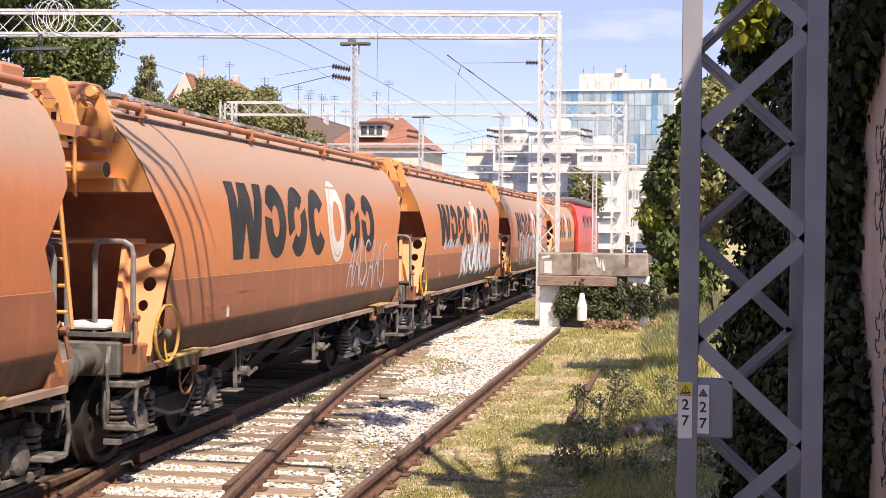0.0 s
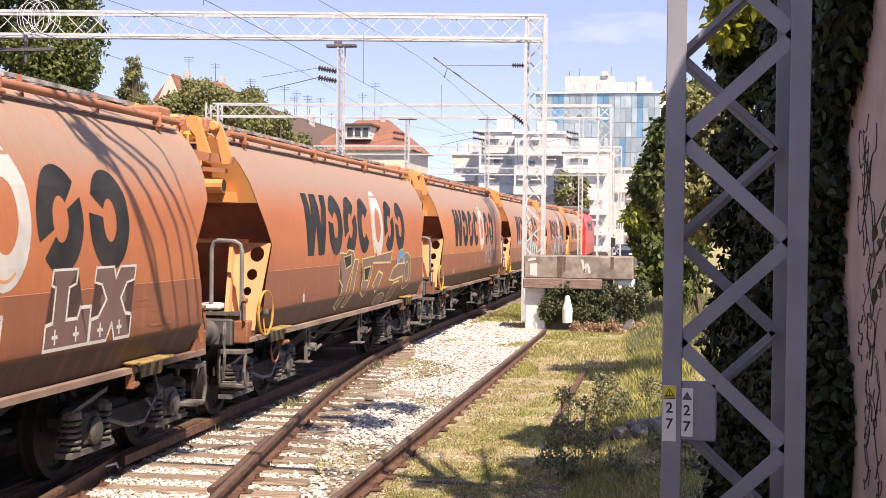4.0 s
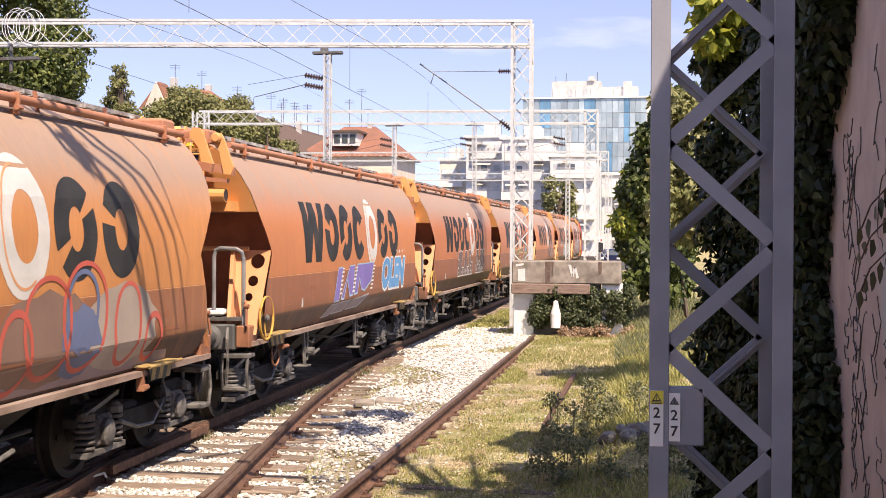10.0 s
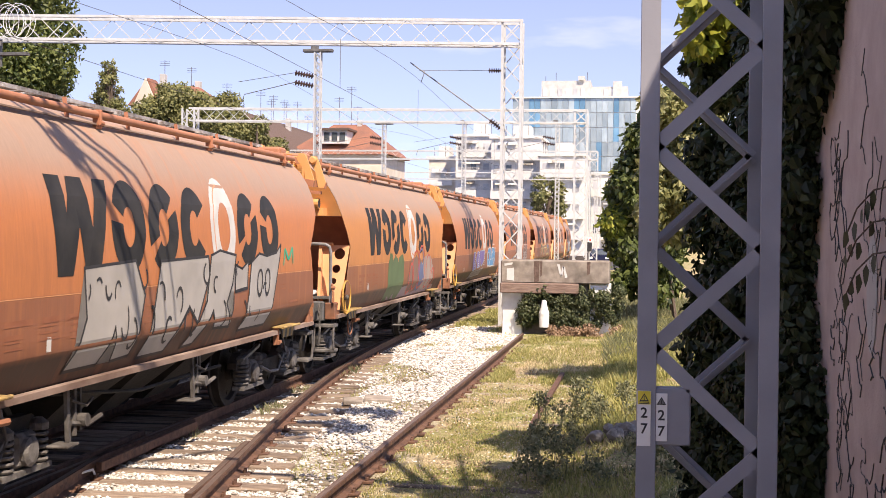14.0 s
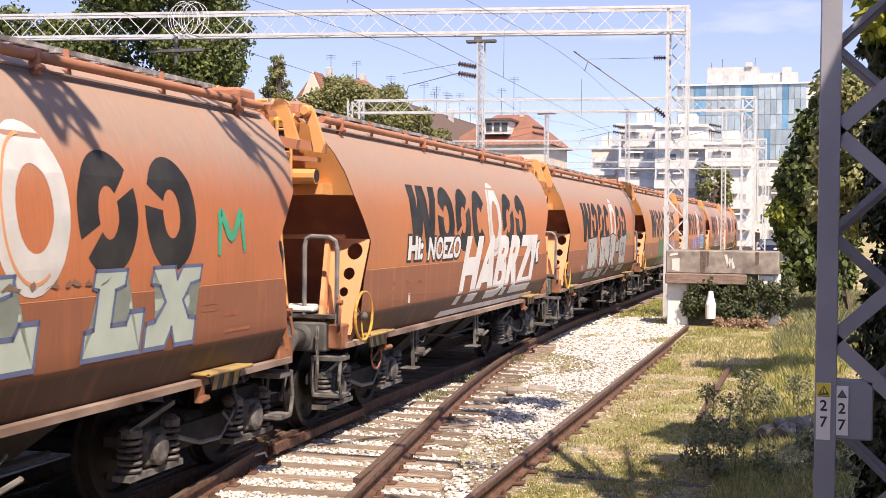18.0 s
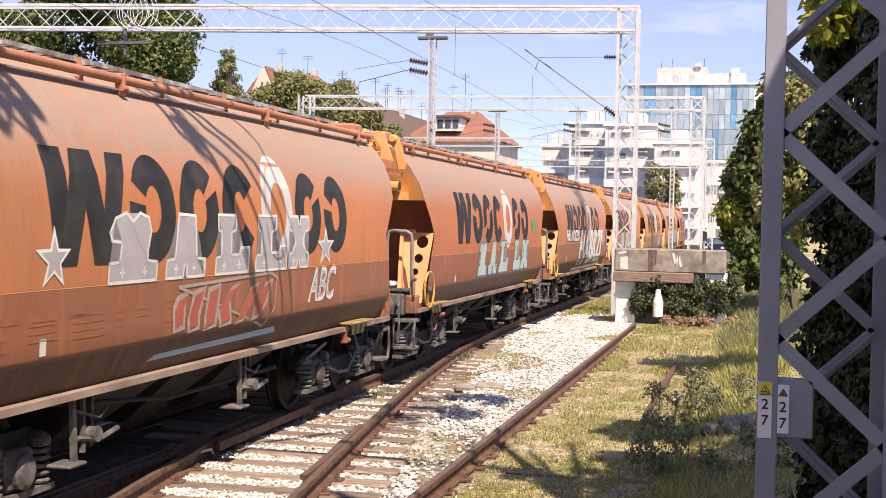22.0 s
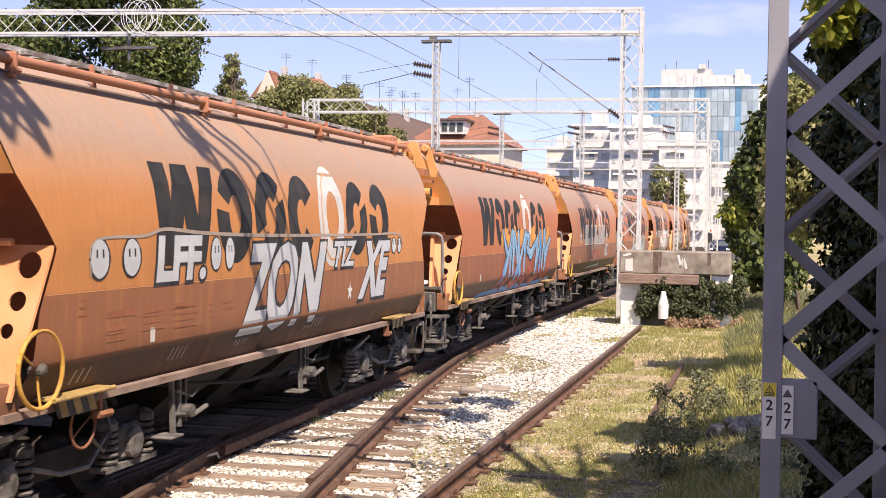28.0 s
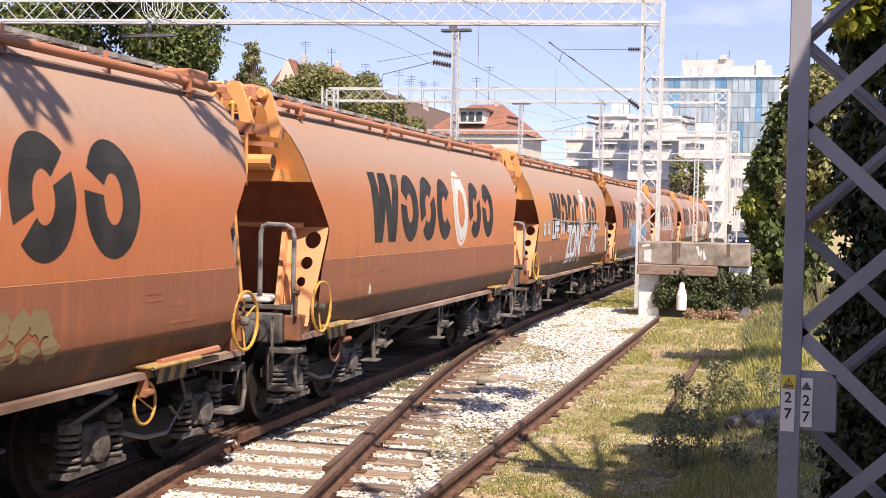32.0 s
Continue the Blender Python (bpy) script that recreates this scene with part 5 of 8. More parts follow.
            for k in range(3):
                c = Shape()
                y = s0 + 0.12 + 0.19 * k
                c.add([(sx * 1.419, Y(y), 1.026), (sx * 1.419, Y(y + 0.10), 1.026), (sx * 1.419, Y(y + 0.16), 0.892), (sx * 1.419, Y(y + 0.07), 0.892)], [(0, 1, 2, 3)])
                part("stripe", c, M["dirty_yellow"], step)
            c = Shape()
            c.beam((sx * 1.36, Y(s0 + 0.76), 1.03), (sx * 1.36, Y(s0 + 0.76), 0.80), 0.07, 0.05)
            c.tube([(sx * 1.40, Y(s0 + 0.70), 0.84), (sx * 1.42, Y(s0 + 0.86), 0.84)], 0.03, 6)
            part("step_bracket", c, M["rusty_corner"], step)
    # handbrake wheels on the rear
    for sx in (1, -1):
        c = Shape()
        c.tube(ring_path((sx * 1.44, 1.10, 1.27), 0.27, "x", 24), 0.017, 8, True)
        wheel = part("handwheel", c, M["yellow"], w, "ochre yellow handbrake wheel")
        c = Shape()
        for k in range(3):
            a = 2 * math.pi * (k + 0.25) / 3
            c.tube([(sx * 1.41, 1.10, 1.27), (sx * 1.42, 1.10 + 0.15 * math.cos(a), 1.27 + 0.15 * math.sin(a)), (sx * 1.44, 1.10 + 0.27 * math.cos(a), 1.27 + 0.27 * math.sin(a))], 0.010, 5)
        part("spoke", c, M["yellow"], wheel)
        c = Shape()
        c.lathe([(0.045, sx * 1.28), (0.045, sx * 1.46), (0.02, sx * 1.48)], (0, 1.10, 1.27), "x", 10)
        c.beam((sx * 1.33, 0.96, 1.22), (sx * 1.33, 1.24, 1.30), 0.04, 0.05)
        part("hub", c, M["dusty"], wheel)
        c = Shape()
        c.tube(ring_path((sx * 1.33, 1.83, 0.77), 0.17, "x", 18), 0.012, 6, True)
        c.tube([(sx * 1.33, 1.68, 0.69), (sx * 1.33, 1.98, 0.85)], 0.008, 5)
        part("small_handwheel", c, M["rusty_corner"], w, "small rusty ochre hand wheel")
    # sole bars, centre sill, discharge hoppers, hangers
    for sx in (1, -1):
        c = Shape()
        c.box(sx * 1.30, 0.75, 0.945, sx * 1.392, PITCH - 0.75, 1.0)
        part("sole_bar", c, mat_sill, w, "dusty pale sole bar edge")
        c = Shape()
        c.tube([(sx * 1.05, 0.78, 3.425), (sx * 1.05, PITCH - 0.78, 3.425)], 0.040, 10)
        pipe = part("roof_pipe", c, PIPE, w, "orange roof-edge pipe", smooth=True)
        for k in range(4):
            c = Shape()
            y = 1.3 + 3.1 * k
            c.box(sx * 1.06 - 0.045, y - 0.02, 3.29, sx * 1.06 + 0.045, y + 0.02, 3.475, 0.01)
            c.tube([(sx * 1.10, y - 0.04, 3.345), (sx * 1.10, y + 0.04, 3.345)], 0.022, 8)
            part("pipe_bracket", c, PIPE, pipe)
        c = Shape()
        c.beam((sx * 1.045, 0.80, 3.335), (sx * 1.045, PITCH - 0.80, 3.335), 0.04, 0.014)
        part("roof_lip", c, mat_sill, w, "pale drip strip along the roof edge")
        for k in range(8):
            c = Shape()
            y = 1.15 + 1.37 * k
            c.beam((sx * 1.00, y, 3.34), (sx * 0.97, y, 3.54), 0.035, 0.02, (0, 1, 0))
            part("roof_stud", c, PIPE, w)
    c = Shape()
    rnd = random.Random(14)
    for k in range(66):
        y = 0.60 + 0.163 * k
        c.box(-0.52, y, 3.612 + rnd.uniform(-0.006, 0.006), 0.52, y + 0.09, 3.626)
    for x in (-0.53, -0.28, 0.28, 0.53):
        c.beam((x, 0.55, 3.622), (x, PITCH - 0.55, 3.622), 0.025, 0.04)
    for k in range(9):
        for x in (-0.50, 0.50):
            c.beam((x, 0.95 + 1.25 * k, 3.38), (x, 0.95 + 1.25 * k, 3.61), 0.05, 0.03)
        c.beam((-0.62, 0.95 + 1.25 * k, 3.60), (0.62, 0.95 + 1.25 * k, 3.60), 0.05, 0.03)
    walkway = part("roof_walkway", c, M["grating"], w, "weathered grey grating walkway along the roof")
    for k in range(9):
        c = Shape()
        y = 0.72 + 1.25 * k
        c.add([(0.34, y, 3.632), (0.50, y - 0.03, 3.632), (0.53, y + 0.42, 3.636), (0.40, y + 0.45, 3.636), (0.34, y, 3.640), (0.50, y - 0.03, 3.640), (0.53, y + 0.42, 3.644), (0.40, y + 0.45, 3.644)],
              [(0, 1, 2, 3), (4, 5, 6, 7), (0, 1, 5, 4), (1, 2, 6, 5), (2, 3, 7, 6), (3, 0, 4, 7)])
        part("worn_tread", c, M["galv"], walkway, "bright worn metal tread")
    for k in range(4):
        c = Shape()
        y = 1.9 + 2.65 * k
        c.box(-0.30, y - 0.65, 3.63, 0.26, y + 0.65, 3.665, 0.015)
        part("hatch_cover", c, M["grating"], walkway)
    c = Shape()
    c.box(-0.35, 0.7, 0.72, 0.35, PITCH - 0.7, 1.0)
    part("centre_sill", c, M["dark"], w)
    for k in range(3):
        c = Shape()
        y = 4.6 + 1.35 * k
        c.add([(-1.25, y - 0.6, 1.0), (1.25, y - 0.6, 1.0), (1.25, y + 0.6, 1.0), (-1.25, y + 0.6, 1.0), (-0.45, y - 0.3, 0.35), (0.45, y - 0.3, 0.35), (0.45, y + 0.3, 0.35), (-0.45, y + 0.3, 0.35)],
              [(0, 1, 5, 4), (1, 2, 6, 5), (2, 3, 7, 6), (3, 0, 4, 7), (4, 5, 6, 7)])
        part("discharge_hopper", c, M["dark"], w, "black discharge hopper under the sill")
    for y in (3.40, 6.45):
        for sx in (1, -1):
            c = Shape()
            c.beam((sx * 1.26, y - 0.02, 0.95), (sx * 1.28, y - 0.02, 0.46), 0.035, 0.05, (0, 1, 0))
            c.beam((sx * 1.26, y + 0.13, 0.95), (sx * 1.28, y + 0.10, 0.50), 0.03, 0.04, (0, 1, 0))
            c.beam((sx * 1.20, y + 0.34, 0.95), (sx * 1.24, y + 0.26, 0.52), 0.05, 0.04, (0, 1, 0))
            c.tube([(sx * 1.28, y + 0.04, 0.82), (sx * 1.30, y + 0.30, 0.74), (sx * 1.30, y + 0.42, 0.80)], 0.014, 6)
            c.box(sx * 1.28 - 0.13, y - 0.22, 0.435, sx * 1.28 + 0.09, y + 0.02, 0.46, 0.008)
            c.tube([(sx * 1.28, y + 0.02, 0.62), (sx * 1.32, y + 0.30, 0.58), (sx * 1.34, y + 0.52, 0.63)], 0.022, 6)
            c.lathe([(0.06, -0.06), (0.06, 0.06)], (sx * 1.30, y + 0.2, 0.63), "x", 10)
            part("valve_hanger", c, M["dusty"], w, "grey hanger with foot step")
    c = Shape()
    c.tube([(1.2, 3.2, 0.9), (1.25, 5.0, 0.72), (1.25, 7.4, 0.72)], 0.02, 6)
    part("brake_pipe", c, M["dark"], w)
    for yc in BOGIES:
        build_bogie(w, yc)
    # seam and small markings on the sides
    part("seam", side_skin([(1.15, 1.772), (PITCH - 1.15, 1.772), (PITCH - 1.15, 1.779), (1.15, 1.779)], 1, 0.004), PLATE, w, "thin pale seam line")
    for y, z, l, h in ((1.95, 1.56, 0.45, 0.05), (1.95, 1.46, 0.30, 0.04), (2.55, 1.56, 0.30, 0.05), (3.0, 1.56, 0.22, 0.05), (9.6, 1.50, 0.25, 0.05), (9.6, 1.36, 0.5, 0.03)):
        part("marking_bar", side_skin([(y, z), (y + l, z), (y + l, z + h), (y, z + h)]), mat_mark, w)
    rnd = random.Random(41)
    for y, z, n, l in ((1.55, 1.60, 3, 0.16), (1.95, 1.38, 2, 0.3), (2.5, 1.42, 3, 0.42), (3.05, 1.40, 4, 0.5), (3.7, 1.44, 4, 0.12), (4.0, 1.50, 2, 0.3), (4.5, 1.42, 4, 0.5), (5.1, 1.46, 1, 0.35), (9.2, 1.56, 2, 0.3)):
        for k in range(n):
            q = l * rnd.uniform(0.6, 1.0)
            part("marking_bar", side_skin([(y, z + 0.055 * k), (y + q, z + 0.055 * k), (y + q, z + 0.055 * k + 0.016), (y, z + 0.055 * k + 0.016)]), mat_mark, w)
    part("data_panel", side_skin([(2.64, 1.32), (2.72, 1.32), (2.72, 1.44), (2.64, 1.44)]), M["logo_white"], w)
    logo(w)
    return w


mat_sill = mat("pale_dusty_sill", (0.20, 0.135, 0.105), (0.33, 0.245, 0.20), 0.8, 0, 3, dirt=(0.12, 0.07, 0.05), dirt_at=0.48, dirt_scale=2, stretch=(1, 0.5, 1))
mat_mark = mat("dark_stencil_paint", (0.27, 0.095, 0.045), (0.34, 0.125, 0.06), 0.6)
WHEEL = build_wheelset()


# ---- buildings, sky line ----
def facade_block(name, x0, y0, x1, y1, z1, wall, label, rows, cols, group="", roof=None, pane=None):
    """A block with window openings that are set back in the front wall."""
    b = thing(name, label, "building", group)
    s = Shape()
    s.box(x0, y0, -0.5, x1, y1, z1)
    part("wall", s, wall, b)
    s = Shape()
    s.box(x0 - 0.3, y0 - 0.3, z1, x1 + 0.3, y1 + 0.3, z1 + 0.35)
    part("roof_slab", s, roof or M["wall_white"], b)
    if rows:
        w, h = (x1 - x0) / cols, (z1 - 2) / rows
        for r in range(rows):
            for c in range(cols):
                s = Shape()
                xa, za = x0 + w * (c + 0.2), 2 + h * (r + 0.25)
                s.box(xa, y0 - 0.05, za, xa + w * 0.45, y0 + 0.1, za + h * 0.42)
                part("window", s, pane or (M["pane"] if (r * 3 + c * 5) % 7 < 1 else M["hazy_pane"]), b)
    return b


def build_back():
    Y = 200.0
    # glass office block
    g = thing("glass_office_building", "blue glass office building with a pale plant room on the roof", "office building")
    x0, x1, z1 = -21.0, -1.2, 24.5
    s = Shape()
    s.box(x0, Y, -0.5, x1, Y + 18, z1)
    part("core", s, M["wall_white"], g)
    rnd = random.Random(7)
    cols, rows = 22, 9
    w, h = (x1 - x0) / cols, 2.35
    for r in range(rows):
        for c in range(cols):
            s = Shape()
            za = z1 - h - r * h
            s.box(x0 + c * w + 0.025, Y - 0.12, za + 0.05, x0 + (c + 1) * w - 0.025, Y, za + h - 0.05)
            teal = (c in (3, 4) and r < 2) or (c in (11, 12) and r < 2) or (c == 18 and r < 3) or (c == 15 and r in (3, 4)) or rnd.random() < 0.03
            part("glass_panel", s, M["glass_teal"] if teal else M["glass"], g)
    s = Shape()
    s.box(x0 - 0.2, Y - 0.4, z1, x1 + 2.0, Y + 18, z1 + 0.25)
    s.box(x1 + 0.01, Y, -0.5, x1 + 1.9, Y + 15, z1 - 0.01)
    part("parapet", s, M["wall_white"], g)
    s = Shape()
    s.box(x0, Y - 0.35, z1 - 12.3, x1, Y - 0.26, z1 - 12.0)
    part("floor_band", s, M["pane"], g)
    s = Shape()
    s.box(x0 + 4.4, Y + 3, z1 + 0.25, x0 + 12.4, Y + 12, z1 + 3.2)
    s.box(x0 + 12.4, Y + 4, z1 + 0.25, x0 + 18.4, Y + 12, z1 + 2.3)
    s.box(x0 + 16.0, Y + 3.6, z1 + 0.25, x0 + 17.4, Y + 8, z1 + 3.1)
    s.box(x0 + 10.4, Y + 2.6, z1 + 3.2, x0 + 11.4, Y + 8, z1 + 3.9)
    part("plant_room", s, M["wall_grey"], g)
    for k in range(11):
        s = Shape()
        s.box(x0 + 4.6 + 1.24 * k, Y + 2.9 if k < 6 else Y + 3.9, z1 + 0.7, x0 + 5.3 + 1.24 * k, Y + 3.0 if k < 6 else Y + 4.0, z1 + 1.9)
        part("louvre", s, M["hazy_pane"], g)
    for k in (0, 1, 4):
        s = Shape()
        s.tube([(x0 + 5 + 1.7 * k, Y + 4, z1 + 2), (x0 + 5 + 1.7 * k, Y + 4, z1 + 3.7 + rnd.random())], 0.05, 5)
        part("aerial", s, M["steel"], g)
    rnd = random.Random(19)

    def flats(x0, x1, y, z1, floors, label, wall="wall_white", wing=0.0):
        """A white block with a band of balconies on every floor."""
        b = facade_block("apartment_block", x0, y, x1, y + 12, z1, M[wall], label, floors, max(3, int((x1 - x0) / 1.5)), "white apartment blocks")
        h = (z1 - 2) / floors
        for r in range(floors):
            if rnd.random() < 0.2:
                continue
            s = Shape()
            z = 2 + h * r
            xa, xb = x0 + rnd.uniform(0, 0.25) * (x1 - x0), x1 - rnd.uniform(0, 0.25) * (x1 - x0)
            s.box(xa, y - 0.8, z - 0.12, xb, y - 0.06, z + 0.05)
            s.box(xa, y - 0.8, z + 0.05, xb, y - 0.7, z + 0.95)
            part("balcony", s, M["wall_white"], b)
            s = Shape()
            for q in range(3):
                s.box(xa, y - 0.83, z + 1.02 + 0.1 * q, xb, y - 0.79, z + 1.05 + 0.1 * q)
            part("railing", s, M["wall_grey"], b)
            for q in range(2):
                s = Shape()
                xq = rnd.uniform(xa, max(xa, xb - 1.2))
                s.add([(xq, y - 0.1, z + 2.2), (xq + 1.2, y - 0.1, z + 2.2), (xq + 1.2, y - 0.75, z + 1.8), (xq, y - 0.75, z + 1.8), (xq, y - 0.1, z + 2.16), (xq + 1.2, y - 0.1, z + 2.16), (xq + 1.2, y - 0.75, z + 1.76), (xq, y - 0.75, z + 1.76)],
                      [(0, 1, 2, 3), (4, 5, 6, 7), (0, 1, 5, 4), (1, 2, 6, 5), (2, 3, 7, 6), (3, 0, 4, 7)])
                part("awning", s, M[("wall_cream", "wall_grey", "hazy_pane")[(r + q) % 3]], b)
        s = Shape()
        xm = x0 + (x1 - x0) * rnd.uniform(0.2, 0.5)
        s.box(xm, y + 2, z1 + 0.3, xm + (x1 - x0) * 0.35, y + 6, z1 + 1.9)
        part("roof_house", s, M["wall_white"], b)
        for k in range(3):
            s = Shape()
            xk = x0 + (x1 - x0) * rnd.random()
            s.tube([(xk, y + 1, z1), (xk, y + 1, z1 + rnd.uniform(1.2, 2.6))], 0.035, 5)
            part("aerial", s, M["steel"], b)
        return b
    a1 = flats(-25.4, -20.2, 168, 15.8, 5, "tall white apartment block with painted end wall")
    s = Shape()
    for k in range(5):
        x = -25.0 + 0.85 * k
        s.box(x, 167.9, 12.6 + 0.3 * (k % 2), x + 0.2, 167.94, 14.4)
        s.box(x, 167.9, 13.4, x + 0.6, 167.94, 13.6)
    part("painted_mark", s, M["grey"], a1, "grey painted scrawl")
    flats(-20.0, -13.4, 164, 15.2, 5, "white terraced apartment block with balconies")
    flats(-13.2, -7.4, 160, 12.6, 4, "lower white terraced apartment block with balconies")
    flats(-29.8, -25.6, 172, 13.0, 3, "low cream apartment block beside white blocks", "wall_cream")
    flats(-7.2, 3.0, 175, 11.0, 3, "white apartment block under the glass building")

    def house(x0, x1, y0, y1, eave, ridge, hip, along, tiles, wall, label, dormer=False, aerials=0):
        """A house with a pitched roof; hip draws the ridge in, along runs it down the line."""
        b = thing("house", label, "house", "houses behind the tracks")
        s = Shape()
        s.box(x0, y0, -0.5, x1, y1, eave)
        part("wall", s, M[wall], b)
        xm, ym = (x0 + x1) / 2, (y0 + y1) / 2
        ra, rb = ((xm, y0 + hip, ridge), (xm, y1 - hip, ridge)) if along else ((x0 + hip, ym, ridge), (x1 - hip, ym, ridge))
        e = 0.4
        base = [(x0 - e, y0 - e, eave), (x1 + e, y0 - e, eave), (x1 + e, y1 + e, eave), (x0 - e, y1 + e, eave)]
        s = Shape()
        if along:
            s.add(base + [ra, rb], [(0, 4, 5, 3), (1, 2, 5, 4), (0, 1, 4), (2, 3, 5), (0, 3, 2, 1)])
        else:
            s.add(base + [ra, rb], [(0, 1, 5, 4), (1, 2, 5), (2, 3, 4, 5), (3, 0, 4), (0, 3, 2, 1)])
        part("roof", s, M[tiles], b, "weathered tiled roof")
        if hip < 0.1 and along:
            s = Shape()
            s.prism([(x0, eave), (x1, eave), (xm, ridge - 0.05)], "y", y0 - e - 0.03, y0 - e + 0.1)
            part("gable", s, M[wall], b)
        s = Shape()
        s.box(xm + 0.6, ym - 0.25, ridge - 1.0, xm + 0.95, ym + 0.25, ridge + 0.3, 0.02)
        part("chimney", s, M["wall_grey"], b)
        if dormer:
            s = Shape()
            s.box(-22.7, y0 + 0.1, 8.75, -20.9, y0 + 3.0, 9.70)
            part("dormer", s, M["wall_white"], b)
            s = Shape()
            s.box(-22.9, y0 - 0.15, 9.70, -20.7, y0 + 3.2, 9.85)
            part("dormer_roof", s, M["roofdark"], b)
            for k in range(3):
                s = Shape()
                s.box(-22.55 + 0.57 * k, y0 + 0.04, 8.95, -22.15 + 0.57 * k, y0 + 0.12, 9.55)
                part("window", s, M["pane"], b)
        for k in range(aerials):
            s = Shape()
            x, y = rnd.uniform(xm - 1, xm + 1), y0 + (y1 - y0) * (k + 0.5) / aerials
            h = ridge + rnd.uniform(0.9, 2.6)
            s.tube([(x, y, ridge - 0.3), (x, y, h)], 0.022, 5)
            for q in range(3):
                s.tube([(x - 0.35, y, h - 0.1 - 0.12 * q), (x + 0.35, y, h - 0.1 - 0.12 * q)], 0.012, 4)
            part("aerial", s, M["steel"], b)
    house(-25.0, -18.0, 86, 93, 7.95, 10.4, 2.3, False, "rooftile", "wall_cream", "red-roofed house with white dormer behind the tracks", True, 3)
    house(-32.8, -28.6, 77, 84, 10.5, 12.25, 1.3, False, "rooftile", "wall_cream", "red-roofed house half hidden by bushes", False, 2)
    house(-32.3, -30.7, 75.6, 77, 10.4, 12.2, 0.0, True, "rooftile", "wall_cream", "cream gabled annexe of a red-roofed house")
    house(-31.6, -24.4, 79, 107, 8.0, 10.9, 0.6, True, "roofdark", "wall_cream", "long brown-roofed house with rooftop aerials", False, 11)


build_back()


# ---- trees and ivy ----
def leaves(centres, count, size, rnd, hang=0.5):
    """Many small bent leaves round the clump centres (x, y, z, radius)."""
    s = Shape()
    tot = sum(c[3] ** 2 for c in centres)
    for cx, cy, cz, r in centres:
        for _ in range(max(4, int(count * r * r / tot))):
            d = Vector((rnd.gauss(0, 1), rnd.gauss(0, 1), rnd.gauss(0, 1))).normalized()
            p = Vector((cx, cy, cz)) + d * r * (0.55 + 0.5 * rnd.random())
            a = Vector((rnd.gauss(0, 1), rnd.gauss(0, 1), rnd.gauss(0, 1) - hang)).normalized()
            b = a.cross(d + Vector((0.01, 0.02, 0.03))).normalized()
            z = size * (0.6 + 0.8 * rnd.random())
            t = a.cross(b) * z * 0.18
            s.add([p, p + a * z * 0.28 + b * z * 0.40 + t, p + a * z * 0.68 + b * z * 0.30 + t, p + a * z, p + a * z * 0.68 - b * z * 0.30 + t, p + a * z * 0.28 - b * z * 0.40 + t], [(0, 1, 2, 3), (0, 3, 4, 5)])
    return s


def tree(x, y, h, r, label, leaf="leaf_tree", count=5200, size=0.30, seed=1, conifer=False, clumps=22):
    rnd = random.Random(seed)
    t = thing("tree", label, "tree", "trees behind the tracks")
    s = Shape()
    s.tube([(x, y, -0.4), (x + 0.1, y, h * 0.3), (x, y + 0.1, h * 0.6), (x + 0.05, y, h * 0.92)], 0.3, 8, radii=[h * 0.03, h * 0.024, h * 0.014, 0.03])
    cs = []
    for k in range(clumps if not conifer else 150):
        a = rnd.uniform(0, 6.28)
        if conifer:
            z = h * (0.2 + 0.79 * k / 150)
            rr = r * (1.05 - z / h) * rnd.uniform(0.7, 1.1)
            cs.append((x + rr * math.cos(a), y + rr * math.sin(a), z, r * 0.22 * (1.2 - z / h)))
        else:
            z = h * rnd.uniform(0.42, 0.95)
            rr = r * math.sqrt(max(0.05, 1 - ((z / h - 0.66) / 0.36) ** 2)) * rnd.uniform(0.35, 0.95)
            cs.append((x + rr * math.cos(a), y + rr * math.sin(a), z, r * rnd.uniform(0.20, 0.40)))
        s.tube([(x, y, min(z * 0.7, h * 0.7)), ((x + cs[-1][0]) / 2, (y + cs[-1][1]) / 2, z * 0.88), cs[-1][:3]], 0.08, 5, radii=[h * 0.009, h * 0.006, 0.02])
    part("trunk", s, M["bark"], t)
    part("crown", leaves(cs, count, size, rnd), M[leaf], t)
    return t


def build_trees():
    tree(-31.3, 56, 15.6, 5.0, "large dark green broadleaf tree", count=34000, size=0.21, seed=3, clumps=40)
    tree(-40.5, 58, 13.6, 4.0, "dark green broadleaf tree behind the gantry", count=20000, size=0.22, seed=9, clumps=36)
    tree(-31.6, 70, 12.6, 3.6, "slim grey-green conifer tree", "leaf_olive", 30000, 0.14, 4, True)
    tree(-27.7, 70, 11.3, 2.3, "olive green bushy tree", "leaf_olive", 16000, 0.17, 5, clumps=44)
    tree(-25.2, 70, 11.0, 2.3, "olive green bushy tree", "leaf_olive", 16000, 0.17, 6, clumps=44)
    tree(-22.6, 70.5, 9.4, 1.8, "low olive green bushy tree", "leaf_olive", 7000, 0.17, 8)
    tree(-10.5, 140, 9.0, 2.4, "distant dull green tree", "leaf_olive", 3200, 0.30, 12)


build_trees()


def lerp_z(table, y):
    for (a, u), (b, w) in zip(table, table[1:]):
        if y <= b:
            return u + (w - u) * (max(y, a) - a) / (b - a)
    return table[-1][1]


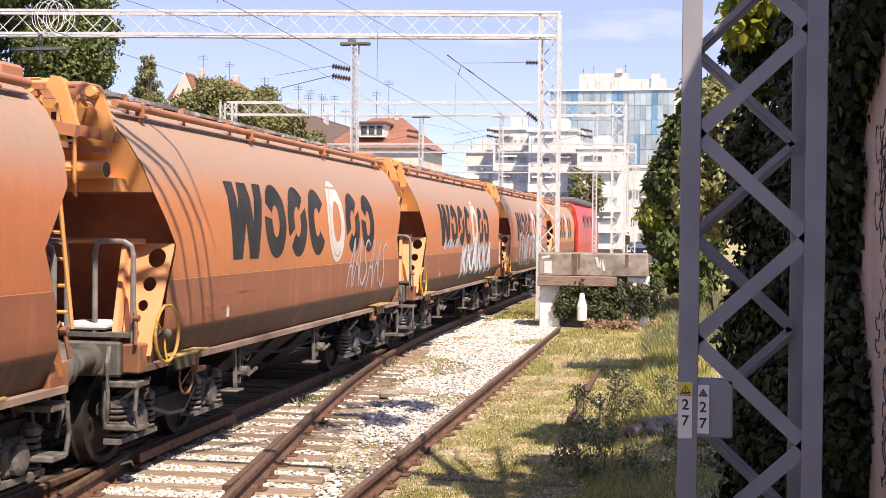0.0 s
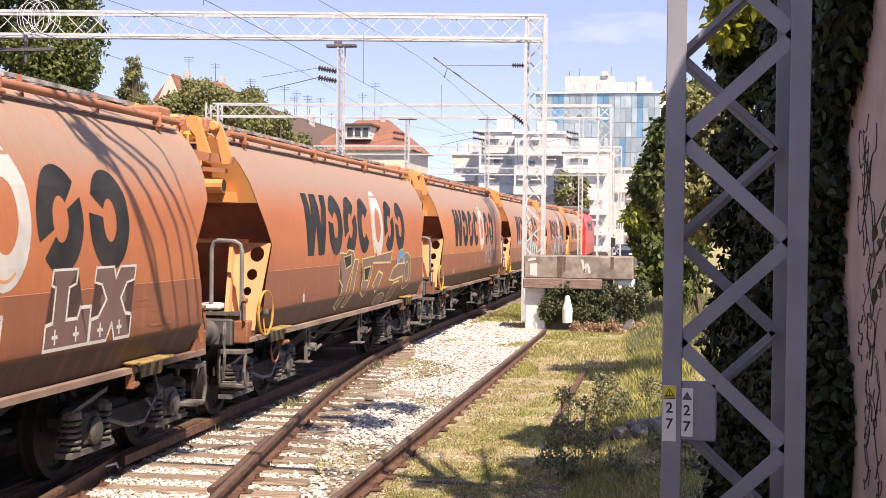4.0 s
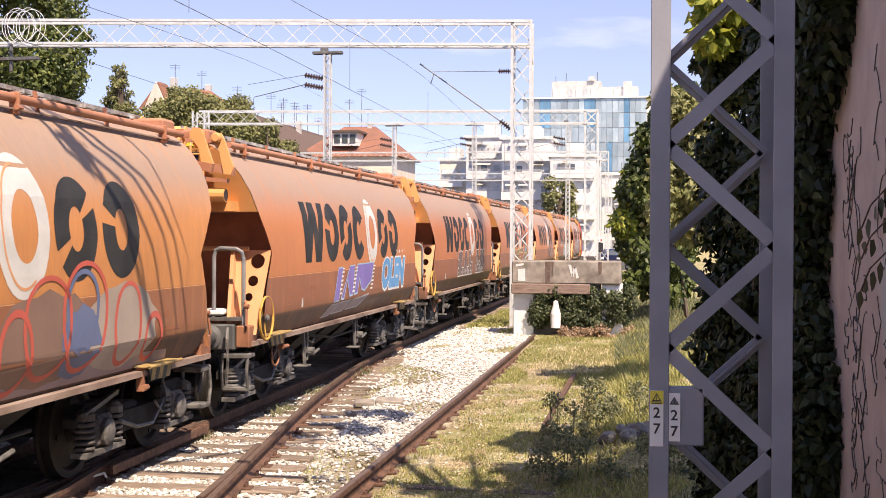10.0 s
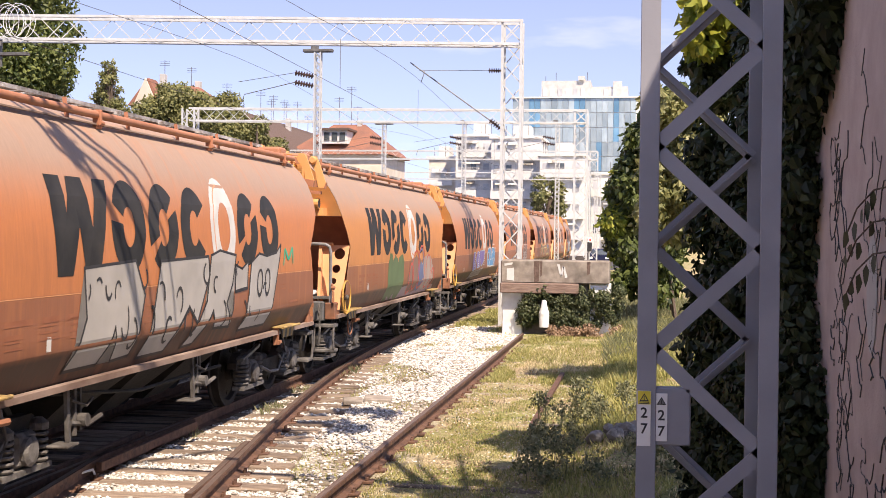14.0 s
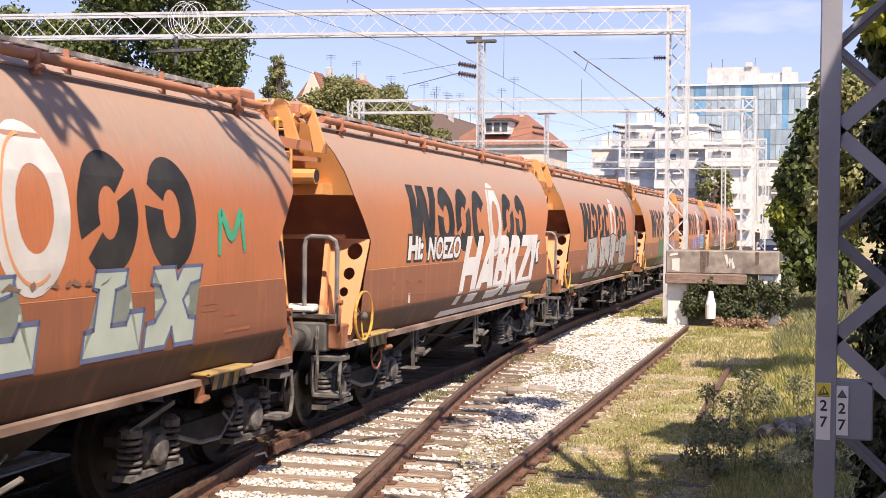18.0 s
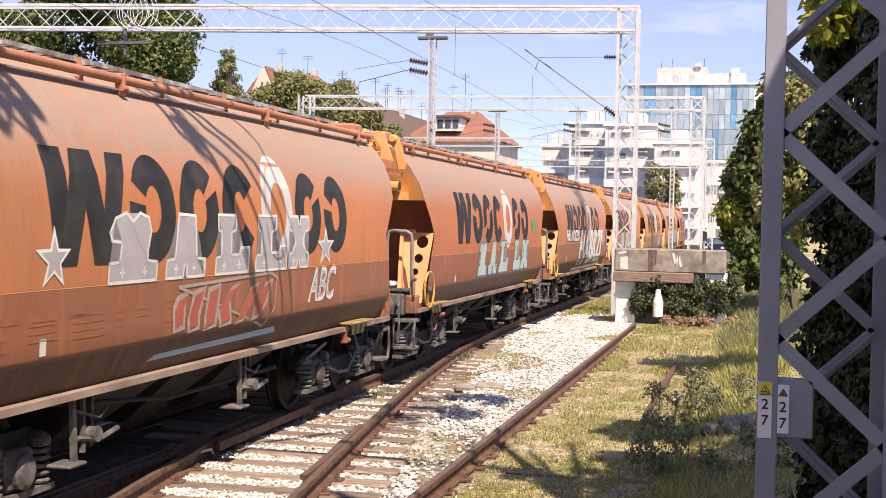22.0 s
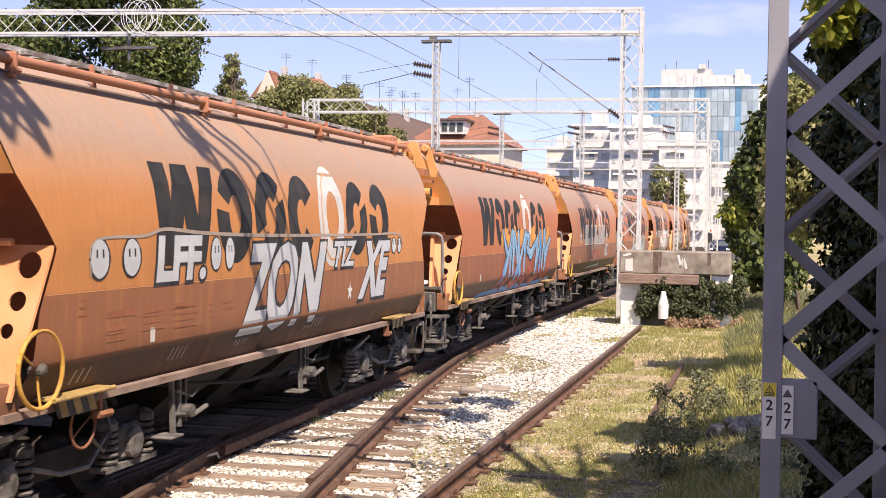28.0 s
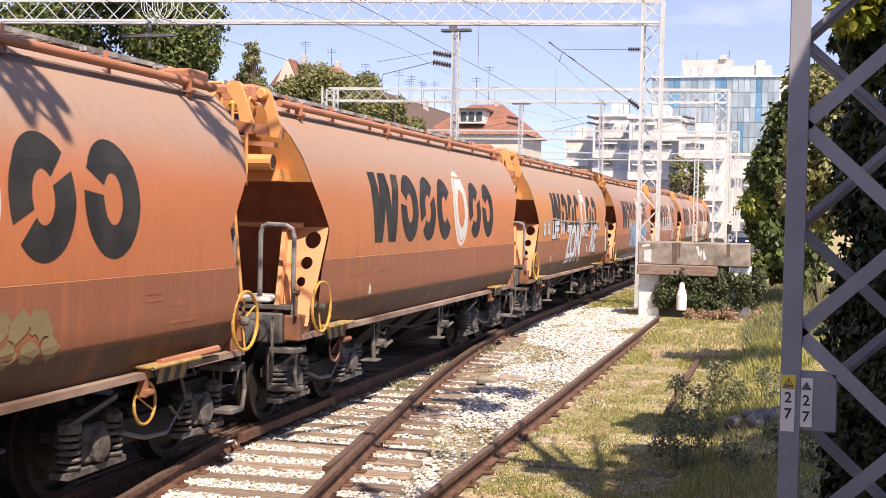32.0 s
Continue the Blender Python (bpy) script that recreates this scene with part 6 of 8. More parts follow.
def build_wall():
    s = Shape()
    s.box(1.12, -8, -0.4, 1.5, 10.0, 5.42)
    solid("wall_east", s, M["plaster"], "pinkish plaster wall with graffiti scrawls and ivy", "wall", kind="structure")
    sc = thing("wall_graffiti", "thin dark spray scrawls on the plaster wall", "graffiti")
    rnd = random.Random(8)
    for k in range(64):
        y, z = rnd.uniform(4.7, 7.7), rnd.uniform(0.4, 2.8)
        h = rnd.uniform(0.15, 0.7)
        path = [(1.117, y + (0.05 + 0.10 * h) * math.cos((4 + k % 5) * q / 10 + k), z + h * q / 16 + 0.08 * h * math.sin((4 + k % 5) * q / 5)) for q in range(17)]
        s = Shape()
        s.tube(path, 0.002 + 0.002 * rnd.random(), 4)
        part("spray_line", s, M["black"], sc)
    for y, z, ry, rz in ((6.3, 2.05, 0.14, 0.30), (5.6, 1.5, 0.20, 0.5), (5.5, 2.0, 0.2, 0.2)):
        s = Shape()
        s.add([(1.116, y + ry * math.cos(a), z + rz * math.sin(a)) for a in (2 * math.pi * q / 14 for q in range(14))], [tuple(range(14))])
        part("spray_patch", s, M["wall_grey"] if z > 1.6 else M["rust_red"], sc)
    sp = thing("ivy_sprig", "loose ivy sprig hanging before the plaster wall", "ivy")
    for q in range(3):
        s = Shape()
        z0 = 2.55 - 0.14 * q
        pts = [(1.08, 5.45 + 0.02 * q, z0), (1.0, 5.62, z0 - 0.02), (0.95, 5.75, z0 - 0.10), (0.93, 5.86, z0 - 0.2)]
        s.tube(pts, 0.004, 5)
        part("stem", s, M["bark"], sp)
        for k in range(5):
            c = Vector(pts[1]).lerp(Vector(pts[3]), k / 4)
            s = Shape()
            d = Vector((-0.02, rnd.uniform(-0.5, 0.7), rnd.uniform(-1, 0.1))).normalized()
            e = d.cross(Vector((1, 0.3, 0.1))).normalized()
            s.add([c, c + d * 0.03 + e * 0.032, c + d * 0.075 + e * 0.020, c + d * 0.105, c + d * 0.075 - e * 0.020, c + d * 0.03 - e * 0.032], [(0, 1, 2, 3), (0, 3, 4, 5)])
            part("leaf", s, M["leaf_dark"], sp)
    rnd = random.Random(21)
    cs = []
    for k in range(820):
        y = 6.75 + 4.4 * rnd.random()
        top = lerp_z([(7.2, 5.3), (9.8, 5.0), (10.4, 4.0), (11.2, 3.0)], y)
        low = lerp_z([(6.7, 4.4), (7.2, 3.75), (7.7, 3.30), (8.05, 3.05), (8.2, -0.1)], y)
        z = rnd.uniform(low, top)
        if 7.75 < y < 8.2 and k % 3 == 0:
            z = rnd.uniform(-0.1, 1.5)
        bulge = 0.15 + 0.50 * min(1, max(0, (y - 8.9) / 1.8)) * (1 if z < 3.2 else 0.2)
        cs.append((1.12 - bulge * rnd.random() ** 0.5, y, z, rnd.uniform(0.17, 0.27)))
    # hidden clumps behind the wall, added only to throw shade on the ground
    for k in range(70):
        cs.append((rnd.uniform(1.7, 2.6), rnd.uniform(10.2, 12.2), rnd.uniform(2.6, 5.4), rnd.uniform(0.25, 0.36)))
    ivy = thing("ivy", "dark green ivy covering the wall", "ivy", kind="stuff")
    # wall ivy in the leaf colour with shade put in
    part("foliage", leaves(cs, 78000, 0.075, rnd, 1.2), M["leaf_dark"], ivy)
    s = Shape()
    s.prism([(8.5, -0.2), (11.0, -0.2), (11.0, 2.6), (10.2, 4.2), (8.5, 5.0)], "x", 0.88, 1.118)
    part("stems", s, M["bark"], ivy, "dark tangle of old ivy stems")
    cl = thing("climbing_bush", "sunlit yellow-green climbing shrub over the wall", "bush")
    cs = []
    for k in range(210):
        y = rnd.uniform(32.0, 38)
        z = rnd.uniform(0.9, 6.1)
        left = -0.98 + (0.42 * (z - 3.4) if z > 3.4 else 0.08 * (3.4 - z)) + 0.12 * rnd.random()
        cs.append((left + (1.0 - left) * rnd.random(), y, z, rnd.uniform(0.24, 0.42)))
    # crest leaves take the sunlit tone, those under it a painted-in shade tone
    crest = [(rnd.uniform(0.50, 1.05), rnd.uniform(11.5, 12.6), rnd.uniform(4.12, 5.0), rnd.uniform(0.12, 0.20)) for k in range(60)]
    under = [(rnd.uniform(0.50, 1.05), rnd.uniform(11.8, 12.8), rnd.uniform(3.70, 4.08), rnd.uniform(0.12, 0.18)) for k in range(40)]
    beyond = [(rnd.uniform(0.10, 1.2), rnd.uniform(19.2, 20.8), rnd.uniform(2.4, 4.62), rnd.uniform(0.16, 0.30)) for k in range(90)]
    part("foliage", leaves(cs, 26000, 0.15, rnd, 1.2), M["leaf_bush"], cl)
    # left edge gets brighter leaves, sunlight put into their colour
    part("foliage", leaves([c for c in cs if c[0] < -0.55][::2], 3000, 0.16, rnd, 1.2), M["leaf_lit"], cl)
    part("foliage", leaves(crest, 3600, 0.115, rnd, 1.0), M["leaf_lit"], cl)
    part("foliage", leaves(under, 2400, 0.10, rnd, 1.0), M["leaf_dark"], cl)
    part("foliage", leaves(beyond, 9000, 0.10, rnd, 1.0), M["leaf_olive"], cl)
    for k in range(7):
        s = Shape()
        y = 32.5 + 0.8 * k
        s.tube([(0.95, y, -0.3), (0.7, y + 0.2, 1.5), (0.3, y - 0.1, 3.0), (-0.2, y, 3.8)], 0.03, 6, radii=[0.05, 0.04, 0.03, 0.015])
        part("stem", s, M["bark"], cl)
    # an unseen tree added behind the wall, for branch shadows on wagons and ground
    tr = thing("overhanging_tree", "unseen tree added behind the wall to cast branch shadows", "tree")
    s = Shape()
    s.tube([(2.6, 7.5, -0.3), (2.5, 7.5, 3.0), (2.0, 7.6, 5.4), (1.2, 7.8, 7.2)], 0.16, 8, radii=[0.2, 0.17, 0.13, 0.08])
    part("trunk", s, M["bark"], tr)
    cs = [(-2.75, 7.2, 8.3, 0.16), (-2.6, 7.1, 8.4, 0.14)]
    s = Shape()
    s.tube([(1.2, 7.8, 7.2), (0.2, 7.2, 8.4), (-1.4, 6.9, 9.0), (-3.1, 6.95, 8.75)], 0.05, 7, radii=[0.08, 0.06, 0.05, 0.035])
    for dy, dz, q in ((0, 0, 0), (0.28, 0.12, 0.2), (-0.30, -0.1, 0.1), (0.55, 0.1, 0.3)):
        s.tube([(-3.1, 6.98 + dy * 0.3, 8.72 + dz), (-2.7, 7.25 + dy, 8.3 + dz), (-2.57, 7.8 + dy, 8.0 + dz), (-2.47, 8.3 + dy, 7.4 + dz), (-2.49, 8.6 + dy, 6.7 + dz), (-2.5, 8.75 + dy, 6.2 + dz)], 0.03, 6, radii=[0.035, 0.035, 0.03, 0.026, 0.02, 0.012])
    s.tube([(-3.1, 7.3, 8.75), (-3.0, 8.4, 8.6), (-2.7, 8.7, 8.3), (-2.5, 8.85, 7.8), (-2.45, 9.2, 7.3)], 0.022, 6, radii=[0.03, 0.026, 0.02, 0.016, 0.01])
    s.tube([(-1.4, 6.9, 9.0), (-1.0, 8.6, 8.2), (-0.6, 10.4, 7.2), (-0.5, 11.8, 6.4)], 0.04, 6, radii=[0.05, 0.04, 0.03, 0.015])
    for k in range(16):
        q = rnd.random()
        c = Vector((-1.0, 8.6, 8.2)).lerp(Vector((-0.5, 11.8, 6.4)), q)
        s.tube([c, c + Vector((rnd.uniform(-0.8, 0.6), rnd.uniform(-0.4, 0.7), rnd.uniform(-0.5, 0.2)))], 0.014, 5)
    part("branch", s, M["bark"], tr)
    twig = Shape()
    for k in range(9):
        a = Vector((1.5 + rnd.uniform(-0.4, 0.3), 7.5 + rnd.uniform(-0.5, 0.3), 6.4 + rnd.uniform(-0.4, 0.9)))
        b = a + Vector((rnd.uniform(-0.9, 0.5), rnd.uniform(-0.8, 0.9), rnd.uniform(-0.2, 1.0)))
        twig.tube([(1.75, 7.65, 6.1), a, b, b + Vector((rnd.uniform(-0.5, 0.5), rnd.uniform(-0.4, 0.4), 0.3))], 0.02, 5, radii=[0.05, 0.035, 0.022, 0.01])
        for q in range(3):
            c = a.lerp(b, rnd.random())
            twig.tube([c, c + Vector((rnd.uniform(-0.5, 0.5), rnd.uniform(-0.5, 0.5), rnd.uniform(-0.3, 0.4)))], 0.012, 4)
        cs.append((*b, rnd.uniform(0.10, 0.18)))
    part("branch", twig, M["bark"], tr)
    limb = Shape()
    up = Vector((0.44, -0.58, 1.0))

    def over(x, y, h):
        """The place at height h over the spot of ground that it shades."""
        return Vector((x, y, -0.17)) + up * (h + 0.17)
    fork = over(-1.5, 10.6, 6.6)
    limb.tube([(1.2, 7.8, 7.2), (1.5, 7.0, 7.4), fork], 0.05, 6, radii=[0.07, 0.06, 0.045])
    for gx, gy in ((-2.95, 13.7), (-2.35, 13.0), (-2.6, 12.2), (-2.0, 13.6), (-3.5, 14.6), (-1.9, 12.0)):
        tip = over(gx, gy, rnd.uniform(5.8, 6.5))
        mid = fork.lerp(tip, 0.5) + Vector((0.1, 0.05, 0.15))
        limb.tube([fork, mid, tip], 0.05, 6, radii=[0.06, 0.045, 0.025])
        for q in range(6):
            c = mid.lerp(tip, rnd.random())
            e = c + Vector((rnd.uniform(-0.45, 0.45), rnd.uniform(-0.45, 0.45), rnd.uniform(-0.25, 0.25)))
            limb.tube([c, e], 0.017, 4)
    part("branch", limb, M["bark"], tr)
    for k in range(17):
        cs.append((*over(rnd.uniform(-4.4, -3.4), rnd.uniform(14.5, 17.0), rnd.uniform(5.6, 6.6)), rnd.uniform(0.14, 0.28)))
    # leaf screen out of view, added to darken the ground beside the siding
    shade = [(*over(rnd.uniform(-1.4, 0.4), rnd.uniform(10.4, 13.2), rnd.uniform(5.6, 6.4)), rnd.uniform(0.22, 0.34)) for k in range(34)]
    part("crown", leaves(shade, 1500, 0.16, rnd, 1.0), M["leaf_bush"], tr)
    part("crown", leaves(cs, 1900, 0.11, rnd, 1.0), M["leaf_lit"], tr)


build_wall()


# ---- buffer stop ----
def build_buffer_stop():
    b = thing("buffer_stop", "stained concrete buffer stop overgrown with ivy", "buffer stop")
    s = Shape()
    s.box(-3.45, 30.5, 1.14, -0.78, 31.6, 1.71, 0.03)
    part("block", s, M["concrete"], b, "stained concrete block")
    s = Shape()
    s.box(-3.45, 30.34, 0.90, -1.52, 30.50, 1.15, 0.02)
    part("plank", s, M["oldwood"], b, "weathered timber buffer plank")
    for x in (-3.42, -1.25):
        s = Shape()
        s.box(x, 30.6, -0.4, x + 0.5, 31.5, 1.14, 0.02)
        part("pier", s, M["white"], b, "white painted pier")
    s = Shape()
    s.box(-2.9, 30.75, -0.4, -1.3, 31.5, 1.14)
    part("core", s, M["concrete"], b)
    s = Shape()
    s.lathe([(0.0, -0.05), (0.15, -0.05), (0.16, 0.35), (0.10, 0.55), (0.07, 0.72), (0.0, 0.74)], (-2.35, 30.16, 0.0), "z", 14)
    s.v = [(-2.35 + (x + 2.35) * 0.8, 30.3 + (y - 30.16) * 0.8, 0.12 + z * 0.85) for x, y, z in s.v]
    part("lamp_housing", s, M["white"], b, "white painted marker")
    rnd = random.Random(5)
    cs = [(rnd.uniform(-2.9, -0.5), 30.5 + rnd.uniform(-0.1, 0.2), rnd.uniform(0.3, 0.98) * (1 if q % 3 else 0.55), rnd.uniform(0.10, 0.22)) for q in range(74)]
    iv = thing("ivy_clump", "dark ivy hanging over the buffer stop", "ivy")
    for q in range(4):
        part("foliage", leaves(cs[q::4], 3800, 0.055, rnd, 1.0), M["leaf_grey"], iv)
    for pts in ([(-3.30, 1.22), (-3.12, 1.20), (-3.12, 1.52), (-3.30, 1.50)], [(-3.36, 1.56), (-3.16, 1.60), (-3.16, 1.65), (-3.36, 1.62)], [(-2.06, 1.62), (-1.99, 1.62), (-1.94, 1.34), (-1.98, 1.32)], [(-1.98, 1.32), (-1.93, 1.32), (-1.88, 1.56), (-1.92, 1.58)], [(-1.92, 1.58), (-1.87, 1.56), (-1.80, 1.30), (-1.86, 1.28)]):
        s = Shape()
        s.prism(pts, "y", 30.492, 30.497)
        part("painted_mark", s, M["logo_white"], b, "faded white painted stroke")
    # dark upright stripes down the front of the block
    for xa, xb, zb in ((-2.62, -2.50, 1.16), (-2.47, -2.43, 1.30), (-1.32, -1.25, 1.36)):
        s = Shape()
        s.prism([(xa, zb), (xb, zb + 0.04), (xb + 0.01, 1.69), (xa - 0.01, 1.69)], "y", 30.493, 30.4985)
        part("water_stain", s, M["roofdark"], b, "dark upright stripe")
    dry = thing("dry_brush", "reddish dry brush at the foot of the buffer stop", "brush")
    cs = [(rnd.uniform(-2.3, -0.5), rnd.uniform(29.6, 30.3), rnd.uniform(-0.14, 0.06), rnd.uniform(0.08, 0.18)) for _ in range(30)]
    part("foliage", leaves(cs, 3600, 0.05, rnd, -0.3), M["brush"], dry)

build_buffer_stop()


# ---- ground cover ----
def blades(spots, rnd, hmin, hmax, width=0.007):
    """Grass blades: bent two-triangle strips at the given (x, y)."""
    s = Shape()
    for x, y in spots:
        z = ground_z(x, y) - 0.02
        h = rnd.uniform(hmin, hmax)
        a = rnd.uniform(0, 6.28)
        b = rnd.uniform(0.1, 0.7) * h
        dx, dy = math.cos(a), math.sin(a)
        w = width * rnd.uniform(0.6, 1.5)
        s.add([(x - dy * w, y + dx * w, z), (x + dy * w, y - dx * w, z), (x + dx * b * 0.4 + dy * w * 0.7, y + dy * b * 0.4 - dx * w * 0.7, z + h * 0.6), (x + dx * b, y + dy * b, z + h)], [(0, 1, 2), (0, 2, 3)])
    return s


def patchy(rnd, n, x0, x1, y0, y1, scale, cut, seed):
    out = []
    while len(out) < n:
        x, y = rnd.uniform(x0, x1), y0 + (y1 - y0) * rnd.random() ** 1.3
        if noise.noise(Vector((x * scale, y * scale * 0.6, seed))) > cut:
            out.append((x, y))
    return out


def litter(spots, rnd, size):
    """Fallen leaves and chips lying almost flat."""
    s = Shape()
    for x, y in spots:
        z = ground_z(x, y) + rnd.uniform(0.004, 0.022)
        a, q = rnd.uniform(0, 6.28), size * rnd.uniform(0.5, 1.4)
        c, d = math.cos(a) * q, math.sin(a) * q
        t = rnd.uniform(-0.5, 0.5) * q
        s.add([(x - c, y - d, z), (x + d * 0.5, y - c * 0.5, z + t), (x + c, y + d, z + 0.2 * q), (x - d * 0.5, y + c * 0.5, z - t * 0.3)], [(0, 1, 2), (0, 2, 3)])
    return s


def clump_at(x, y):
    return noise.noise(Vector((x * 0.8, y * 0.4, 2.2)))


def build_grass():
    rnd = random.Random(77)
    g = thing("grass", "patchy yellow-green meadow grass beside the siding", "grass", kind="stuff")
    part("blades", blades(patchy(rnd, 20000, -0.9, 1.1, 10, 31, 0.7, -0.1, 1.0), rnd, 0.03, 0.12), M["grass"], g)
    part("blades", blades(patchy(rnd, 24000, -0.6, 3.0, 14.5, 34, 0.9, -0.2, 7.0), rnd, 0.06, 0.26, 0.009), M["grass"], g)
    part("blades", blades(patchy(rnd, 34000, -2.7, -0.7, 10.5, 30, 2.2, -0.05, 4.0), rnd, 0.02, 0.075, 0.0055), M["grass"], g)
    part("blades", blades(patchy(rnd, 16000, -2.7, 0.4, 10.5, 30, 2.6, 0.05, 5.0), rnd, 0.015, 0.06, 0.007), M["weed"], g)
    part("blades", blades(patchy(rnd, 12000, -2.7, -0.4, 20.5, 29.8, 0.9, 0.0, 8.0), rnd, 0.03, 0.10, 0.009), M["grass"], g)
    part("blades", blades(patchy(rnd, 15000, -0.7, 2.6, 24, 44, 0.7, -0.3, 6.0), rnd, 0.10, 0.34, 0.006), M["weed"], g)
    part("blades", blades([p for p in patchy(rnd, 24000, -5.0, -2.9, 28.5, 41, 0.8, -0.12, 9.0) if rnd.random() < max(0.0, p[1] - 30.5) / 4], rnd, 0.04, 0.16, 0.010), M["grass"], g)
    thin = [(x, y) for x, y in ((rnd.uniform(-4.9, -2.85), 11 + 17 * rnd.random()) for _ in range(30000)) if clump_at(x, y) > 0.17 and x > turnout_x(y)]
    part("blades", blades(thin[:9000], rnd, 0.02, 0.07, 0.006), M["grass"], g)
    part("blades", blades(patchy(rnd, 700, -5.4, -5.0, 12, 24, 1.1, 0.25, 3.0), rnd, 0.05, 0.18), M["weed"], g)
    st = thing("dry_straw", "pale dry straw and fallen leaves on the ground", "straw", kind="stuff")
    part("stalks", blades(patchy(rnd, 26000, -2.6, 1.0, 10, 30, 1.6, -0.10, 12.0), rnd, 0.012, 0.06, 0.006), M["straw"], st)
    part("stalks", blades(patchy(rnd, 5000, -2.2, 0.4, 22.0, 27, 0.5, -0.2, 15.0), rnd, 0.03, 0.10, 0.012), M["straw"], st)
    part("litter", litter(patchy(rnd, 13000, -2.7, 0.8, 10, 26, 1.4, -0.2, 17.0), rnd, 0.018), M["brush"], st)
    part("litter", litter(patchy(rnd, 9000, -2.7, 0.8, 10, 26, 1.8, -0.1, 19.0), rnd, 0.016), M["straw"], st)
    part("litter", litter(thin[9000:12500], rnd, 0.022), M["brush"], st)
    for n, (x, y, r, h, lab) in enumerate(((-0.85, 15.4, 0.42, 0.42, "tall grey-green weeds beside the siding"), (-0.45, 15.8, 0.4, 0.55, "tall grey-green weeds beside the siding"), (0.25, 12.4, 0.4, 0.4, "dark weeds in the shade"), (-0.75, 12.5, 0.45, 0.35, "dark weeds in the shade"))):
        w = thing("weed_clump", lab, "weeds", "weeds by the siding")
        cs = [(x + rnd.uniform(-r, r), y + rnd.uniform(-r, r), -0.1 + h * rnd.random(), 0.11) for _ in range(20)]
        part("foliage", leaves(cs, 1700, 0.034, rnd, -0.6), M["weed"], w)
        for c in cs[::2]:
            s = Shape()
            s.tube([(c[0], c[1], ground_z(c[0], c[1]) - 0.03), (c[0] + 0.02, c[1], c[2] + 0.1)], 0.006, 4)
            part("stem", s, M["weed"], w)


def build_stones():
    """Loose ballast: many small angular stones."""
    rnd = random.Random(5)
    t = (1 + 5 ** 0.5) / 2
    ico_f = [(0, 11, 5), (0, 5, 1), (0, 1, 7), (0, 7, 10), (0, 10, 11), (1, 5, 9), (5, 11, 4), (11, 10, 2), (10, 7, 6), (7, 1, 8), (3, 9, 4), (3, 4, 2), (3, 2, 6), (3, 6, 8), (3, 8, 9), (4, 9, 5), (2, 4, 11), (6, 2, 10), (8, 6, 7), (9, 8, 1)]
    ico_v = [Vector(p).normalized() for p in ((-1, t, 0), (1, t, 0), (-1, -t, 0), (1, -t, 0), (0, -1, t), (0, 1, t), (0, -1, -t), (0, 1, -t), (t, 0, -1), (t, 0, 1), (-t, 0, -1), (-t, 0, 1))]
    kinds = []
    for k in range(8):
        kinds.append([v * rnd.uniform(0.7, 1.2) for v in ico_v])

    def heap(spots, lab):
        s = Shape()
        for x, y, z, r in spots:
            e = Euler((rnd.uniform(0, 6), rnd.uniform(0, 6), rnd.uniform(0, 6))).to_matrix()
            sx, sy, sz = r * rnd.uniform(0.8, 1.3), r * rnd.uniform(0.8, 1.2), r * rnd.uniform(0.5, 0.8)
            k = len(s.v)
            for v in kinds[rnd.randrange(8)]:
                w = e @ v
                s.v.append((x + w.x * sx, y + w.y * sy, z + w.z * sz))
            s.f += [(a + k, b + k, c + k) for a, b, c in ico_f]
        solid("ballast", s, STONE, lab, "gravel", kind="stuff")
    spots = []
    while len(spots) < 35000:
        y = 9.2 + 25 * rnd.random() ** 1.5
        x = rnd.uniform(turnout_x(y) - 1.45 if y < 13 else -5.45, -2.82)
        clump = clump_at(x, y)
        if clump > 0.22 and rnd.random() < 0.88 and x > turnout_x(y) + 0.1:
            continue
        left = x < turnout_x(y) - 0.1
        fr = ((y - 6.4) / 0.57) % 1
        if (left or x < turnout_x(y) + 0.7) and (fr < 0.27 or fr > 0.73) and rnd.random() < 0.93 and y < 22:
            continue
        spots.append((x, y, -0.182 + rnd.uniform(-0.02, 0.02) + (0.03 if x > turnout_x(y) + 0.7 else 0), rnd.uniform(0.012, 0.029) * (1 + max(0, y - 22) * 0.05)))
    for _ in range(9000):
        y = 9.2 + 11 * rnd.random() ** 1.3
        fr = ((y - 6.4) / 0.57) % 1
        if 0.24 < fr < 0.76:
            x = turnout_x(y) - 0.1 - 1.3 * rnd.random()
            if x > -5.4:
                spots.append((x, y, -0.172 + rnd.uniform(-0.02, 0.02), rnd.uniform(0.013, 0.028)))
    for _ in range(9000):
        x, y = rnd.uniform(-2.72, -1.0), 10 + 18 * rnd.random() ** 1.2
        bed = 0.35 if 13.5 < y < 21 and 0.3 < ((y - 6.4) / 0.57) % 1 < 0.7 else 0.0
        if rnd.random() < 0.30 + bed - 0.14 * (x + 2.7) + 0.5 * noise.noise(Vector((x * 2.2, y * 1.3, 5.5))):
            spots.append((x, y, ground_z(x, y) + rnd.uniform(-0.014, 0.006), rnd.uniform(0.009, 0.020)))
    heap(spots, "white limestone ballast stones between the rails")


def stone_mat():
    m = leaf_mat("limestone_chips", (0.26, 0.235, 0.205), (0.78, 0.75, 0.70), 0.0)
    m.node_tree.nodes["Principled BSDF"].inputs["Roughness"].default_value = 0.9
    return m


STONE = stone_mat()
build_grass()
build_stones()


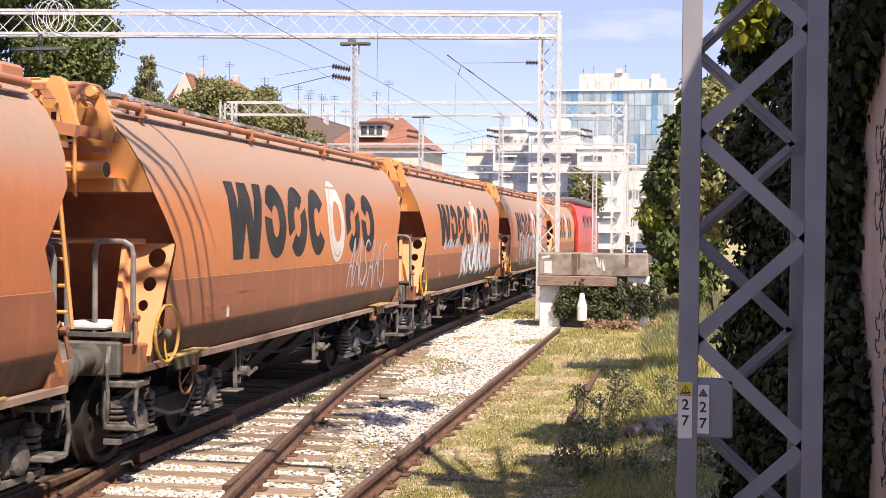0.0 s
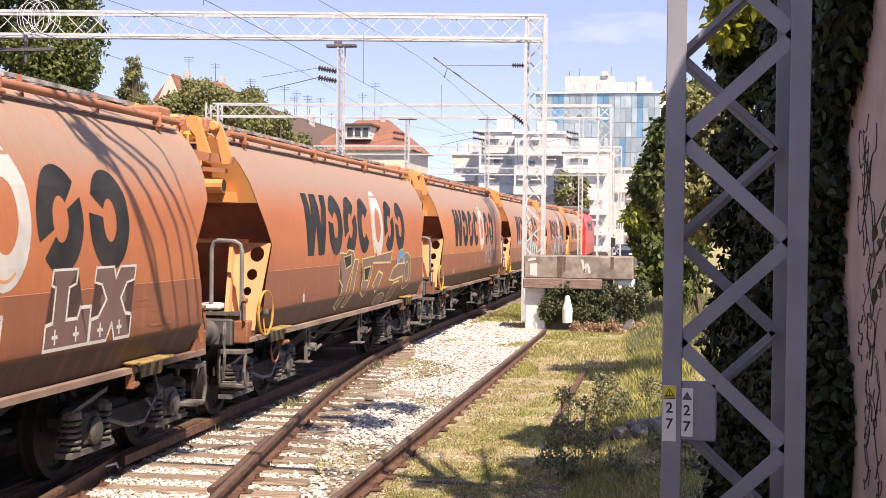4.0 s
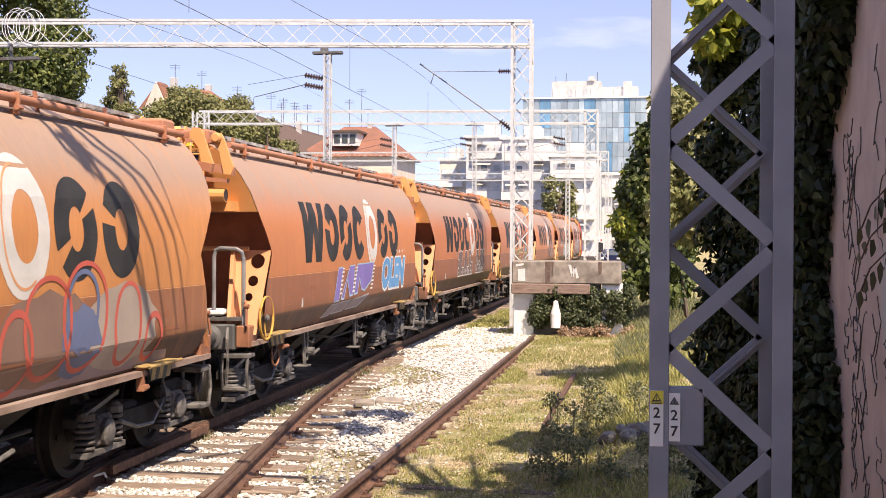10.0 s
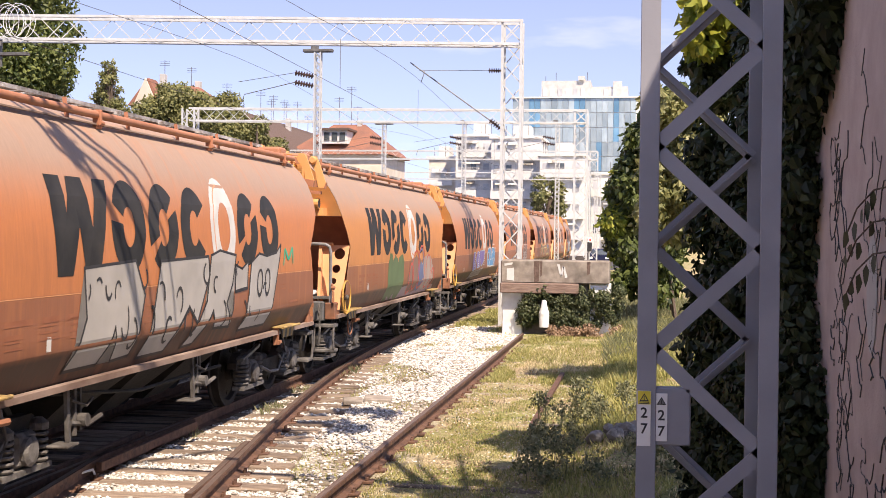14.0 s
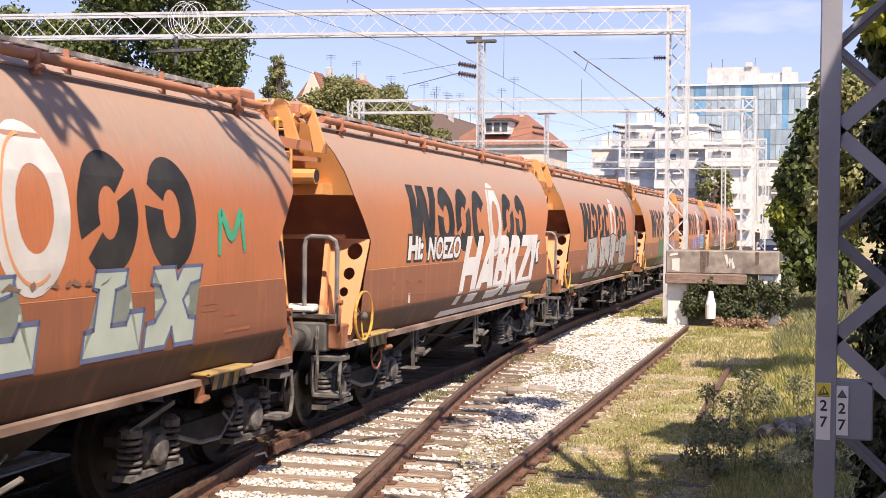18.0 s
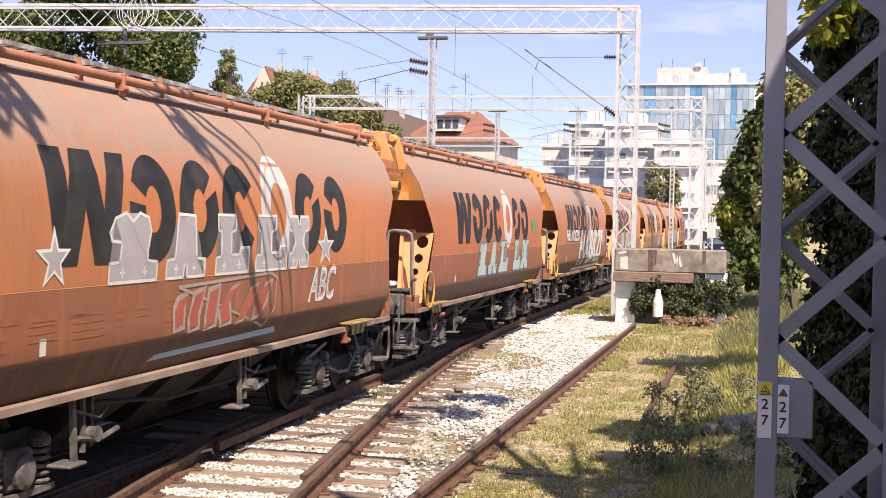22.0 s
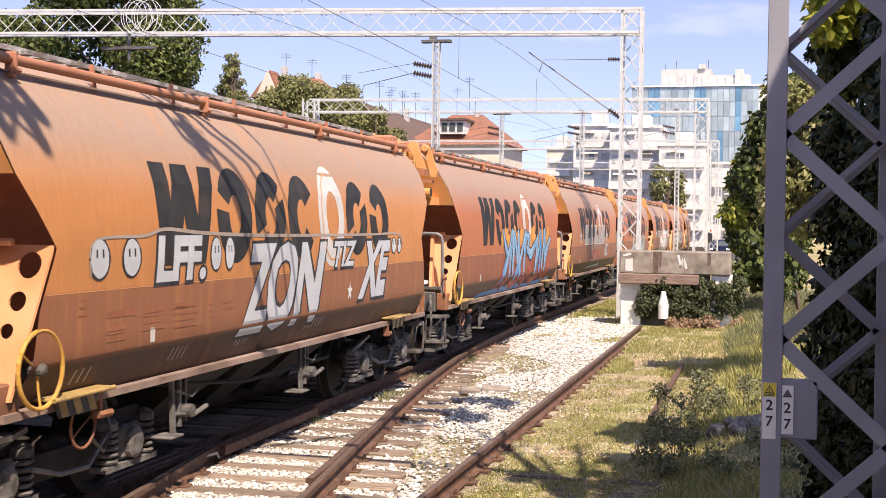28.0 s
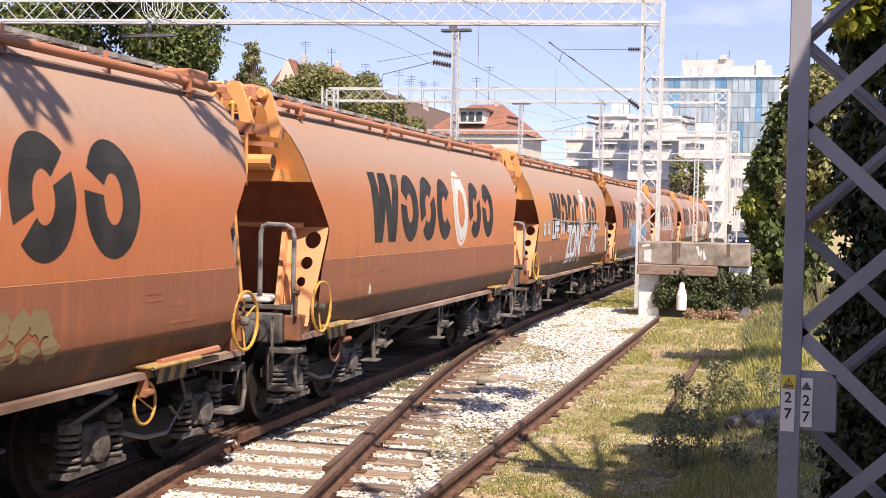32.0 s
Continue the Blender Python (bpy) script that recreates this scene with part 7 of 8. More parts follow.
def build_rocks():
    rnd = random.Random(15)
    r = thing("rubble_pile", "grey broken rubble half sunk in weeds", "rubble")
    for k in range(14):
        bm = bmesh.new()
        bmesh.ops.create_icosphere(bm, subdivisions=2, radius=1)
        for v in bm.verts:
            v.co *= 1 + 0.28 * noise.noise(v.co * 1.7 + Vector((k * 3.1, 0, 0)))
        s = Shape()
        s.take(bm, Matrix.LocRotScale((-0.26 + rnd.uniform(-0.26, 0.30), 14.55 + rnd.uniform(-0.25, 0.3), -0.03 + rnd.uniform(0, 0.10)), Euler((k, 2 * k, 3 * k)), (rnd.uniform(0.06, 0.13), rnd.uniform(0.06, 0.12), rnd.uniform(0.05, 0.09))))
        part("rock", s, M["stone"], r)


build_rocks()


def build_slabs():
    for x, y, a, w in ((-4.12, 17.5, 14, 0.28), (-3.80, 17.75, 8, 0.40)):
        s = Shape()
        s.box(-w / 2, -0.16, -0.03, w / 2, 0.16, 0.045, 0.012)
        solid("concrete_slab", s, M["concrete"], "small broken concrete slab lying on the ballast", "slab", "slabs on the ballast", at=pose(x, y, -0.125, 3, 2, a))


def build_signal():
    g = thing("ground_signal", "small signal post with a red and white plate", "signal")
    x, y = -3.15, 74.0
    s = Shape()
    s.tube([(x, y, -0.3), (x, y, 2.2)], 0.06, 8)
    part("post", s, M["grey"], g)
    s = Shape()
    s.box(x - 0.20, y - 0.10, 1.42, x + 0.20, y + 0.10, 1.96, 0.02)
    part("relay_box", s, M["black"], g)
    s = Shape()
    s.box(x - 0.20, y - 0.13, 2.0, x + 0.20, y - 0.10, 2.28, 0.01)
    plate = part("plate", s, M["sign_white"], g, "white plate with red marks")
    for k in (-1, 1):
        s = Shape()
        s.box(x + 0.10 * k - 0.05, y - 0.14, 2.05, x + 0.10 * k + 0.05, y - 0.132, 2.18)
        part("red_mark", s, M["red"], plate)


build_slabs()
build_signal()


def build_car():
    """A parked dark blue estate car seen from the front."""
    c = thing("parked_car", "dark blue car parked on the road beyond the siding", "car", at=pose(-3.55, 104, -0.19))
    s = Shape()
    prof = [(-0.85, 0.25), (0.85, 0.25), (0.88, 0.75), (0.84, 0.95), (0.62, 1.45), (-0.62, 1.45), (-0.84, 0.95), (-0.88, 0.75)]
    s.prism(prof[:4] + [(-0.84, 0.95), (-0.88, 0.75)], "y", 0, 4.2)
    s.add([(-0.82, 1.0, 0.95), (0.82, 1.0, 0.95), (0.82, 4.1, 0.95), (-0.82, 4.1, 0.95), (-0.6, 1.9, 1.47), (0.6, 1.9, 1.47), (0.6, 3.8, 1.47), (-0.6, 3.8, 1.47)], [(0, 1, 5, 4), (1, 2, 6, 5), (2, 3, 7, 6), (3, 0, 4, 7), (4, 5, 6, 7)])
    part("body", s, M["car"], c)
    s = Shape()
    s.add([(-0.74, 1.02, 0.99), (0.74, 1.02, 0.99), (0.57, 1.84, 1.43), (-0.57, 1.84, 1.43)], [(0, 1, 2, 3)])
    part("windscreen", s, M["pane"], c)
    for sx in (-1, 1):
        s = Shape()
        s.box(sx * 0.66 - 0.14, -0.02, 0.62, sx * 0.66 + 0.14, 0.03, 0.78, 0.02)
        part("headlight", s, M["white"], c)
        for y in (0.8, 3.4):
            s = Shape()
            s.lathe([(0.0, -0.1), (0.31, -0.1), (0.33, -0.06), (0.33, 0.06), (0.31, 0.1), (0.0, 0.1)], (sx * 0.78, y, 0.33), "x", 16)
            part("tyre", s, M["rubber"], c)
        s = Shape()
        s.box(sx * 0.98 - 0.1, 1.35, 0.95, sx * 0.98 + 0.08, 1.5, 1.1, 0.02)
        part("mirror", s, M["car"], c)


build_car()
s = Shape()
s.box(-4.6, 92, -0.4, 1.1, 140, -0.185)
solid("road", s, M["asphalt"], "grey asphalt road beyond the siding", "road", kind="structure")


# ---- the train ----
def build_train():
    first = build_wagon()
    out = []
    for k in range(-3, 14):
        w = first if k == -3 else copy_thing(first, pose(0, 0, 0))
        out.append((k, w))
    return out


def build_loco():
    l = thing("locomotive", "red electric locomotive at the head of the train", "locomotive")
    s = Shape()
    prof = [(1.45, 0.9), (1.48, 1.6), (1.46, 2.6), (1.30, 3.3), (1.05, 3.55), (-1.05, 3.55), (-1.30, 3.3), (-1.46, 2.6), (-1.48, 1.6), (-1.45, 0.9)]
    s.prism(prof, "y", 0.9, 15.4)
    part("body", s, M["red"], l)
    s = Shape()
    s.box(-1.2, 2, 3.55, 1.2, 14, 3.85, 0.08)
    part("roof_gear", s, M["steel"], l)
    s = Shape()
    s.box(-1.2, 0.86, 2.2, 1.2, 0.9, 3.0, 0.01)
    part("rear_window", s, M["pane"], l)
    for sx in (1, -1):
        for y in (4.5, 7, 9.5):
            s = Shape()
            s.box(sx * 1.47, y, 2.4, sx * 1.475, y + 1.2, 3.0)
            part("side_grille", s, M["steel"], l)
    s = Shape()
    s.box(-1.35, 1.2, 0.3, 1.35, 15.1, 0.9, 0.05)
    part("underframe", s, M["dark"], l)
    for yc in (3.4, 12.9):
        build_bogie(l, yc)
    for y in (2.5, 4.3, 12.0, 13.8):
        share("wheelset", WHEEL, l, pose(0, y, 0.46))
    for sx in (1, -1):
        s = Shape()
        s.lathe([(0.0, 0.3), (0.23, 0.32), (0.23, 0.36), (0.1, 0.4), (0.1, 0.92)], (sx * 0.875, 0, 1.06), "y", 14)
        part("buffer", s, M["grey"], l)
    return l


def train_y(t):
    """Rear coupling plane of the wagon that stands before the camera at the start."""
    return 1.1976484e-05 * t ** 4 - 0.0011136227 * t ** 3 + 0.037485008 * t ** 2 + 3.6886284 * t + 11.211789 - 1.24


def spray(name, c, d=None):
    return mat(name, c, d or tuple(min(1, x * 1.15 + 0.01) for x in c), 0.6, 0, 2.5, dirt=tuple(x * 0.6 + 0.06 for x in c), dirt_at=0.66, dirt_scale=1.8)


S_WHITE = spray("white_spray_paint", (0.62, 0.62, 0.60))
S_GREY = spray("silver_grey_spray_paint", (0.36, 0.35, 0.37))
S_SILVER = spray("dull_silver_spray_paint", (0.36, 0.345, 0.325))
S_GHOST = spray("pale_grey_blue_spray_paint", (0.46, 0.49, 0.53))
S_MINT = spray("pale_mint_spray_paint", (0.38, 0.45, 0.40))
S_YELLOW = spray("yellow_spray_paint", (0.56, 0.50, 0.21))
S_LILAC = spray("dusty_lilac_spray_paint", (0.25, 0.20, 0.22))
S_VIOLET = spray("violet_spray_paint", (0.18, 0.13, 0.38))
S_BLUE = spray("sky_blue_spray_paint", (0.09, 0.27, 0.50))
S_PALE = spray("pale_blue_spray_paint", (0.30, 0.42, 0.54))
S_GREEN = spray("dark_green_spray_paint", (0.09, 0.14, 0.06))
S_FADED = spray("faded_green_spray_paint", (0.20, 0.16, 0.08))
S_TEAL = spray("emerald_spray_paint", (0.03, 0.33, 0.20))
S_RED = spray("red_spray_paint", (0.48, 0.09, 0.06))
S_GLOW = spray("amber_spray_paint", (0.58, 0.265, 0.055))
S_MUD = spray("muddy_brown_spray_paint", (0.20, 0.12, 0.09))
S_DULL = spray("dull_beige_spray_paint", (0.33, 0.27, 0.23))
S_SLATE = spray("slate_blue_spray_paint", (0.10, 0.13, 0.24))
S_DUSK = spray("dusky_mauve_spray_paint", (0.155, 0.095, 0.085))
S_BRICK = spray("faded_brick_red_spray_paint", (0.36, 0.085, 0.055))
S_SKY = spray("light_steel_blue_spray_paint", (0.16, 0.33, 0.50))
S_BLACK = spray("black_spray_paint", (0.02, 0.02, 0.024))


GLYPHS = [[(0, 0), (0.06, 0.6), (0.1, 1), (0.4, 0.5), (0.66, 0.04), (0.72, 0.5), (0.8, 1)],
          [(0.8, 0.86), (0.42, 1), (0.08, 0.78), (0.42, 0.5), (0.75, 0.26), (0.42, 0), (0, 0.14)],
          [(0.8, 0.98), (0.3, 0.95), (0.1, 0.6), (0.4, 0.5), (0.12, 0.4), (0.2, 0.04), (0.8, 0.02)],
          [(0.1, 1), (0.14, 0.5), (0.05, 0), (0.16, 0.45), (0.8, 0.95), (0.36, 0.55), (0.8, 0)],
          [(0, 1), (0.2, 0.05), (0.42, 0.7), (0.6, 0.05), (0.85, 1)],
          [(0, 0), (0.3, 0.7), (0.42, 1), (0.55, 0.6), (0.8, 0), (0.55, 0.35), (0.2, 0.36)]]


def ribbon(parent, pts, width, fill, rim, level, rim_w=0.03):
    """One fluid paint stroke along a path, swelling in its middle, with an outline under it."""
    fine = []
    for i in range(len(pts) - 1):
        p0, p1, p2, p3 = (Vector(pts[max(0, min(len(pts) - 1, i + d))]) for d in (-1, 0, 1, 2))
        for q in range(5):
            t = q / 5
            fine.append(0.5 * (2 * p1 + (p2 - p0) * t + (2 * p0 - 5 * p1 + 4 * p2 - p3) * t * t + (3 * p1 - p0 - 3 * p2 + p3) * t ** 3))
    fine.append(Vector(pts[-1]))
    n = len(fine)
    for material, extra, off, name in ((rim, rim_w, level, "graffiti_outline"), (fill, 0.0, level + 0.004, "graffiti_stroke")):
        if not material:
            continue
        bm = bmesh.new()
        left, right = [], []
        for i, p in enumerate(fine):
            d = fine[min(i + 1, n - 1)] - fine[max(i - 1, 0)]
            d.normalize()
            w = width * (0.55 + 0.45 * math.sin(math.pi * i / (n - 1))) + extra
            e = d * extra * (-1 if i == 0 else 1 if i == n - 1 else 0)
            for side, s in ((left, 1), (right, -1)):
                side.append(bm.verts.new((0, p.x + e.x - d.y * w * s, max(1.01, p.y + e.y + d.x * w * s))))
        for i in range(n - 1):
            bm.faces.new((left[i], left[i + 1], right[i + 1], right[i]))
        part(name, skin_bm(bm, 1, off), material, parent)


def wild(parent, y0, y1, z0, z1, n, width, fill, rim, glint, seed, lean=0.15, level=0.010, rim_w=0.03):
    """Unreadable flowing graffiti letters."""
    rnd = random.Random(seed)
    w = (y1 - y0) / n
    for k in range(n):
        g = GLYPHS[(seed + k * 5 + k * k) % len(GLYPHS)]
        a, h = y0 + w * k, (z1 - z0) * rnd.uniform(0.88, 1.05)
        b = z0 + rnd.uniform(-0.05, 0.08) * (z1 - z0)
        pts = [(a + u * w * 1.05 + lean * v + rnd.uniform(-0.03, 0.03), b + v * h) for u, v in g]
        ribbon(parent, pts, width, fill, rim, level + 0.0008 * k, rim_w)
        if glint:
            ribbon(parent, [(y - width * 0.25, z + width * 0.3) for y, z in pts[:len(pts) // 2 + 2]], width * 0.4, glint, None, level + 0.006 + 0.0008 * k)


SLABS = {"R": [(0, 0.72), (0.1, 0.92), (0.3, 1), (0.44, 0.88), (0.6, 1), (0.8, 0.94), (0.86, 0.74), (0.78, 0.45), (0.78, 0.3), (1, 0.28), (1, 0), (0, 0), (0, 0.28), (0.18, 0.3), (0.22, 0.58), (0.04, 0.6)],
         "A": [(0.3, 1), (0.74, 0.98), (0.78, 0.3), (1, 0.28), (1, 0), (0.54, 0), (0.52, 0.2), (0.46, 0.2), (0.44, 0), (0, 0), (0, 0.28), (0.2, 0.3)],
         "L": [(0.05, 1), (0.6, 1), (0.6, 0.76), (0.45, 0.7), (0.45, 0.32), (0.7, 0.32), (0.75, 0.44), (1, 0.44), (1, 0), (0, 0), (0, 0.28), (0.15, 0.3), (0.15, 0.72), (0.05, 0.75)],
         "X": [(0, 1), (0.42, 1), (0.5, 0.8), (0.58, 1), (1, 1), (1, 0.75), (0.8, 0.7), (0.68, 0.5), (0.84, 0.3), (1, 0.28), (1, 0), (0.6, 0), (0.5, 0.2), (0.4, 0), (0, 0), (0, 0.28), (0.16, 0.3), (0.32, 0.5), (0.18, 0.7), (0, 0.75)]}


def patch(parent, poly, fill, rim=None, width=0.02, level=0.010, name="graffiti_letter"):
    """One painted outline, filled and edged with a line."""
    if fill:
        bm = bmesh.new()
        bm.faces.new([bm.verts.new((0, y, z)) for y, z in poly])
        bmesh.ops.triangulate(bm, faces=bm.faces[:])
        part(name, skin_bm(bm, 1, level), fill, parent)
    if rim:
        bm = bmesh.new()
        n = len(poly)
        for i in range(n):
            p, q = Vector(poly[i]), Vector(poly[(i + 1) % n])
            d = (q - p).normalized() * width
            e = Vector((-d.y, d.x))
            bm.faces.new([bm.verts.new((0, c.x, max(1.005, c.y))) for c in (p - d - e, q + d - e, q + d + e, p - d + e)])
        part("graffiti_outline", skin_bm(bm, 1, level + 0.004), rim, parent)


def slab_word(parent, spans, z0, z1, fill, rim, width=0.018, lean=0.0, marks=None, drop=0.0):
    """Broad-footed block letters, each (letter, from, to); marks puts small crosses in their feet."""
    for k, (ch, a, b) in enumerate(spans):
        dz = drop * k
        patch(parent, [(a + (b - a) * u + lean * v, z0 + dz + (z1 - z0) * v) for u, v in SLABS[ch]], fill, rim, width)
        if marks:
            for f in (0.25, 0.72):
                c, z, r = a + (b - a) * f, z0 + dz + 0.14 * (z1 - z0), 0.05
                sh = Shape()
                for d in ((r, 0), (0, r)):
                    bm = bmesh.new()
                    w = 0.012
                    bm.faces.new([bm.verts.new((0, c + i * d[0] + j * w * (d[1] > 0), z + i * d[1] + j * w * (d[0] > 0))) for i, j in ((-1, -1), (1, -1), (1, 1), (-1, 1))])
                    q = skin_bm(bm, 1, 0.016)
                    sh.add(q.v, q.f)
                part("graffiti_cross", sh, marks, parent)


def paint_wagons(wagons):
    """What has been sprayed on each wagon."""
    w = dict(wagons)
    rnd = random.Random(31)
    SPRAYED.append(True)
    wild(w[-2], 3.0, 9.6, 1.2, 2.0, 9, 0.10, S_GREY, S_BLACK, None, 2)
    wild(w[-1], 5.4, 9.6, 1.25, 1.85, 6, 0.10, S_WHITE, S_BLUE, None, 3)
    scrawl(w[-1], "graffiti_bar", S_PALE, None, 2.9, 5.0, 1.75, 2.05, 6, 4)
    wild(w[0], 7.7, 10.0, 1.35, 2.05, 6, 0.028, S_GREY, None, None, 5, 0.3)
    for pts in ([(4.72, 1.88), (5.15, 1.86), (5.3, 1.92), (5.6, 1.90), (5.75, 1.75), (5.35, 1.45), (5.0, 1.08), (4.7, 1.15), (4.95, 1.42), (4.7, 1.5)],
                [(5.7, 1.75), (5.98, 1.74), (5.75, 1.4), (5.5, 1.1), (5.28, 1.12), (5.5, 1.4)],
                [(6.2, 1.74), (7.0, 1.78), (7.05, 1.95), (7.15, 1.79), (8.3, 1.85), (8.2, 1.64), (6.9, 1.66), (6.8, 1.5), (6.6, 1.35), (6.5, 1.2), (6.15, 1.3), (6.3, 1.5)],
                [(6.9, 1.36), (7.3, 1.54), (7.6, 1.5), (7.2, 1.24)]):
        patch(w[1], pts, S_MUD, S_YELLOW, 0.013)
    patch(w[1], [(4.95, 1.80), (5.5, 1.84), (5.5, 1.66), (5.15, 1.62)], M["logo"], S_YELLOW, 0.009, 0.016)
    patch(w[1], [(6.35, 1.60), (6.75, 1.62), (6.6, 1.44), (6.4, 1.44)], M["logo"], S_YELLOW, 0.009, 0.016)

    def oval(y, z, ry, rz, a=0, b=360):
        return [(y + ry * math.cos(math.radians(a + (b - a) * k / 18)), z + rz * math.sin(math.radians(a + (b - a) * k / 18))) for k in range(18 if b - a == 360 else 19)]
    patch(w[1], oval(9.50, 1.50, 0.42, 0.30, -120, 150) + [(8.42, 1.55), (8.12, 1.40), (8.45, 1.38), (9.2, 1.42)], S_MUD, S_YELLOW, 0.012)
    patch(w[1], oval(9.56, 1.48, 0.17, 0.15), S_DUSK, S_YELLOW, 0.010, 0.016)
    patch(w[1], oval(9.03, 1.61, 0.33, 0.27, 0, 180), S_BLUE, S_YELLOW, 0.012, 0.018)
    patch(w[1], oval(9.03, 1.61, 0.17, 0.11, 0, 180), S_MUD, S_YELLOW, 0.010, 0.022)
    patch(w[1], [(8.40, 1.02), (8.34, 1.18), (8.46, 1.34), (8.9, 1.36), (8.82, 1.24), (8.78, 1.12), (8.6, 1.04)], S_DUSK, S_YELLOW, 0.012)
    patch(w[1], oval(7.76, 1.10, 0.36, 0.11), S_MUD, S_YELLOW, 0.012)
    ribbon(w[1], [(4.2, 1.72), (4.35, 1.86), (4.3, 1.74), (4.5, 1.84)], 0.012, S_RED, None, 0.010)
    slab_word(w[2], (("R", 4.68, 5.62), ("A", 5.68, 6.42), ("L", 6.46, 7.14), ("L", 7.82, 8.56), ("X", 8.58, 9.36)), 1.31, 1.88, S_DUSK, S_WHITE, 0.012, 0.10, S_WHITE)
    scrawl(w[2], "graffiti_bar", S_DULL, None, 4.2, 4.75, 1.72, 1.86, 5, 14, 0.02, 0.3)
    for pts in ([(4.62, 1.30), (4.98, 1.31), (5.22, 1.73), (4.88, 1.72)],
                [(5.12, 1.32), (5.34, 1.32), (5.56, 1.56), (5.72, 1.34), (5.94, 1.35), (6.02, 1.75), (5.7, 1.74)],
                [(6.02, 1.35), (6.24, 1.36), (6.36, 1.56), (6.5, 1.40), (6.7, 1.38), (7.15, 1.50), (7.28, 1.77), (6.2, 1.76)]):
        patch(w[3], pts, S_VIOLET, S_PALE, 0.012, 0.012)
    for y in (5.06, 5.95, 7.14):
        for q in range(7):
            z = 1.38 + 0.052 * q
            patch(w[3], [(y + 0.03 * q - 0.06, z), (y + 0.03 * q + 0.10, z + 0.004), (y + 0.03 * q + 0.10, z + 0.026), (y + 0.03 * q - 0.06, z + 0.022)], S_WHITE, None, 0, 0.018, "graffiti_tick")
    for pts in ([(4.12, 1.08), (4.7, 1.10), (4.98, 1.26), (4.58, 1.26)], [(4.8, 1.11), (5.6, 1.12), (5.9, 1.28), (5.05, 1.27)], [(5.75, 1.13), (6.55, 1.14), (7.0, 1.32), (6.0, 1.28)]):
        patch(w[3], pts, S_LILAC, S_GREY, 0.010)
    tag(w[3], "OLEN", 7.95, 9.85, 1.34, 1.84, S_BLUE, S_WHITE, 0.12, 0.07, 0.04)
    scrawl(w[3], "graffiti_bar", S_WHITE, None, 9.2, 9.9, 1.92, 2.02, 6, 15, 0.03, 0.3)
    for c, ry, rz in ((4.9, 0.30, 0.48), (5.4, 0.36, 0.40), (6.0, 0.36, 0.44)):
        part("graffiti_patch", side_skin(blob_pts(c, 1.42, ry, rz, rnd, 22, 0.1), 1, 0.010 + 0.002 * rnd.random()), S_GREEN, w[4])
    part("graffiti_patch", side_skin(blob_pts(7.6, 1.40, 0.85, 0.36, rnd, 24, 0.12), 1, 0.009), S_MUD, w[4])
    part("graffiti_patch", side_skin(blob_pts(9.0, 1.42, 0.75, 0.36, rnd, 24, 0.12), 1, 0.010), S_DULL, w[4])
    part("graffiti_patch", side_skin(blob_pts(8.2, 1.35, 0.36, 0.28, rnd, 24, 0.12), 1, 0.013), S_SLATE, w[4])
    for c, z, r, q, m in ((7.6, 1.52, 0.42, 0.40, S_RED), (8.2, 1.62, 0.30, 0.34, S_SLATE), (8.25, 1.58, 0.42, 0.46, S_RED), (9.1, 1.45, 0.30, 0.36, S_RED), (7.1, 1.35, 0.26, 0.30, S_RED), (9.7, 1.30, 0.22, 0.22, S_RED)):
        part("graffiti_ring", ring_skin(c, z, r, q, r - 0.05, q - 0.05, 1, 0.016), m, w[4])
    part("graffiti_patch", side_skin([(4.6, 1.03), (10.3, 1.03), (10.2, 1.16), (7.0, 1.26), (4.8, 1.20)], 1, 0.008), S_LILAC, w[4])
    for pts in ([(3.2, 1.93), (4.6, 1.98), (4.9, 1.62), (4.7, 1.12), (4.2, 1.10), (4.05, 1.4), (3.8, 1.1), (3.0, 1.1), (3.3, 1.5)],
                [(5.35, 1.96), (6.7, 1.99), (6.75, 1.75), (6.45, 1.32), (6.2, 1.47), (5.95, 1.32), (5.75, 1.07), (5.0, 1.07), (5.2, 1.5)],
                [(6.78, 2.0), (7.05, 2.06), (7.6, 1.99), (7.5, 1.62), (7.32, 1.45), (7.55, 1.2), (7.0, 1.22), (6.9, 1.4), (6.55, 1.08), (6.25, 1.07), (6.7, 1.5)],
                [(7.58, 1.86), (7.85, 1.80), (8.08, 1.90), (8.08, 1.57), (7.62, 1.55)],
                [(8.2, 1.88), (8.5, 2.0), (8.8, 1.96), (9.2, 2.0), (9.42, 2.12), (9.22, 1.55), (9.02, 1.12), (8.0, 1.12), (8.15, 1.5)]):
        patch(w[5], pts, S_SILVER, S_BLACK, 0.016, 0.012)
    for c in (8.55, 8.85):
        part("graffiti_ring", ring_skin(c, 1.62, 0.11, 0.16, 0.08, 0.12, 1, 0.024), S_BLACK, w[5])
    for k in range(22):
        c, z, q = 3.3 + 0.26 * k, rnd.uniform(1.25, 1.85), rnd.uniform(0.06, 0.14)
        a0 = rnd.uniform(0, 360)
        part("graffiti_line", open_ring(c, z, q, q * 1.2, q - 0.03, q * 1.2 - 0.03, a0, a0 + rnd.uniform(90, 250), 0.022, 10), S_BLACK, w[5])
    ribbon(w[5], [(9.55, 1.80), (9.58, 1.92), (9.62, 2.04), (9.78, 1.90), (9.95, 2.06), (9.98, 1.95), (10.0, 1.82)], 0.03, S_TEAL, None, 0.012)
    tag(w[6], "Hi:", 2.35, 3.05, 1.76, 2.10, S_WHITE, S_BLACK, 0.06, 0.05)
    tag(w[6], "NOEZO", 3.3, 5.2, 1.74, 2.08, S_WHITE, S_BLACK, 0.1, 0.04)
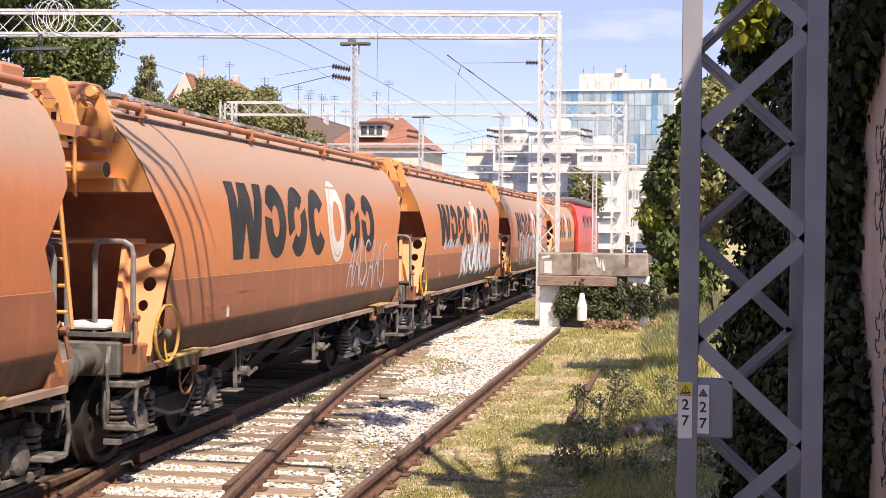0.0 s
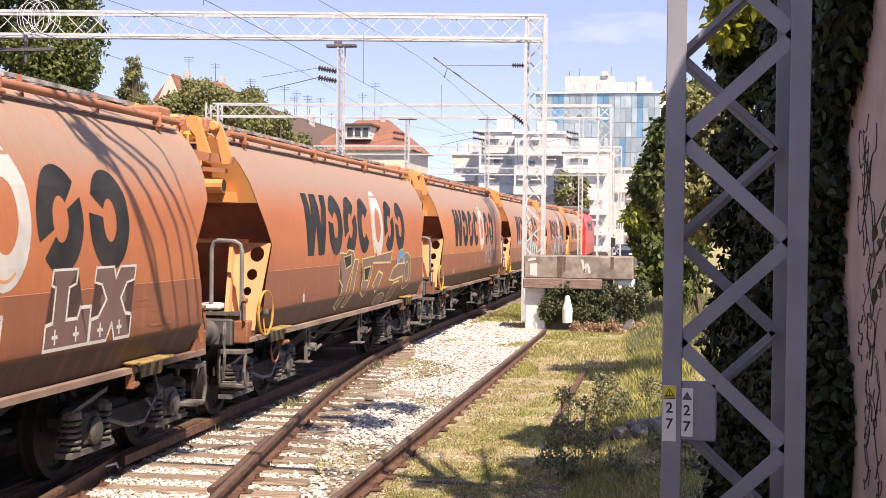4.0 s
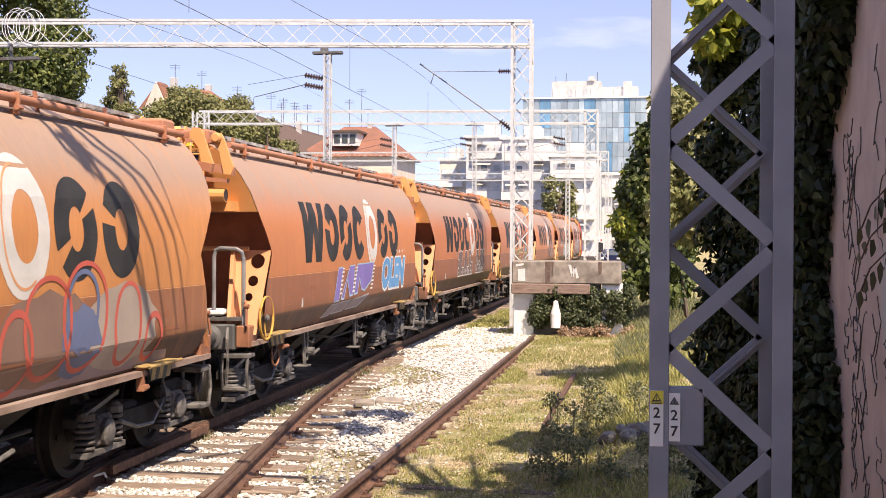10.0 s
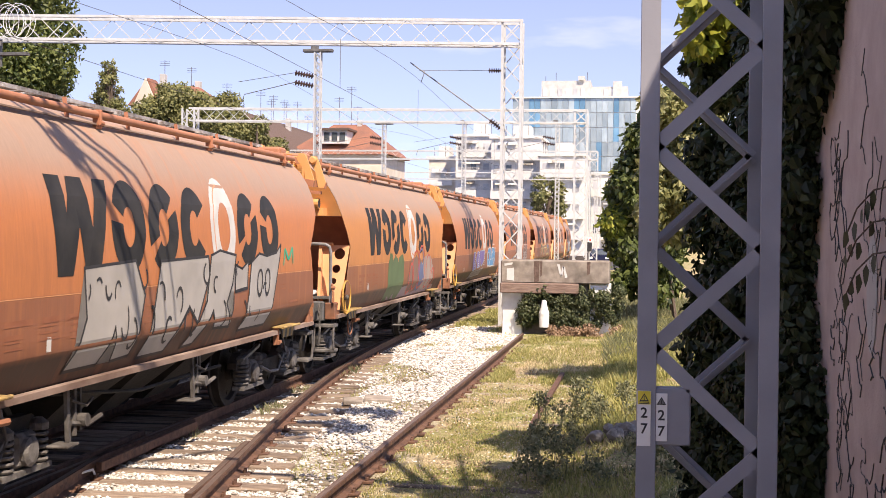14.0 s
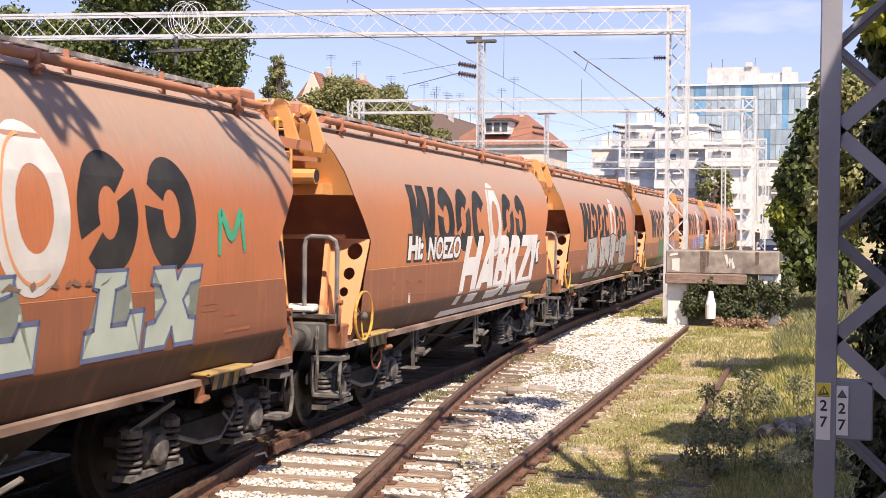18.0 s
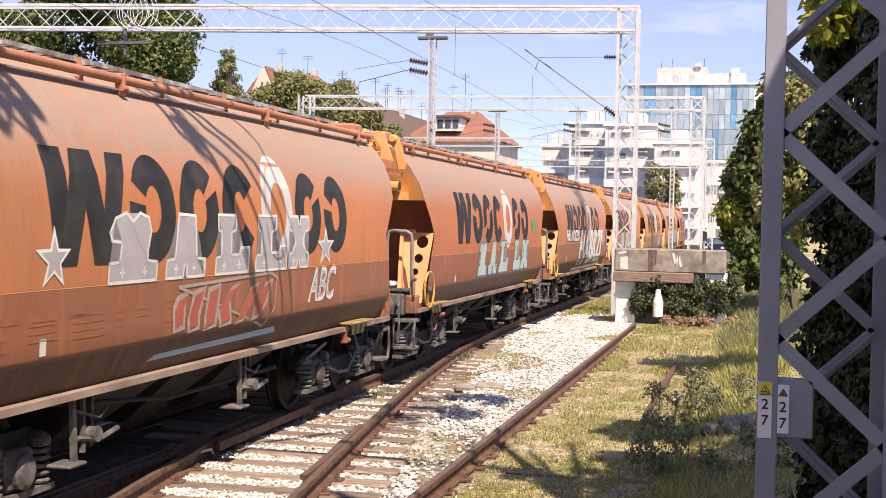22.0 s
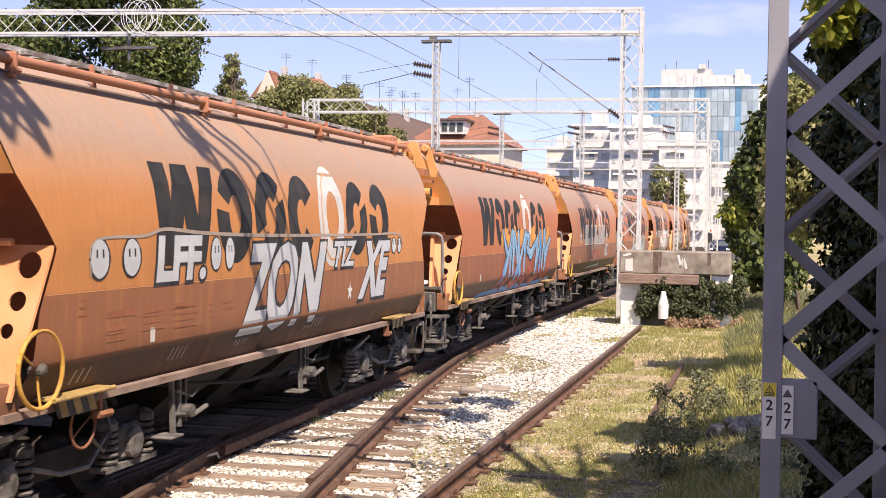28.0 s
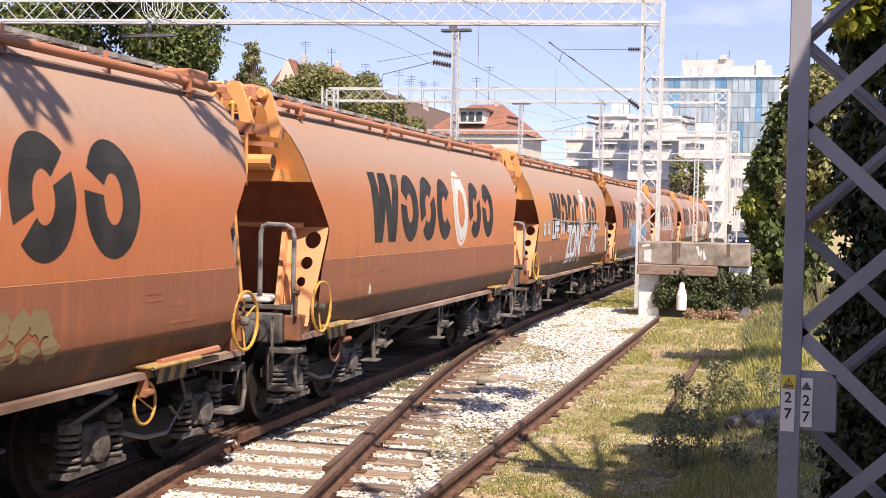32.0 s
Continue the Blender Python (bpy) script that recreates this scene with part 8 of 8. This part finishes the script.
    tag(w[6], "HABRZI", 5.1, 9.7, 1.16, 2.08, S_WHITE, None, 0.55, 0.05)
    part("graffiti_patch", side_skin([(4.4, 1.02), (10.4, 1.02), (10.3, 1.10), (4.6, 1.10)], 1, 0.008), S_WHITE, w[6])
    scrawl(w[6], "graffiti_bar", S_WHITE, S_BLACK, 9.8, 10.5, 1.5, 2.0, 2, 21, 0.0, 0.5)
    slab_word(w[7], (("R", 4.5, 5.35), ("A", 5.5, 6.25), ("L", 6.42, 7.2), ("L", 7.75, 8.5), ("X", 8.55, 9.3)), 1.33, 1.88, S_MINT, S_SLATE, 0.014, 0.12)
    scrawl(w[7], "graffiti_bar", S_MUD, None, 6.9, 8.1, 1.76, 1.84, 9, 16, 0.02, 0.3)
    ribbon(w[7], [(9.72, 1.96), (9.74, 2.16), (9.78, 2.36), (9.95, 2.12), (10.14, 2.36), (10.17, 2.18), (10.2, 1.98)], 0.042, S_TEAL, None, 0.012)
    slab_word(w[8], (("R", 3.5, 4.5), ("A", 4.7, 5.55), ("L", 5.78, 6.5), ("L", 6.66, 7.42), ("X", 7.48, 8.06)), 1.69, 2.30, S_GREY, S_WHITE, 0.014, 0.03, S_WHITE)
    for c in (2.6, 8.6):
        part("graffiti_star", side_skin(star_pts(c, 1.92, 0.27), 1, 0.014), S_WHITE, w[8])
        part("graffiti_star", side_skin(star_pts(c, 1.92, 0.19), 1, 0.018), S_GREY, w[8])
    scrawl(w[8], "graffiti_bar", S_BRICK, S_DULL, 4.95, 7.0, 1.30, 1.60, 6, 23, 0.12, 0.5)
    patch(w[8], [(6.95, 1.22), (7.15, 1.38), (7.18, 1.62), (7.02, 1.66), (5.0, 1.62)], None, S_DULL, 0.012)
    part("graffiti_stroke", side_skin([(4.6, 1.10), (7.4, 1.12), (7.3, 1.19), (4.7, 1.15)], 1, 0.012), S_PALE, w[8])
    tag(w[8], "ABC", 8.15, 8.85, 1.40, 1.64, S_GREY, S_WHITE, 0.1, 0.0, 0.025)
    for k in range(26):
        c = 4.7 + 0.2 * k + rnd.uniform(-0.1, 0.1)
        part("graffiti_patch", side_skin(blob_pts(c, 1.98 + 0.10 * math.sin(k * 1.3), rnd.uniform(0.10, 0.22), rnd.uniform(0.10, 0.2), rnd, 16, 0.2), 1, 0.0085 + 0.0001 * k), S_GLOW, w[9])
    wild(w[9], 4.4, 10.0, 1.10, 1.55, 8, 0.11, S_BRICK, None, None, 41, 0.1, 0.0112)
    for k, pts in enumerate(([(4.72, 2.16), (4.95, 1.85), (5.28, 1.62), (4.95, 1.40), (4.70, 1.20)], [(5.05, 1.35), (5.45, 1.72), (5.70, 2.10), (5.62, 1.70), (5.50, 1.28)],
                             [(5.82, 1.28), (5.86, 1.75), (5.80, 2.16)], [(5.88, 2.12), (6.10, 1.80), (6.32, 1.46), (6.05, 1.24)], [(6.32, 2.16), (6.36, 1.76), (6.50, 1.42), (6.56, 1.24)],
                             [(6.50, 1.45), (6.80, 1.84), (7.02, 2.08), (6.96, 1.70), (6.90, 1.28)], [(7.0, 2.04), (7.36, 1.95), (7.16, 1.64)], [(7.2, 1.76), (7.6, 1.62), (8.0, 1.77), (8.34, 1.95)],
                             [(8.36, 2.02), (8.30, 1.62), (8.16, 1.24)], [(8.20, 1.35), (8.58, 1.74), (8.66, 2.10), (8.76, 1.70), (8.60, 1.28)],
                             [(8.90, 1.34), (9.10, 1.78), (9.20, 2.14), (9.30, 1.62), (9.26, 1.28)], [(9.28, 1.40), (9.60, 1.74), (9.95, 1.96)])):
        ribbon(w[9], pts, 0.105, S_SKY if k % 3 else S_BLUE, S_BLACK, 0.0145 + 0.0006 * k, 0.028)
        ribbon(w[9], [(y - 0.03, z + 0.03) for y, z in pts[:3]], 0.035, S_PALE, None, 0.0195 + 0.0006 * k)
    part("graffiti_patch", side_skin([(2.6, 1.01), (10.6, 1.01), (10.4, 1.12), (8.0, 1.07), (6.0, 1.13), (3.0, 1.08)], 1, 0.010), S_BLUE, w[9])
    tag(w[10], "LFF.", 2.5, 3.6, 1.70, 2.14, S_GHOST, S_BLACK, 0.05, 0.05)
    tag(w[10], "ZON", 4.6, 6.75, 1.20, 2.05, S_GHOST, S_BLACK, 0.25, 0.05, 0.03)
    tag(w[10], "TIZ", 7.15, 7.95, 1.70, 2.04, S_GHOST, S_BLACK, 0.1, 0.03)
    tag(w[10], "XE", 8.15, 9.15, 1.36, 2.03, S_GHOST, S_BLACK, 0.25, 0.05, 0.03)
    for c in (1.62, 2.10, 3.86, 4.26, 9.55, 9.80):
        r = 0.13 if c < 9 else 0.085
        part("graffiti_outline", side_skin(blob_pts(c, 1.95, r + 0.025, r * 1.25 + 0.02, rnd, 18, 0.03), 1, 0.010), S_BLACK, w[10])
        part("graffiti_patch", side_skin(blob_pts(c, 1.95, r, r * 1.25, rnd, 18, 0.03), 1, 0.014), S_GHOST, w[10])
        for d in (-0.045, 0.045):
            part("graffiti_line", side_skin([(c + d - 0.012, 1.96), (c + d + 0.012, 1.96), (c + d + 0.012, 2.03), (c + d - 0.012, 2.03)], 1, 0.018), S_BLACK, w[10])
    ribbon(w[10], [(1.5, 1.80), (1.55, 2.10), (2.3, 2.14), (2.7, 2.20), (3.6, 2.16), (5.2, 2.13), (7.0, 2.12), (8.6, 2.12), (9.6, 2.13), (9.9, 2.08), (10.0, 1.9)], 0.018, S_DULL, None, 0.007)
    for k in range(9):
        part("graffiti_patch", side_skin(blob_pts(7.55 + 0.08 * k, 1.42 + 0.10 * math.sin(k * 2.2), 0.10, 0.07, rnd, 16, 0.35), 1, 0.010 + 0.0004 * k), S_FADED, w[12])
    c = Shape()
    c.tube(ring_path((1.33, PITCH - 2.50, 0.74), 0.17, "x", 18), 0.014, 6, True)
    c.tube([(1.33, PITCH - 2.35, 0.66), (1.33, PITCH - 2.65, 0.82)], 0.008, 5)
    part("small_handwheel", c, M["yellow"], w[12], "small ochre hand wheel")
    for y, z, n in ((1.4, 1.10, 3), (3.0, 1.12, 4), (4.7, 1.12, 4), (6.6, 1.14, 5)):
        for k in range(n):
            part("chalk_mark", side_skin([(y + 0.10 * k, z), (y + 0.10 * k + 0.02, z), (y + 0.10 * k + 0.04, z + 0.11), (y + 0.10 * k + 0.02, z + 0.11)], 1, 0.008), S_GREY, w[10])
    part("graffiti_star", side_skin(star_pts(7.85, 1.45, 0.10), 1, 0.012), S_WHITE, w[10])
    c = Shape()
    c.tube(ring_path((1.44, PITCH - 0.85, 1.27), 0.27, "x", 24), 0.017, 8, True)
    extra = part("handwheel", c, M["yellow"], w[12], "ochre yellow handbrake wheel")
    c = Shape()
    for k in range(3):
        a = 2 * math.pi * (k + 0.25) / 3
        c.tube([(1.41, PITCH - 0.85, 1.27), (1.44, PITCH - 0.85 + 0.27 * math.cos(a), 1.27 + 0.27 * math.sin(a))], 0.010, 5)
    part("spoke", c, M["yellow"], extra)
    c = Shape()
    c.lathe([(0.045, 1.26), (0.045, 1.46), (0.02, 1.48)], (0, PITCH - 0.85, 1.27), "x", 10)
    part("hub", c, M["dusty"], extra)
    c = Shape()
    c.tube([(1.40, PITCH - 1.35, 1.06), (1.40, PITCH - 2.4, 1.05)], 0.035, 8)
    part("pipe_stub", c, PIPE, w[12])
    SPRAYED.clear()
    for k in (-3, 4, 10):
        for o in w[k].children:
            if o.name.startswith("body"):
                o.material_slots[0].link = "OBJECT"
                o.material_slots[0].material = BODY[1]
    for k in (-2, 1, 2, 7, 9, 12):
        for o in w[k].children:
            if o.name.startswith("body"):
                o.material_slots[0].link = "OBJECT"
                o.material_slots[0].material = BODY[2]
    looks = {-3: "amber orange hopper wagon, clean sides", -2: "dull red-orange hopper wagon with grey scrawls", -1: "orange hopper wagon with white and blue graffiti", 0: "orange hopper wagon with faint grey scribble",
             1: "red-orange hopper wagon with yellow outlined graffiti", 2: "red-orange hopper wagon with grey block-letter graffiti", 3: "orange hopper wagon with violet and blue graffiti", 4: "amber hopper wagon with painted green hills",
             5: "orange hopper wagon with grey bubble graffiti", 6: "orange hopper wagon with large white lettering", 7: "red-orange hopper wagon with pale mint graffiti", 8: "orange hopper wagon with grey star graffiti",
             9: "red-orange hopper wagon with blue flame graffiti", 10: "amber hopper wagon with white and violet lettering", 11: "clean orange hopper wagon with dusty roof", 12: "red-orange hopper wagon with a green smear", 13: "plain orange hopper wagon at the rear"}
    for k, o in wagons:
        tagged(o, looks[k])


WAGONS = build_train()
paint_wagons(WAGONS)
LOCO = build_loco()
AXLES = []
for k, w in WAGONS:
    for yc in BOGIES:
        for d in (-0.9, 0.9):
            ob = share("wheelset", WHEEL, w, pose(0, yc + d, 0.46))
            AXLES.append((ob, yc + d, k))


# ---- what moves ----
def motions():
    times = [float(t) for t in range(33)]
    def on_track(y, a, b):
        """Stands a vehicle's bogies, at a and b from its rear, on the line."""
        xa, xb = bend(y + a), bend(y + b)
        slope = (xb - xa) / (b - a)
        return pose(TRACK_X + xa - slope * a, y, 0, 0, 0, -math.degrees(math.atan(slope)))

    for k, w in WAGONS:
        walk(w, [(t, on_track(train_y(t) - PITCH * k, *BOGIES)) for t in times])
    walk(LOCO, [(t, on_track(train_y(t) + PITCH * 4, 3.4, 12.9)) for t in times])
    y0 = train_y(0.0)
    fine = [0.15 * i for i in range(214)]
    for ob, y, k in AXLES:
        walk(ob, [(t, pose(0, y, 0.46, -math.degrees((train_y(t) - y0) / 0.46), 0, 0)) for t in fine])


motions()
